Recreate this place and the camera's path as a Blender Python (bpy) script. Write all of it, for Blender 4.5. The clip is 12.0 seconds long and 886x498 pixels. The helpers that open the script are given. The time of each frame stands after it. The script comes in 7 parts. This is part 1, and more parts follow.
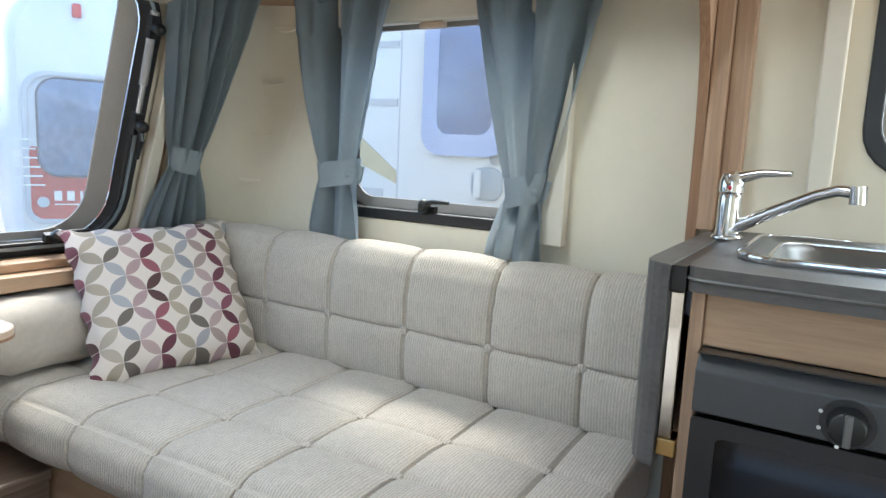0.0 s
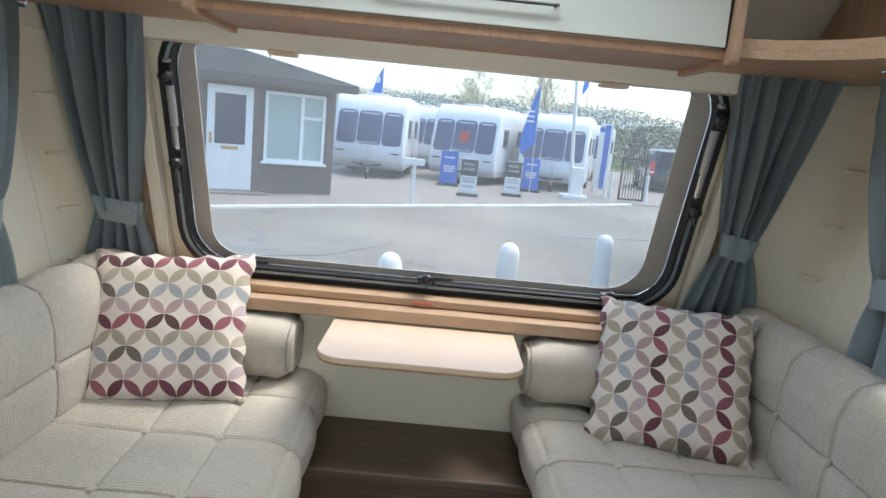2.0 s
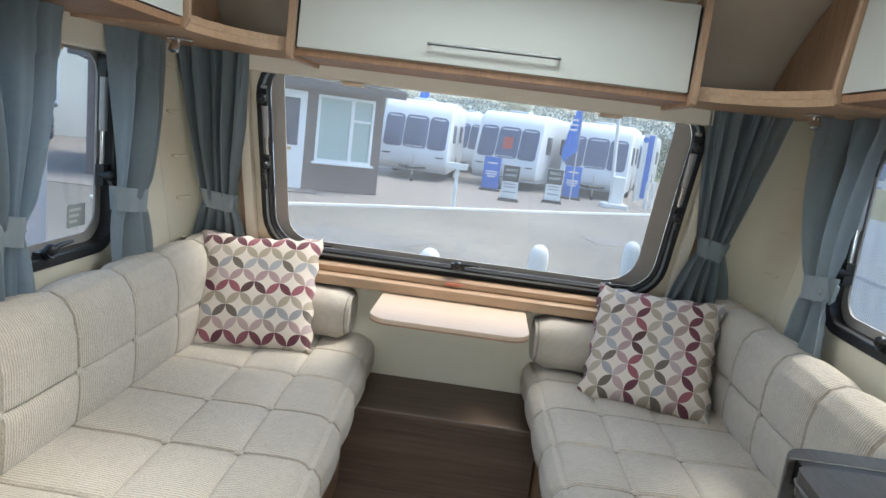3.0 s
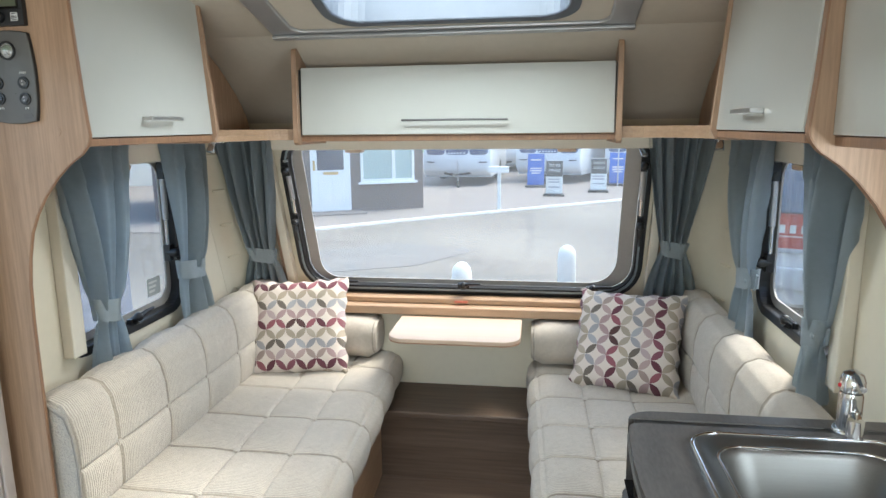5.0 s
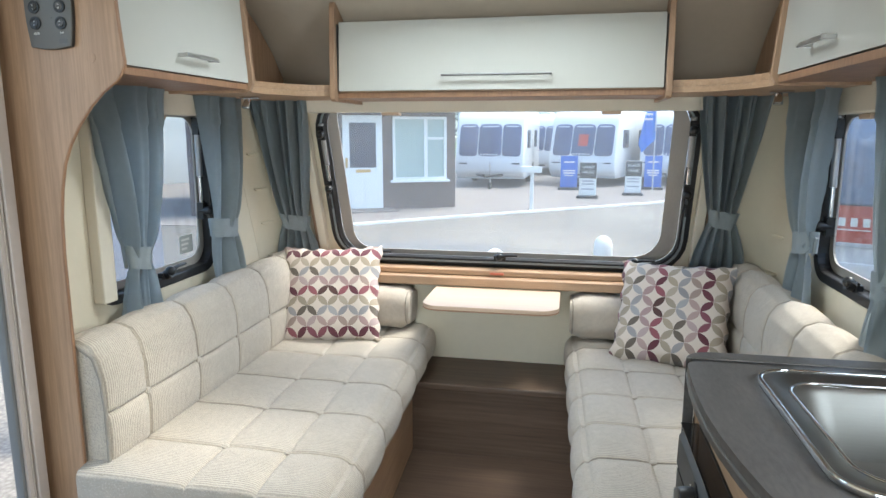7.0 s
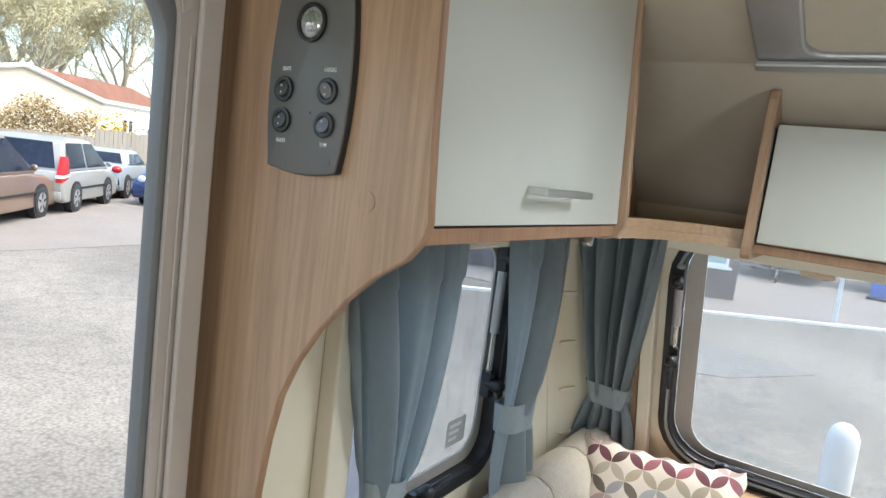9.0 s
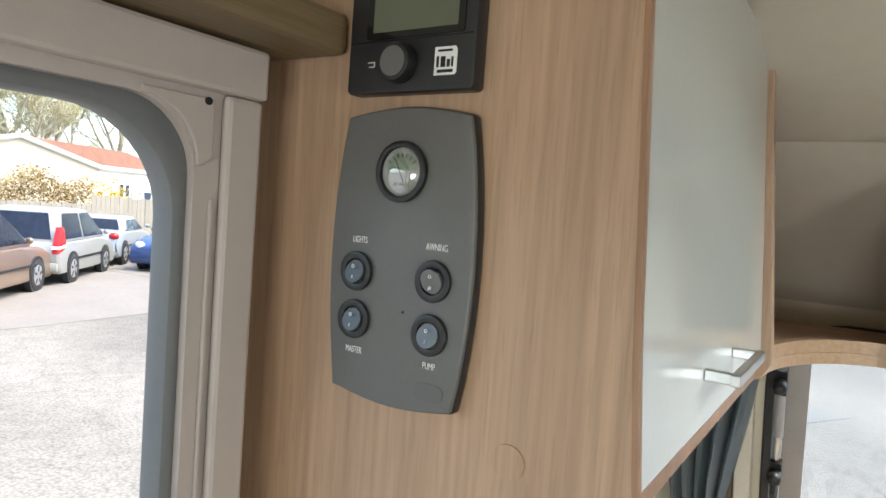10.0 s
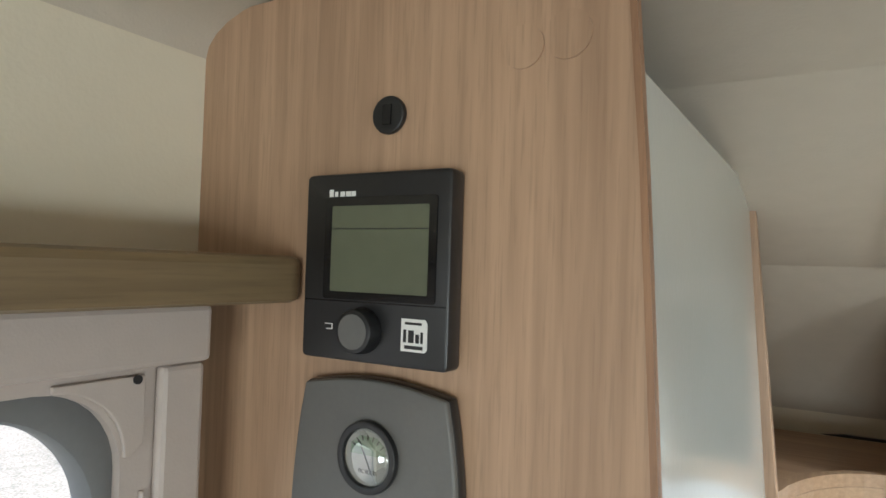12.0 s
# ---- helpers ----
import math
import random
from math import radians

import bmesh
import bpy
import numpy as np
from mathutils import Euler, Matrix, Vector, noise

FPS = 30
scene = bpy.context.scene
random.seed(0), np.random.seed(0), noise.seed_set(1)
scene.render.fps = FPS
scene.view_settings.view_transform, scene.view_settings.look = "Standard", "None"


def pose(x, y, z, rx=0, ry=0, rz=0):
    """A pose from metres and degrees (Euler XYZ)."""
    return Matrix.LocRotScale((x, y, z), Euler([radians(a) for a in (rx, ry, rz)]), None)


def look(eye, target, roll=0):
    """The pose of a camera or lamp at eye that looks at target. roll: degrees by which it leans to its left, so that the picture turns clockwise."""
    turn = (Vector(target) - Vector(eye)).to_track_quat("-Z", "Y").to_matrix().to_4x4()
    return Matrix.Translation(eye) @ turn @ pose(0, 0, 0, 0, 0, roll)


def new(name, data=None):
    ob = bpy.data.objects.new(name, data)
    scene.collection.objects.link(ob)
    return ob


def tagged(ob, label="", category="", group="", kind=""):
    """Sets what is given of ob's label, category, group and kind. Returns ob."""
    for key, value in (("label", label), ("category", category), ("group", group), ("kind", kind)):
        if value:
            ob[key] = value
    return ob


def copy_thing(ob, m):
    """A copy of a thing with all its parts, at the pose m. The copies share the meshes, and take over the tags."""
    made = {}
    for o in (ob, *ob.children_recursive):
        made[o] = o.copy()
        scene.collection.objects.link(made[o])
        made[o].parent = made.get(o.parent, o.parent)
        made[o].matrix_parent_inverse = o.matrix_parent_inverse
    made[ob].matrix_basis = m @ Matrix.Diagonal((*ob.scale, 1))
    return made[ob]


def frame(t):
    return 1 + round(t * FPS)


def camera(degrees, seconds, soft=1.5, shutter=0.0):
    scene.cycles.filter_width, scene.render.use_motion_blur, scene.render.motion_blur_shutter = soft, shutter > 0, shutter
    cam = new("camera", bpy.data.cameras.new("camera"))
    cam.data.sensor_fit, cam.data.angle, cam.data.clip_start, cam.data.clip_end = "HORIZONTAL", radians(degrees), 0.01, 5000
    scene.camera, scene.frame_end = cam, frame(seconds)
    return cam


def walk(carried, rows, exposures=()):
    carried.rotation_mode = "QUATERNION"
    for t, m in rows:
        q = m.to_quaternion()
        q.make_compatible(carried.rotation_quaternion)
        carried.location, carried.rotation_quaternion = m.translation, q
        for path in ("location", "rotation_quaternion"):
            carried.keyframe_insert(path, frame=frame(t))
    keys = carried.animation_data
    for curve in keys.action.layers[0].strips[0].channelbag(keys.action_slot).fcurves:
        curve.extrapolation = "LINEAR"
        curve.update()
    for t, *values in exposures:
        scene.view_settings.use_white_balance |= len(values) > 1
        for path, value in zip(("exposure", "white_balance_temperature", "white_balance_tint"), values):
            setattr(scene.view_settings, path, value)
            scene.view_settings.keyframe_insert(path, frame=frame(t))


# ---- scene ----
EXPOSURE = 1.7
cam = camera(68.4, 12.0)
PATH = [
    (0, (-0.395, -1.656, 1.011), (1.302, -0.637, 0.723), 2.6),
    (0.5, (-0.321, -1.621, 1.137), (1.114, -0.255, 0.859), 0.7),
    (1, (-0.204, -1.631, 1.171), (0.821, 0.059, 0.864), 1.0),
    (1.5, (-0.093, -1.634, 1.197), (0.417, 0.274, 0.877), 3.3),
    (2, (-0.013, -1.852, 1.208), (0.012, 0.115, 0.847), 5.5),
    (2.5, (0.022, -2.141, 1.254), (-0.046, -0.176, 0.888), 7.1),
    (2.7, (0.023, -2.225, 1.251), (-0.071, -0.26, 0.894), 7.8),
    (4.3, (0.203, -2.567, 1.37), (0.006, -0.621, 0.954), -0.3),
    (4.5, (0.244, -2.628, 1.408), (0.027, -0.68, 1.006), -0.7),
    (5, (0.298, -2.72, 1.452), (0.009, -0.776, 1.081), -0.6),
    (5.5, (0.309, -2.74, 1.428), (-0.038, -0.802, 1.075), 0.0),
    (6, (0.323, -2.749, 1.333), (-0.033, -0.811, 0.991), 0.5),
    (6.5, (0.301, -2.738, 1.28), (-0.048, -0.799, 0.935), 0.4),
    (6.7, (0.29, -2.725, 1.277), (-0.054, -0.786, 0.927), -0.0),
    (8.5, (-0.13, -2.079, 1.437), (-1.06, -0.337, 1.121), 5.8),
    (9, (-0.36, -1.872, 1.494), (-1.432, -0.202, 1.247), 7.2),
    (9.5, (-0.559, -1.752, 1.578), (-1.647, -0.081, 1.419), 6.2),
    (10, (-0.619, -1.715, 1.602), (-1.706, -0.04, 1.491), 4.2),
    (10.5, (-0.616, -1.704, 1.631), (-1.711, -0.032, 1.559), 2.5),
    (11, (-0.62, -1.707, 1.675), (-1.717, -0.034, 1.66), 1.7),
    (11.5, (-0.647, -1.679, 1.717), (-1.707, 0.017, 1.755), 1.6),
    (12, (-0.657, -1.666, 1.736), (-1.686, 0.048, 1.795), 1.8),
]
walk(cam, [(t, look(eye, target, roll)) for t, eye, target, roll in PATH], [
    (0.0, EXPOSURE + 0.55, 6150, 3), (0.5, EXPOSURE + 0.55, 6150, 3), (1.0, EXPOSURE + 0.15, 6150, 3), (1.6, EXPOSURE - 0.1, 6200, 3), (2.6, EXPOSURE - 0.15, 6300, 3), (4.5, EXPOSURE + 0.2, 6300, 3),
    (6.5, EXPOSURE + 0.3, 6300, 3), (8.5, EXPOSURE + 0.1, 6450, 3), (9.0, EXPOSURE + 0.1, 6450, 3), (9.6, EXPOSURE + 0.25, 6450, 3), (10.0, EXPOSURE + 0.4, 6500, 3), (11.0, EXPOSURE + 0.4, 6450, 3), (12.0, EXPOSURE + 0.5, 6350, 3)])

# ---- light: bright hazy spring day, sun high over the off side, ahead ----
SUN_DIR = Vector((0.42, 0.27, 0.86)).normalized()
world = bpy.data.worlds.new("sky")
scene.world = world
world.use_nodes = True
wt = world.node_tree
sky = wt.nodes.new("ShaderNodeTexSky")
sky.sky_type, sky.sun_disc = "NISHITA", False
sky.sun_elevation = math.asin(SUN_DIR.z)
sky.sun_rotation = math.atan2(SUN_DIR.x, SUN_DIR.y)
sky.air_density, sky.dust_density, sky.ozone_density = 1.0, 3.0, 1.0
wt.links.new(sky.outputs[0], wt.nodes["Background"].inputs[0])
wt.nodes["Background"].inputs[1].default_value = 0.19
sun = new("sun", bpy.data.lights.new("sun", "SUN"))
sun.data.energy, sun.data.angle, sun.data.color = 1.1, radians(18), (1.0, 0.94, 0.85)
sun.matrix_world = look((0, 0, 60), Vector((0, 0, 60)) - SUN_DIR)


def daylight(name, at, target, w, h, watts):
    """An area lamp set in an opening of the caravan to brighten the room."""
    d = bpy.data.lights.new(name, "AREA")
    d.shape, d.size, d.size_y, d.energy, d.color = "RECTANGLE", w, h, watts, (0.95, 0.98, 1.0)
    ob = new(name, d)
    ob.matrix_world = look(at, target)


# first lamp: fill added behind the camera to lift partition and lockers
daylight("rear_fill_light", (0.02, -4.17, 1.12), (0.02, 0, 1.0), 1.45, 0.7, 6.8)
daylight("roof_hatch_daylight", (0.01, -0.83, 1.96), (0.01, -0.85, 0), 0.65, 0.36, 3.6)
daylight("kitchen_window_daylight", (1.12, -2.1, 1.22), (0, -2.1, 1.0), 0.62, 0.4, 3.3)


# ---- materials ----
def surf(name, color, rough=0.5, metal=0.0, var=0.08, scale=6.0, bump=0.0, bump_scale=60.0, stretch=None, per_object=0.0, coat=0.0, sheen=0.0):
    m = bpy.data.materials.new(name)
    m.use_nodes = True
    nt = m.node_tree
    n, l = nt.nodes, nt.links
    b = n["Principled BSDF"]
    b.inputs["Roughness"].default_value, b.inputs["Metallic"].default_value = rough, metal
    b.inputs["Coat Weight"].default_value = coat
    b.inputs["Sheen Weight"].default_value = sheen
    tc = n.new("ShaderNodeTexCoord")
    mp = n.new("ShaderNodeMapping")
    mp.inputs["Scale"].default_value = stretch or (1, 1, 1)
    l.new(tc.outputs["Object"], mp.inputs[0])
    big, fine = n.new("ShaderNodeTexNoise"), n.new("ShaderNodeTexNoise")
    big.inputs["Scale"].default_value, fine.inputs["Scale"].default_value = scale, scale * 9
    fine.inputs["Detail"].default_value = 5
    l.new(mp.outputs[0], big.inputs["Vector"]), l.new(mp.outputs[0], fine.inputs["Vector"])
    mixn = n.new("ShaderNodeMath")
    mixn.operation = "ADD"
    l.new(big.outputs["Fac"], mixn.inputs[0]), l.new(fine.outputs["Fac"], mixn.inputs[1])
    last = mixn
    if per_object:
        oi, mul, add = n.new("ShaderNodeObjectInfo"), n.new("ShaderNodeMath"), n.new("ShaderNodeMath")
        mul.operation, add.operation = "MULTIPLY", "ADD"
        mul.inputs[1].default_value = per_object
        l.new(oi.outputs["Random"], mul.inputs[0]), l.new(mul.outputs[0], add.inputs[0]), l.new(last.outputs[0], add.inputs[1])
        last = add
    ramp = n.new("ShaderNodeMapRange")
    ramp.inputs["From Min"].default_value, ramp.inputs["From Max"].default_value = 0.6, 1.4 + per_object
    ramp.inputs["To Min"].default_value, ramp.inputs["To Max"].default_value = 1 - var, 1 + var
    l.new(last.outputs[0], ramp.inputs[0])
    vm = n.new("ShaderNodeVectorMath")
    vm.operation = "SCALE"
    vm.inputs[0].default_value = color
    l.new(ramp.outputs[0], vm.inputs["Scale"])
    l.new(vm.outputs[0], b.inputs["Base Color"])
    if bump:
        bn, bt = n.new("ShaderNodeBump"), n.new("ShaderNodeTexNoise")
        bt.inputs["Scale"].default_value, bt.inputs["Detail"].default_value = bump_scale, 4
        l.new(mp.outputs[0], bt.inputs["Vector"])
        bn.inputs["Strength"].default_value, bn.inputs["Distance"].default_value = bump, 0.01
        l.new(bt.outputs["Fac"], bn.inputs["Height"]), l.new(bn.outputs[0], b.inputs["Normal"])
    return m


def wood(name, light, dark, along=2, rough=0.45, scale=1.0, pores=0.24):
    """Straight-grained wood foil, the grain along the given axis."""
    m = bpy.data.materials.new(name)
    m.use_nodes = True
    nt = m.node_tree
    n, l = nt.nodes, nt.links
    b = n["Principled BSDF"]
    b.inputs["Roughness"].default_value = rough
    tc, mp = n.new("ShaderNodeTexCoord"), n.new("ShaderNodeMapping")
    st = [26 * scale] * 3
    st[along] = 0.9 * scale
    mp.inputs["Scale"].default_value = st
    l.new(tc.outputs["Object"], mp.inputs[0])
    broad, grain = n.new("ShaderNodeTexNoise"), n.new("ShaderNodeTexNoise")
    broad.inputs["Scale"].default_value, broad.inputs["Detail"].default_value, broad.inputs["Distortion"].default_value = 0.45, 3, 1.2
    grain.inputs["Scale"].default_value, grain.inputs["Detail"].default_value = 6.0, 6
    l.new(mp.outputs[0], broad.inputs["Vector"]), l.new(mp.outputs[0], grain.inputs["Vector"])
    mx = n.new("ShaderNodeMix")
    mx.inputs[0].default_value = 0.55
    l.new(broad.outputs["Fac"], mx.inputs[2]), l.new(grain.outputs["Fac"], mx.inputs[3])
    cr = n.new("ShaderNodeValToRGB")
    cr.color_ramp.elements[0].position, cr.color_ramp.elements[1].position = 0.36, 0.64
    cr.color_ramp.elements[0].color, cr.color_ramp.elements[1].color = (*dark, 1), (*light, 1)
    l.new(mx.outputs[0], cr.inputs[0])
    # short dark pores along the grain
    mp2, pore, pr, tint = n.new("ShaderNodeMapping"), n.new("ShaderNodeTexNoise"), n.new("ShaderNodeMapRange"), n.new("ShaderNodeMix")
    st2 = [620 * scale] * 3
    st2[along] = 26 * scale
    mp2.inputs["Scale"].default_value = st2
    l.new(tc.outputs["Object"], mp2.inputs[0]), l.new(mp2.outputs[0], pore.inputs["Vector"])
    pore.inputs["Scale"].default_value, pore.inputs["Detail"].default_value = 1.0, 3
    pr.inputs["From Min"].default_value, pr.inputs["From Max"].default_value = 0.54, 0.68
    l.new(pore.outputs["Fac"], pr.inputs[0])
    tint.data_type = "RGBA"
    tint.inputs[7].default_value = (*[0.62 * q for q in dark], 1)
    half = n.new("ShaderNodeMath")
    half.operation = "MULTIPLY"
    half.inputs[1].default_value = pores
    l.new(pr.outputs[0], half.inputs[0]), l.new(half.outputs[0], tint.inputs[0])
    l.new(cr.outputs[0], tint.inputs[6]), l.new(tint.outputs[2], b.inputs["Base Color"])
    bn = n.new("ShaderNodeBump")
    bn.inputs["Strength"].default_value, bn.inputs["Distance"].default_value = 0.12, 0.002
    l.new(grain.outputs["Fac"], bn.inputs["Height"]), l.new(bn.outputs[0], b.inputs["Normal"])
    return m


def corduroy(name, color, axis="Y", period=0.0065):
    """Fine-ribbed upholstery cloth."""
    m = surf(name, color, 0.95, var=0.1, scale=5, sheen=0.25)
    nt = m.node_tree
    n, l = nt.nodes, nt.links
    tc, wv = n.new("ShaderNodeTexCoord"), n.new("ShaderNodeTexWave")
    wv.bands_direction = axis
    wv.inputs["Scale"].default_value = 0.314 / period
    wv.inputs["Distortion"].default_value, wv.inputs["Detail"].default_value, wv.inputs["Detail Scale"].default_value = 3.5, 3, 4
    l.new(tc.outputs["Object"], wv.inputs["Vector"])
    bn = n.new("ShaderNodeBump")
    bn.inputs["Strength"].default_value, bn.inputs["Distance"].default_value = 0.7, 0.002
    l.new(wv.outputs["Fac"], bn.inputs["Height"])
    l.new(bn.outputs[0], n["Principled BSDF"].inputs["Normal"])
    # groove shade put into the colour: the bump wave darkens it between ribs
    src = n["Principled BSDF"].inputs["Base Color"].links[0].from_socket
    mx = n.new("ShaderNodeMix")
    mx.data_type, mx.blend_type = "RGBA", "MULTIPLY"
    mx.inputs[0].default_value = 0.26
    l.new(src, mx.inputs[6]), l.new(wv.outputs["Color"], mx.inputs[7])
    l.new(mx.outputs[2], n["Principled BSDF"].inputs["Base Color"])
    return m


def weave(name, color, size=900, through_light=0.0):
    m = surf(name, color, 0.9, var=0.12, scale=7, bump=0.25, bump_scale=size, sheen=0.2)
    if through_light:
        n, l = m.node_tree.nodes, m.node_tree.links
        tl, mx = n.new("ShaderNodeBsdfTranslucent"), n.new("ShaderNodeMixShader")
        tl.inputs[0].default_value = (*[min(1, 1.5 * q) for q in color], 1)
        mx.inputs[0].default_value = through_light
        l.new(n["Principled BSDF"].outputs[0], mx.inputs[1]), l.new(tl.outputs[0], mx.inputs[2])
        l.new(mx.outputs[0], n["Material Output"].inputs[0])
    return m


def petals(name, turned, shift):
    """Cream cotton printed with rings of leaf shapes in plum, mauve, grey and taupe."""
    m = bpy.data.materials.new(name)
    m.use_nodes = True
    nt = m.node_tree
    n, l = nt.nodes, nt.links
    b = n["Principled BSDF"]
    b.inputs["Roughness"].default_value = 0.92
    b.inputs["Sheen Weight"].default_value = 0.15
    tc, sp = n.new("ShaderNodeTexCoord"), n.new("ShaderNodeSeparateXYZ")
    l.new(tc.outputs["Object"], sp.inputs[0])

    def math_node(op, a, c=None, d=None):
        k = n.new("ShaderNodeMath")
        k.operation = op
        for i, v in enumerate((a, c, d)):
            if v is None:
                continue
            if isinstance(v, (int, float)):
                k.inputs[i].default_value = v
            else:
                l.new(v, k.inputs[i])
        return k.outputs[0]

    cell = 0.0583
    px, pz = (sp.outputs["X"], sp.outputs["Z"]) if not turned else (math_node("MULTIPLY", sp.outputs["Z"], -1.0), sp.outputs["X"])
    px = math_node("ADD", px, shift)
    u = math_node("DIVIDE", math_node("ADD", px, pz), cell * math.sqrt(2))
    v = math_node("DIVIDE", math_node("SUBTRACT", px, pz), cell * math.sqrt(2))
    masks, ids = [], []
    for a, c in ((u, v), (v, u)):
        line = math_node("ROUND", a)
        off = math_node("ABSOLUTE", math_node("SUBTRACT", a, line))
        seg = math_node("FLOOR", c)
        along = math_node("SUBTRACT", math_node("SUBTRACT", c, seg), 0.5)
        dist = math_node("SQRT", math_node("ADD", math_node("POWER", math_node("ADD", off, 0.455), 2), math_node("POWER", along, 2)))
        masks.append(math_node("LESS_THAN", dist, 0.668))
        ids.append((line, seg))
    pick = masks[0]
    li = n.new("ShaderNodeMix")
    l.new(pick, li.inputs[0]), l.new(ids[1][1], li.inputs[2]), l.new(ids[0][0], li.inputs[3])
    si = n.new("ShaderNodeMix")
    l.new(pick, si.inputs[0]), l.new(ids[1][0], si.inputs[2]), l.new(ids[0][1], si.inputs[3])
    row = math_node("ADD", li.outputs[0], si.outputs[0])
    cmb = n.new("ShaderNodeCombineXYZ")
    l.new(li.outputs[0], cmb.inputs[0]), l.new(si.outputs[0], cmb.inputs[1]), l.new(pick, cmb.inputs[2])
    wn = n.new("ShaderNodeTexWhiteNoise")
    l.new(cmb.outputs[0], wn.inputs["Vector"])

    def palette(colors):
        cr = n.new("ShaderNodeValToRGB")
        cr.color_ramp.interpolation = "CONSTANT"
        while len(cr.color_ramp.elements) < len(colors):
            cr.color_ramp.elements.new(0.5)
        for i, c in enumerate(colors):
            cr.color_ramp.elements[i].position = i / len(colors)
            cr.color_ramp.elements[i].color = (*c, 1)
        l.new(wn.outputs["Value"], cr.inputs[0])
        return cr.outputs[0]

    # every row of leaves keeps to one family of colours: plum, taupe, grey, mauve
    rows = [palette([(0.115, 0.035, 0.05), (0.21, 0.075, 0.10), (0.14, 0.045, 0.062), (0.085, 0.042, 0.04), (0.26, 0.09, 0.11)]),
            palette([(0.38, 0.315, 0.24), (0.35, 0.295, 0.23), (0.41, 0.35, 0.285), (0.33, 0.28, 0.22)]),
            palette([(0.31, 0.30, 0.315), (0.14, 0.115, 0.095), (0.27, 0.265, 0.285), (0.35, 0.345, 0.36), (0.24, 0.22, 0.205)]),
            palette([(0.41, 0.30, 0.285), (0.36, 0.25, 0.25), (0.43, 0.335, 0.335), (0.33, 0.25, 0.225)])]
    which = math_node("FLOORED_MODULO", row, 4.0)
    last = rows[0]
    for k in (1, 2, 3):
        col = n.new("ShaderNodeMix")
        col.data_type = "RGBA"
        l.new(math_node("GREATER_THAN", which, k - 0.5), col.inputs[0]), l.new(last, col.inputs[6]), l.new(rows[k], col.inputs[7])
        last = col.outputs[2]
    anyp = math_node("MAXIMUM", masks[0], masks[1])
    fin = n.new("ShaderNodeMix")
    fin.data_type = "RGBA"
    fin.inputs[6].default_value = (0.64, 0.565, 0.505, 1)
    l.new(anyp, fin.inputs[0]), l.new(last, fin.inputs[7])
    l.new(fin.outputs[2], b.inputs["Base Color"])
    bn, bt = n.new("ShaderNodeBump"), n.new("ShaderNodeTexNoise")
    bt.inputs["Scale"].default_value = 700
    l.new(tc.outputs["Object"], bt.inputs["Vector"])
    bn.inputs["Strength"].default_value, bn.inputs["Distance"].default_value = 0.3, 0.003
    l.new(bt.outputs["Fac"], bn.inputs["Height"]), l.new(bn.outputs[0], b.inputs["Normal"])
    return m


def pane_glass(name, tint=(0.84, 0.865, 0.88), haze_amount=0.035, mirror=0.03):
    """Thin clear acrylic: lets light through, mirrors at a slant; a pale veil mixed in hazes the view."""
    m = bpy.data.materials.new(name)
    m.use_nodes = True
    nt = m.node_tree
    n, l = nt.nodes, nt.links
    n.remove(n["Principled BSDF"])
    tr, gl, lw, mx = n.new("ShaderNodeBsdfTransparent"), n.new("ShaderNodeBsdfGlossy"), n.new("ShaderNodeLayerWeight"), n.new("ShaderNodeMixShader")
    tr.inputs[0].default_value = (*tint, 1)
    gl.inputs["Roughness"].default_value = 0.03
    lw.inputs["Blend"].default_value = 0.5
    pw, mr = n.new("ShaderNodeMath"), n.new("ShaderNodeMapRange")
    pw.operation = "POWER"
    pw.inputs[1].default_value = 4.0
    mr.inputs["To Min"].default_value, mr.inputs["To Max"].default_value = mirror, 0.5
    l.new(lw.outputs["Facing"], pw.inputs[0]), l.new(pw.outputs[0], mr.inputs[0])
    # haze put into the material: a little pale translucent over the clear
    haze_bsdf, md = n.new("ShaderNodeBsdfTranslucent"), n.new("ShaderNodeMixShader")
    haze_bsdf.inputs[0].default_value = (0.9, 0.93, 0.95, 1)
    md.inputs[0].default_value = haze_amount
    l.new(tr.outputs[0], md.inputs[1]), l.new(haze_bsdf.outputs[0], md.inputs[2])
    l.new(mr.outputs[0], mx.inputs[0]), l.new(md.outputs[0], mx.inputs[1]), l.new(gl.outputs[0], mx.inputs[2])
    l.new(mx.outputs[0], n["Material Output"].inputs[0])
    return m


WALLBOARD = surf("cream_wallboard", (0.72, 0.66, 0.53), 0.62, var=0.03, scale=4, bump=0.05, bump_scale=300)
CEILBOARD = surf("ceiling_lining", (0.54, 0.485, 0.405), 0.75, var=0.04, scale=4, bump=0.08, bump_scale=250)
OAK = wood("pale_oak_foil", (0.475, 0.312, 0.202), (0.325, 0.205, 0.130), 2)
OAK_X = wood("pale_oak_foil_crosswise", (0.48, 0.32, 0.20), (0.36, 0.23, 0.14), 0)
OAK_Y = wood("pale_oak_foil_lengthwise", (0.48, 0.32, 0.20), (0.36, 0.23, 0.14), 1)
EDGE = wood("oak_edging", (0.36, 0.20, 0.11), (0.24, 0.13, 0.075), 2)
RAIL = wood("olive_oak_rail", (0.23, 0.165, 0.09), (0.155, 0.11, 0.058), 1)
TABLEWOOD = wood("bleached_beech", (0.60, 0.455, 0.34), (0.54, 0.40, 0.29), 0, 0.35, 0.6, 0.25)
FLOORWOOD = wood("brown_plank_vinyl", (0.17, 0.115, 0.082), (0.10, 0.066, 0.047), 0, 0.45, 0.7)
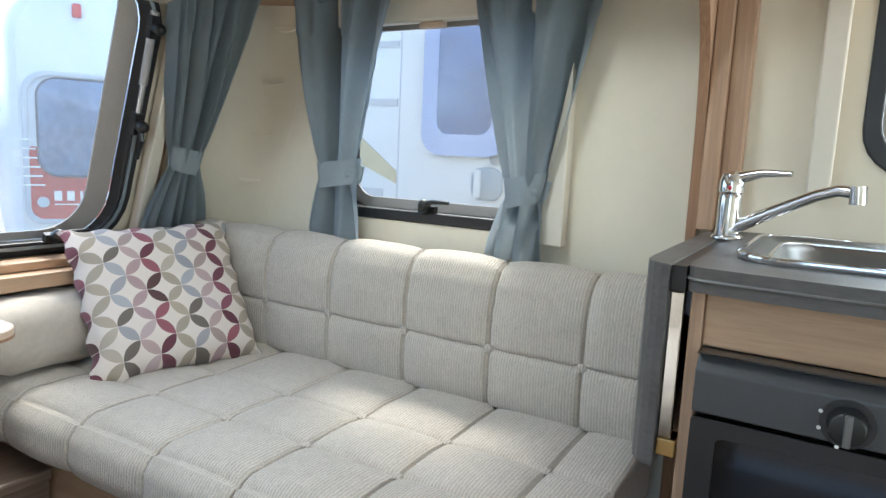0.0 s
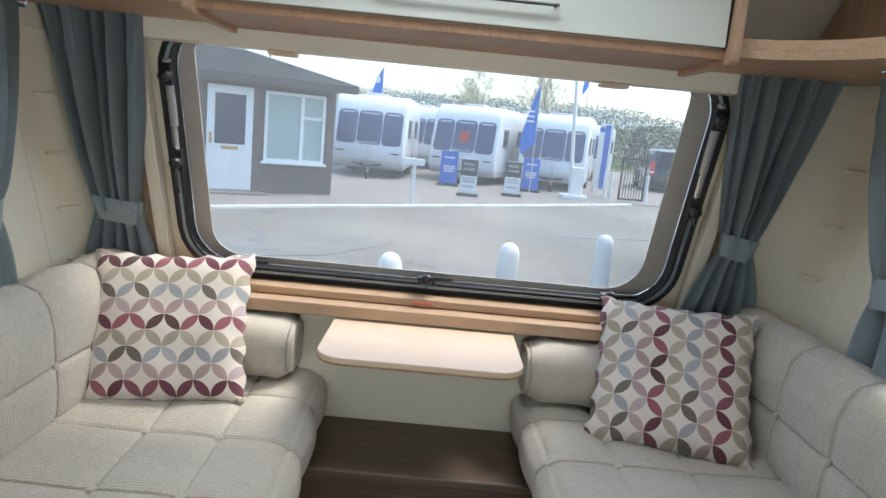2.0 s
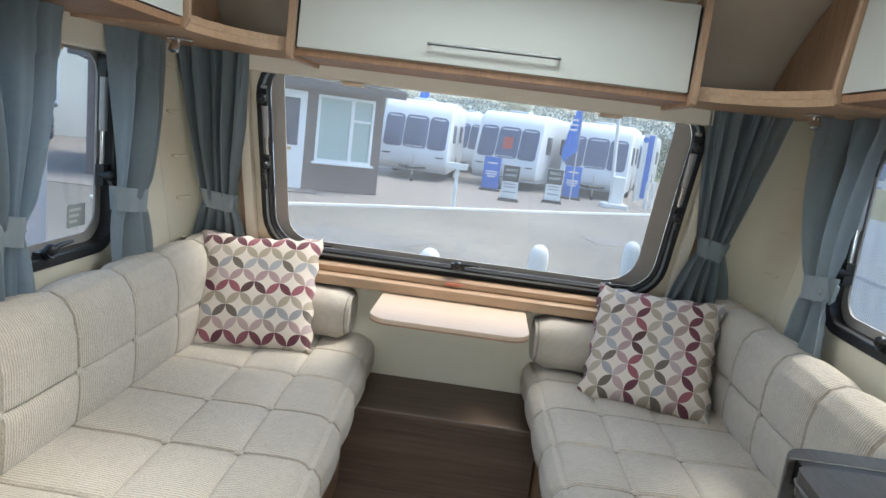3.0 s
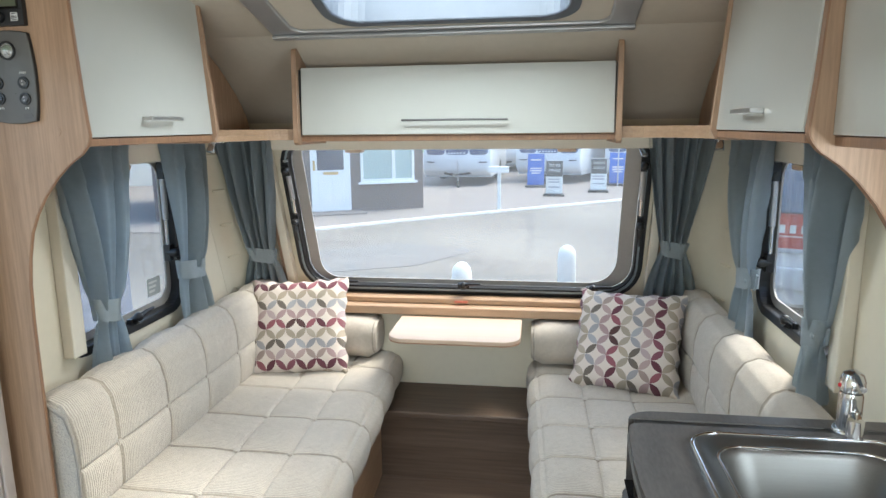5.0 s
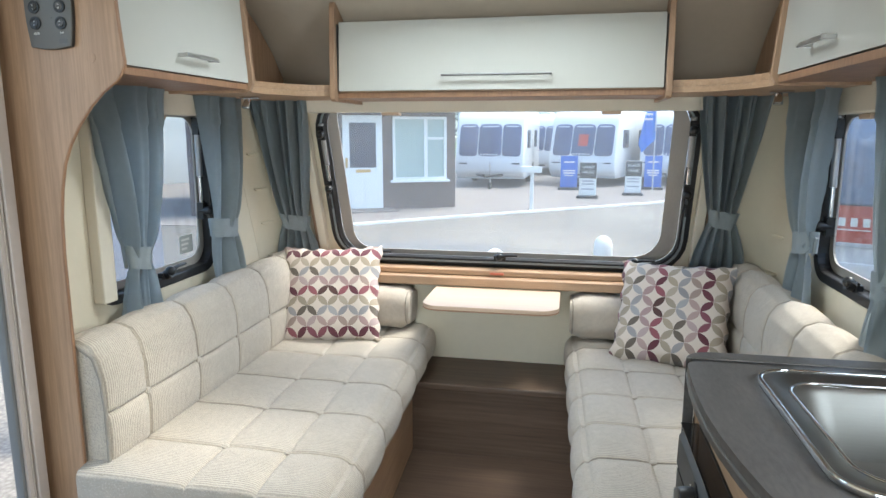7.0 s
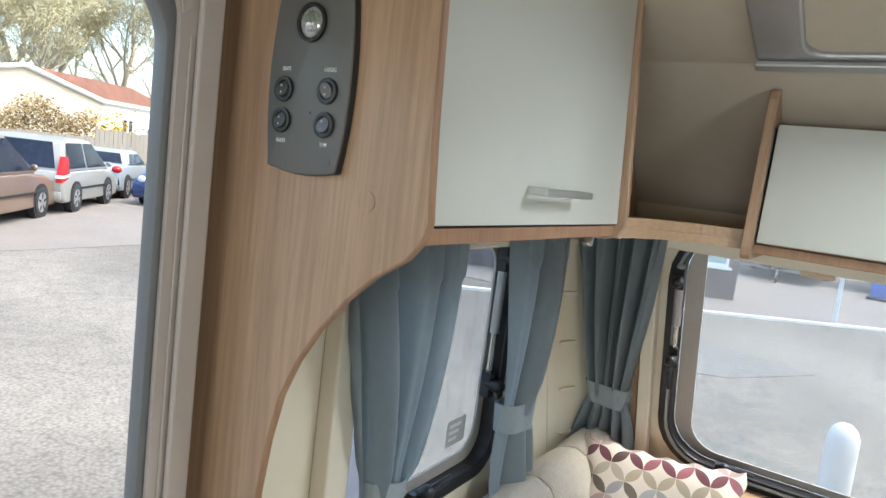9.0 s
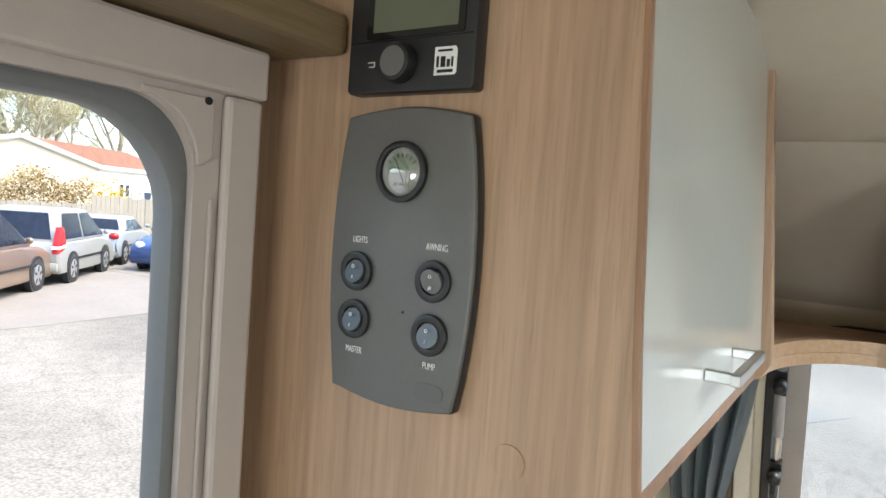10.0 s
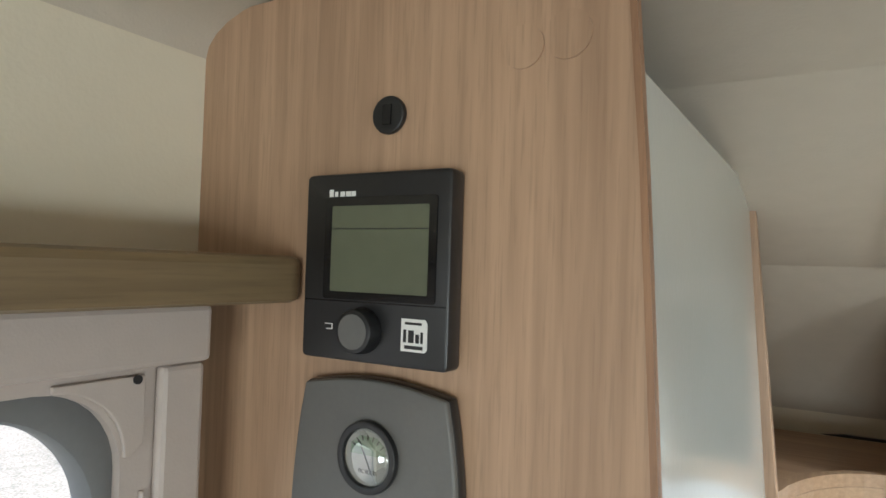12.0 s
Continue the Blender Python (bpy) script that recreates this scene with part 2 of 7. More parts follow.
LOCKER = surf("gloss_white_door", (0.54, 0.545, 0.51), 0.16, var=0.012, scale=3, coat=0.3, bump=0.012, bump_scale=160)
LOCKER.node_tree.nodes["Principled BSDF"].inputs["Coat Roughness"].default_value = 0.08
CORD = corduroy("greige_corduroy", (0.555, 0.495, 0.42))
CORD_SEAM = surf("seam_piping", (0.30, 0.27, 0.235), 0.9, var=0.1, scale=20)
SATIN = weave("champagne_velour", (0.44, 0.39, 0.33), 400)
CURTAIN = weave("slate_blue_curtain", (0.355, 0.405, 0.435), 900, 0.4)
CURTAIN_TIE = weave("slate_blue_band", (0.34, 0.39, 0.42), 900, 0.34)
PETAL_A = petals("petal_print", False, 0.0605)
PETAL_B = petals("petal_print_turned", True, 0.0205)
BLACKTRIM = surf("black_rubber", (0.018, 0.018, 0.02), 0.38, var=0.2, scale=30)
BLACKPLASTIC = surf("black_plastic", (0.014, 0.014, 0.015), 0.35, var=0.1, scale=40, bump=0.03, bump_scale=900)
PANELGREY = surf("charcoal_plastic", (0.125, 0.123, 0.117), 0.42, var=0.06, scale=40, bump=0.05, bump_scale=1500)
GREYTRIM = surf("grey_window_border", (0.40, 0.375, 0.35), 0.5, var=0.06, scale=12)
SEALGREY = surf("blue_grey_seal", (0.23, 0.27, 0.29), 0.4, var=0.06, scale=20)
HATCHRIM = surf("dark_slate_rim", (0.06, 0.07, 0.09), 0.35, var=0.06, scale=20)
DOORSEAL = surf("grey_door_seal", (0.15, 0.153, 0.155), 0.5, var=0.06, scale=20)
DOORTRIM = surf("taupe_plastic_frame", (0.47, 0.41, 0.375), 0.5, var=0.04, scale=9, bump=0.05, bump_scale=500)
WHITETRIM = surf("cream_plastic", (0.68, 0.63, 0.53), 0.45, var=0.03, scale=8)
CHROME = surf("chrome", (0.72, 0.72, 0.73), 0.09, 1.0, var=0.03, scale=20)
SATINCHROME = surf("satin_chrome", (0.52, 0.52, 0.52), 0.3, 1.0, var=0.03, scale=20)
SATINSTEEL = surf("brushed_steel", (0.16, 0.16, 0.155), 0.44, 1.0, var=0.06, scale=12, bump=0.03, bump_scale=400, stretch=(1, 30, 30))
ALUGREY = surf("silver_hatch_frame", (0.42, 0.42, 0.43), 0.35, 0.5, var=0.05, scale=10)
WORKTOP = surf("slate_laminate", (0.085, 0.08, 0.078), 0.4, var=0.35, scale=5, bump=0.05, bump_scale=250, stretch=(4, 1, 4))
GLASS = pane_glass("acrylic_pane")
OVENGLASS = surf("oven_glass", (0.008, 0.008, 0.009), 0.07, var=0.1, scale=5)
LCD = surf("lcd_screen", (0.115, 0.125, 0.085), 0.22, var=0.05, scale=9)
LABELWHITE = surf("printed_white", (0.75, 0.75, 0.73), 0.6, var=0.03, scale=50)
RED = surf("red_plastic", (0.5, 0.02, 0.03), 0.4, var=0.05, scale=30)
COPPER = surf("copper_clip", (0.55, 0.16, 0.10), 0.4, var=0.05, scale=30)
BRASS = surf("brass", (0.6, 0.42, 0.18), 0.3, 1.0, var=0.05, scale=30)


# ---- helpers for meshes ----
def part(name, bm, material, parent=None, label="", smooth=False, bevel=0.0, segs=2):
    me = bpy.data.meshes.new(name)
    bmesh.ops.recalc_face_normals(bm, faces=bm.faces[:])
    if bevel:
        bmesh.ops.bevel(bm, geom=[e for e in bm.edges if e.calc_face_angle(0) > 0.6], offset=bevel, segments=segs, profile=0.5, affect="EDGES", clamp_overlap=True)
    if smooth:
        for f in bm.faces:
            f.smooth = True
    bm.to_mesh(me)
    bm.free()
    if smooth:
        me.set_sharp_from_angle(angle=radians(40))
    me.materials.append(material)
    ob = new(name, me)
    if parent is not None:
        ob.parent = parent
        ob.matrix_parent_inverse = at_world(parent).inverted()
    if label:
        ob["label"] = label
    return ob


def at_world(ob):
    m = ob.matrix_basis.copy()
    if ob.parent is not None:
        m = at_world(ob.parent) @ ob.matrix_parent_inverse @ m
    return m


def thing(name, at, label, category, group="", kind=""):
    e = new(name)
    e.empty_display_size = 0.05
    e.location = at
    return tagged(e, label, category, group, kind)


def single(name, bm, material, label, category="", group="", kind="", smooth=False, bevel=0.0, segs=2):
    return tagged(part(name, bm, material, None, "", smooth, bevel, segs), label, category, group, kind)


def box(x0, x1, y0, y1, z0, z1, bm=None, m=None):
    bm = bm or bmesh.new()
    t = Matrix.Translation(((x0 + x1) / 2, (y0 + y1) / 2, (z0 + z1) / 2)) @ Matrix.Diagonal((abs(x1 - x0), abs(y1 - y0), abs(z1 - z0), 1))
    bmesh.ops.create_cube(bm, size=1, matrix=(m @ t) if m is not None else t)
    return bm


def cyl(p, q, r, r2=None, n=20, bm=None):
    bm = bm or bmesh.new()
    p, q = Vector(p), Vector(q)
    m = Matrix.Translation((p + q) / 2) @ (q - p).to_track_quat("Z", "Y").to_matrix().to_4x4()
    bmesh.ops.create_cone(bm, cap_ends=True, segments=n, radius1=r, radius2=r if r2 is None else r2, depth=(q - p).length, matrix=m)
    return bm


def ball(c, r, scale=(1, 1, 1), bm=None, n=16):
    bm = bm or bmesh.new()
    bmesh.ops.create_uvsphere(bm, u_segments=n, v_segments=n // 2, radius=r, matrix=Matrix.Translation(c) @ Matrix.Diagonal((*scale, 1)))
    return bm


def tube(points, r, n=10, bm=None):
    """A round bar along points; r one radius or one for each point."""
    bm = bm or bmesh.new()
    pts = [Vector(p) for p in points]
    rs = r if isinstance(r, (list, tuple)) else [r] * len(pts)
    rings = []
    up = Vector((0, 0, 1))
    for i, p in enumerate(pts):
        d = (pts[min(i + 1, len(pts) - 1)] - pts[max(i - 1, 0)]).normalized()
        a = d.cross(up if abs(d.z) < 0.95 else Vector((1, 0, 0))).normalized()
        b = d.cross(a)
        rings.append([bm.verts.new(p + rs[i] * (a * math.cos(2 * math.pi * k / n) + b * math.sin(2 * math.pi * k / n))) for k in range(n)])
    for s, t in zip(rings, rings[1:]):
        for k in range(n):
            bm.faces.new((s[k], s[(k + 1) % n], t[(k + 1) % n], t[k]))
    bm.faces.new(rings[0]), bm.faces.new(rings[-1])
    return bm


def round_rect(u0, u1, v0, v1, r, n=6):
    """Corner by corner, so that two of them can be joined point for point. r: one radius, or one for each corner from low-low round."""
    rs = r if isinstance(r, (list, tuple)) else [r] * 4
    out = []
    for (cu, cv, a0), q in zip(((u0, v0, 180), (u1, v0, 270), (u1, v1, 0), (u0, v1, 90)), rs):
        mu, mv = cu + (q if cu == u0 else -q), cv + (q if cv == v0 else -q)
        out += [(mu + q * math.cos(radians(a0 + 90 * k / n)), mv + q * math.sin(radians(a0 + 90 * k / n))) for k in range(n + 1)]
    return out


def ring(outer, inner, w0, w1, m, bm=None):
    """A frame between two outlines of as many points, from depth w0 to w1; m lays (u, v, w) into the world."""
    bm = bm or bmesh.new()
    k = len(outer)
    vs = [[bm.verts.new(m @ Vector((p[0], p[1], w))) for p in line] for line in (outer, inner) for w in (w0, w1)]
    o0, o1, i0, i1 = vs
    for a in range(k):
        b = (a + 1) % k
        bm.faces.new((o0[a], o0[b], i0[b], i0[a])), bm.faces.new((o1[a], o1[b], i1[b], i1[a]))
        bm.faces.new((o0[a], o0[b], o1[b], o1[a])), bm.faces.new((i0[a], i0[b], i1[b], i1[a]))
    bmesh.ops.remove_doubles(bm, verts=bm.verts[:], dist=1e-6)
    return bm


def slab(outline, w0, w1, m, bm=None):
    """A plate of that outline, from depth w0 to w1."""
    bm = bm or bmesh.new()
    a = [bm.verts.new(m @ Vector((u, v, w0))) for u, v in outline]
    b = [bm.verts.new(m @ Vector((u, v, w1))) for u, v in outline]
    bm.faces.new(a), bm.faces.new(b)
    for i in range(len(a)):
        j = (i + 1) % len(a)
        bm.faces.new((a[i], a[j], b[j], b[i]))
    return bm


XZ = Matrix(((1, 0, 0, 0), (0, 0, 1, 0), (0, 1, 0, 0), (0, 0, 0, 1)))   # (u, v, w) -> x=u, z=v, y=w
YZ = Matrix(((0, 0, 1, 0), (1, 0, 0, 0), (0, 1, 0, 0), (0, 0, 0, 1)))   # y=u, z=v, x=w
XY = Matrix.Identity(4)                                                 # x=u, y=v, z=w


def sweep(profile, x0, x1, axis="x", bm=None, close=True):
    """A closed section (two coordinates) drawn out along x or y."""
    return slab(profile, x0, x1, YZ if axis == "x" else XZ, bm)


def lettering(text, size, m, material, parent, name="lettering", squeeze=1.0):
    cu = bpy.data.curves.new(name, "FONT")
    cu.body, cu.size, cu.align_x, cu.align_y, cu.extrude = text, size, "CENTER", "CENTER", 0.0002
    tmp = new("tmp_text", cu)
    me = bpy.data.meshes.new_from_object(tmp.evaluated_get(bpy.context.evaluated_depsgraph_get()))
    bpy.data.objects.remove(tmp)
    me.transform(m @ Matrix.Diagonal((squeeze, 1, 1, 1)))
    me.materials.clear()
    me.materials.append(material)
    ob = new(name, me)
    ob.parent = parent
    ob.matrix_parent_inverse = at_world(parent).inverted()
    ob["label"] = "white printed lettering"
    return ob


# ---- the caravan's shell ----
XL, XR, YB = -1.03, 1.04, -4.1
WALL_T = 0.035
# the front window's plane: leans back towards the roof
FS = 0.353
FW = Matrix(((1, 0, 0, 0), (0, -FS, 1, 0.115 + FS * 0.757), (0, 1, 0, 0), (0, 0, 0, 1)))   # (x, z, w) -> x, y, z

floor = single("floor", box(XL - 0.03, XR + 0.03, YB, 0.2, -0.05, 0.0), FLOORWOOD, "dark brown wood-plank vinyl floor", kind="structure")

WIN_L = (-1.12, -0.50, 0.80, 1.38)   # y0, y1, z0, z1 of the openings
WIN_R = (-1.055, -0.435, 0.84, 1.375)
WIN_K = (-2.42, -1.69, 1.015, 1.46)
DOOR = (-2.02, -1.436, -0.12, 1.664)
XD = XL - 0.024              # inner face of the wall round the entrance
# left wall: a window bay, a door bay and plain ends
bm = ring(round_rect(-1.345, 0.14, 0.0, 1.95, 0.0001), round_rect(*WIN_L, 0.08), XL - WALL_T, XL, YZ)
ring(round_rect(-2.1, -1.345, -0.12, 1.95, 0.0001), round_rect(DOOR[0] - 0.03, DOOR[1] + 0.032, DOOR[2] + 0.002, DOOR[3] + 0.032, [0.03, 0.03, 0.06, 0.06]), XL - WALL_T - 0.01, XD, YZ, bm)
box(XL - WALL_T - 0.01, XD, YB, -2.1, 0, 1.95, bm)
single("wall_left", bm, WALLBOARD, "cream wallboard caravan side wall with window and doorway", kind="structure")
bm = ring(round_rect(-1.41, 0.14, 0.0, 1.95, 0.0001), round_rect(*WIN_R, 0.08), XR, XR + WALL_T, YZ)
ring(round_rect(-2.6, -1.41, 0.0, 1.95, 0.0001), round_rect(*WIN_K, 0.08), XR, XR + WALL_T, YZ, bm)
box(XR, XR + WALL_T, YB, -2.6, 0, 1.95, bm)
single("wall_right", bm, WALLBOARD, "cream wallboard caravan side wall with windows", kind="structure")
# out-of-view window, added as an opening for the rear fill lamp
WIN_B = (-0.75, 0.78, 0.75, 1.5)
single("wall_rear", ring(round_rect(XL - WALL_T, XR + WALL_T, 0, 1.95, 0.0001), round_rect(*WIN_B, 0.1), YB - 0.04, YB, XZ), WALLBOARD, "cream wallboard rear wall with an added wide window", kind="structure")
win_b = thing("window_5", (0, YB, 0.75), "unseen rear window with black frame, added for the fill light", "window", kind="structure")
part("window_frame", ring(round_rect(-0.77, 0.80, 0.73, 1.52, 0.11), round_rect(-0.73, 0.76, 0.77, 1.48, 0.09), YB - 0.045, YB + 0.006, XZ), BLACKTRIM, win_b)
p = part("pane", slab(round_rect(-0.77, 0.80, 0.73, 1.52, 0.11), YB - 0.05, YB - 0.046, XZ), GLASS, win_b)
p.visible_shadow = False
# front wall: an upright foot and a leaning part with the wide window
bm = sweep([(0.13, 0.0), (0.17, 0.0), (0.17, 0.66), (0.13, 0.66)], XL - WALL_T, XR + WALL_T)
FWIN = (-0.735, 0.685, 0.752, 1.40)
ring(round_rect(XL - WALL_T, XR + WALL_T, 0.645, 1.47, 0.0001), round_rect(FWIN[0] - 0.024, FWIN[1] + 0.024, FWIN[2] - 0.024, FWIN[3] + 0.022, 0.12), 0.0, 0.04, FW, bm)
single("wall_front", bm, WALLBOARD, "cream front wall leaning back round a wide window", kind="structure")

# ceiling: slopes up from the front, with a hole for the roof hatch, then level
SKY0, SKY1 = (-0.525, 1.757), (-1.06, 1.905)
slope = math.atan2(SKY1[1] - SKY0[1], SKY0[0] - SKY1[0])
SK = pose(0, SKY0[0], SKY0[1]) @ pose(0, 0, 0, -math.degrees(slope)) @ Matrix(((1, 0, 0, 0), (0, -1, 0, 0), (0, 0, 1, 0), (0, 0, 0, 1)))
SKLEN = math.hypot(SKY1[0] - SKY0[0], SKY1[1] - SKY0[1])
pro = [(-0.11, 1.44), (-0.16, 1.50), (-0.25, 1.585), (-0.37, 1.67), SKY0]
bm = sweep(pro + [(y, z + 0.03) for y, z in reversed(pro)], XL - WALL_T, XR + WALL_T)
ring(round_rect(XL - WALL_T, XR + WALL_T, 0, SKLEN, 0.0001), round_rect(-0.53, 0.53, 0.03, SKLEN - 0.03, 0.05), 0, 0.03, SK, bm)
pro = [SKY1, (-1.2, 1.918), (YB, 1.918)]
sweep(pro + [(y, z + 0.03) for y, z in reversed(pro)], XL - WALL_T, XR + WALL_T, bm=bm)
for x, s in ((XD, 1), (XR, -1)):
    cove = [(x, 1.884)] + [(x + s * (0.075 - 0.075 * math.cos(radians(a))), 1.884 + 0.034 * math.sin(radians(a))) for a in range(15, 91, 15)] + [(x, 1.93)]
    slab(cove, YB, -1.0, XZ, bm)
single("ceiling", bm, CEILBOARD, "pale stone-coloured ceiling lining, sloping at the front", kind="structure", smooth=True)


# ---- windows ----
def stay(parent, y_top, y_bot, place, tilt_out):
    """A chrome stay with black knob and turn catch, along the side of a window; place(u, v, w) gives the world."""
    a, b = place(*y_top), place(*y_bot)
    rod = part("stay", tube([a, b], 0.007), CHROME, parent, "chrome window stay", True)
    d = (Vector(b) - Vector(a))
    o = Vector(tilt_out)
    mid = Vector(a) + d * 0.62
    part("stay_sleeve", tube([Vector(a) - d * 0.03, mid], 0.011), ALUGREY, parent, "", True)
    for f in (0.1, 0.98):
        c = Vector(a) + d * f
        bm = cyl(c - o * 0.01, c + o * 0.028, 0.012, 0.016, 14)
        ball(c + o * 0.03, 0.016, bm=bm)
        box(-0.012, 0.012, -0.012, 0.012, -0.03, 0.03, bm, Matrix.Translation(c) @ d.to_track_quat("Z", "Y").to_matrix().to_4x4())
        part("stay_knob", bm, BLACKPLASTIC, parent, "", True)
    c = Vector(b)
    bm = tube([c + o * 0.02, c + o * 0.035 + d.normalized() * 0.03, c + o * 0.028 + d.normalized() * 0.085], [0.008, 0.007, 0.005], 8)
    part("turn_lever", bm, BLACKPLASTIC, parent, "", True)


def catch(parent, c, along, o):
    """A black turn catch on a window's lower edge."""
    c, a, o = Vector(c), Vector(along), Vector(o)
    up = a.cross(o)
    up = up if up.z > 0 else -up
    bm = box(-0.026, 0.026, -0.008, 0.008, -0.01, 0.012, None, Matrix.Translation(c) @ Matrix((a, o, up)).transposed().to_4x4())
    cyl(c, c + o * 0.022 + up * 0.012, 0.015, 0.017, 14, bm)
    ball(c + o * 0.02 + up * 0.016, 0.016, bm=bm)
    tube([c + o * 0.022 + up * 0.016, c + a * 0.03 + o * 0.028 + up * 0.027, c + a * 0.078 + o * 0.026 + up * 0.027], [0.009, 0.006, 0.0045], 8, bm)
    part("window_catch", bm, BLACKPLASTIC, parent, "", True)


def side_window(name, win, x, out, label):
    y0, y1, z0, z1 = win
    w = thing(name, (x, (y0 + y1) / 2, z0), label, "window", kind="structure")
    o = round_rect(y0 - 0.012, y1 + 0.012, z0 - 0.012, z1 + 0.012, 0.09)
    i = round_rect(y0 + 0.018, y1 - 0.018, z0 + 0.018, z1 - 0.018, 0.07)
    part("window_frame", ring(o, i, x - out * 0.006, x + out * 0.045, YZ), BLACKTRIM, w, "black rubber window frame", bevel=0.004)
    o2 = round_rect(y0 + 0.0185, y1 - 0.0185, z0 + 0.0185, z1 - 0.0185, 0.069)
    i2 = round_rect(y0 + 0.045, y1 - 0.045, z0 + 0.045, z1 - 0.045, 0.06)
    part("pane_border", ring(o2, i2, x + out * 0.030, x + out * 0.036, YZ), GREYTRIM, w)
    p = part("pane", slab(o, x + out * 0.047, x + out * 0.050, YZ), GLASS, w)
    p.visible_shadow = False
    return w


inward_l, inward_r = Vector((1, 0, 0)), Vector((-1, 0, 0))
win_l = side_window("window_1", WIN_L, XL, -1, "caravan side window with black frame and acrylic pane")
win_r = side_window("window_2", WIN_R, XR, 1, "caravan side window with black frame and acrylic pane")
win_k = side_window("window_3", WIN_K, XR, 1, "kitchen window with black frame above the worktop")
stay(win_l, (-0.545, 1.34, 0), (-0.545, 1.0, 0), lambda u, v, w: Vector((XL - 0.012, u, v)), inward_l)
stay(win_r, (-0.478, 1.33, 0), (-0.482, 0.99, 0), lambda u, v, w: Vector((XR + 0.012, u, v)), inward_r)
catch(win_l, (XL - 0.004, -0.80, 0.822), (0, 1, 0), inward_l)
catch(win_r, (XR + 0.004, -0.74, 0.862), (0, -1, 0), inward_r)

win_f = thing("window_4", (0, 0.1, 0.75), "wide front window with black frame and grey printed border", "window", kind="structure")
u0, u1, v0, v1 = FWIN
o = round_rect(u0 - 0.05, u1 + 0.05, v0 - 0.052, v1 + 0.03, 0.15)
i = round_rect(u0 - 0.014, u1 + 0.014, v0 - 0.014, v1 + 0.014, 0.115)
part("window_frame", ring(o, i, -0.012, 0.0405, FW), BLACKTRIM, win_f, "black rubber window frame", bevel=0.004)
o2 = round_rect(u0 - 0.030, u1 + 0.030, v0 - 0.033, v1 + 0.015, 0.13)
i2 = round_rect(u0 - 0.022, u1 + 0.022, v0 - 0.024, v1 + 0.01, 0.125)
part("seal_bead", ring(o2, i2, -0.017, -0.0122, FW), SEALGREY, win_f, "grey bead round the frame")
o3 = round_rect(u0 - 0.013, u1 + 0.013, v0 - 0.013, v1 + 0.013, 0.114)
i3 = round_rect(u0 + 0.035, u1 - 0.05, v0 + 0.010, v1 - 0.005, [0.085, 0.11, 0.05, 0.05])
part("pane_border", ring(o3, i3, 0.041, 0.047, FW), GREYTRIM, win_f, "grey printed border of the pane")
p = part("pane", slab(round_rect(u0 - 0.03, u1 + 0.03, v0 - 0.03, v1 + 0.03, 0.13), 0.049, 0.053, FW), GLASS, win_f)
p.visible_shadow = False


def fwp(u, v, w=0.0):
    return FW @ Vector((u, v, w))


fo = Vector((0, -1, -FS)).normalized()
stay(win_f, (-0.752, 1.31, 0), (-0.752, 1.05, 0), lambda u, v, w: fwp(u, v, -0.02), fo)
stay(win_f, (0.698, 1.33, 0), (0.705, 1.05, 0), lambda u, v, w: fwp(u, v, -0.02), fo)
for x in (-0.585, -0.029, 0.533):
    catch(win_f, fwp(x, 0.748, -0.02), (1, 0, 0), fo)
# blind box above, with its little finger pulls, and pale uprights at both sides
blind = thing("blind_cassette", (0, -0.12, 1.37), "cream roller blind cassette above the front window", "blind")
part("cassette", slab(round_rect(-0.80, 0.745, 1.362, 1.425, 0.012, 3), -0.075, -0.004, FW), WHITETRIM, blind, bevel=0.004)
for x in (-0.44, 0.40):
    part("finger_pull", slab(round_rect(x - 0.035, x + 0.035, 1.350, 1.361, 0.004, 3), -0.07, -0.03, FW), TABLEWOOD, blind, "small wooden finger pull")
for x, nm in ((-0.82, "upright"), (0.765, "upright")):
    t = thing("blind_upright", fwp(x, 0.7), "narrow cream blind guide beside the front window", "trim", "blind guides", kind="structure")
    part("guide", slab(round_rect(x - 0.018, x + 0.018, 0.68, 1.42, 0.004, 2), -0.05, -0.013, FW), WHITETRIM, t, bevel=0.003)
    part("guide_lip", slab(round_rect(x - 0.006 + (0.03 if x > 0 else -0.03), x + 0.006 + (0.03 if x > 0 else -0.03), 0.68, 1.42, 0.002, 2), -0.035, -0.004, FW), OAK, t)
# blind guides of the side windows
for x, y, s in ((XL, -1.106, 1), (XR, -1.100, -1)):
    t = thing("blind_upright", (x, y, 0.8), "narrow cream blind guide beside a side window", "trim", "blind guides", kind="structure")
    part("guide", box(x, x + s * 0.035, y - 0.028, y + 0.027, 0.812, 1.42), WHITETRIM, t, bevel=0.004)
for x, (y0, y1, _, _), s, zt in ((XL, WIN_L, 1, 1.340), (XR, WIN_R, -1, 1.335)):
    t = thing("blind_cassette", (x, y0, zt), "cream roller blind cassette above a side window", "blind", "side blinds")
    part("cassette", box(x, x + s * 0.028, y0 - 0.02, y1 + 0.02, zt, 1.424), WHITETRIM, t, bevel=0.006)
    ym = (y0 + y1) / 2
    part("finger_pull", box(x + s * 0.004, x + s * 0.026, ym - 0.035, ym + 0.035, zt - 0.016, zt - 0.001), TABLEWOOD, t, "small wooden finger pull", bevel=0.003)

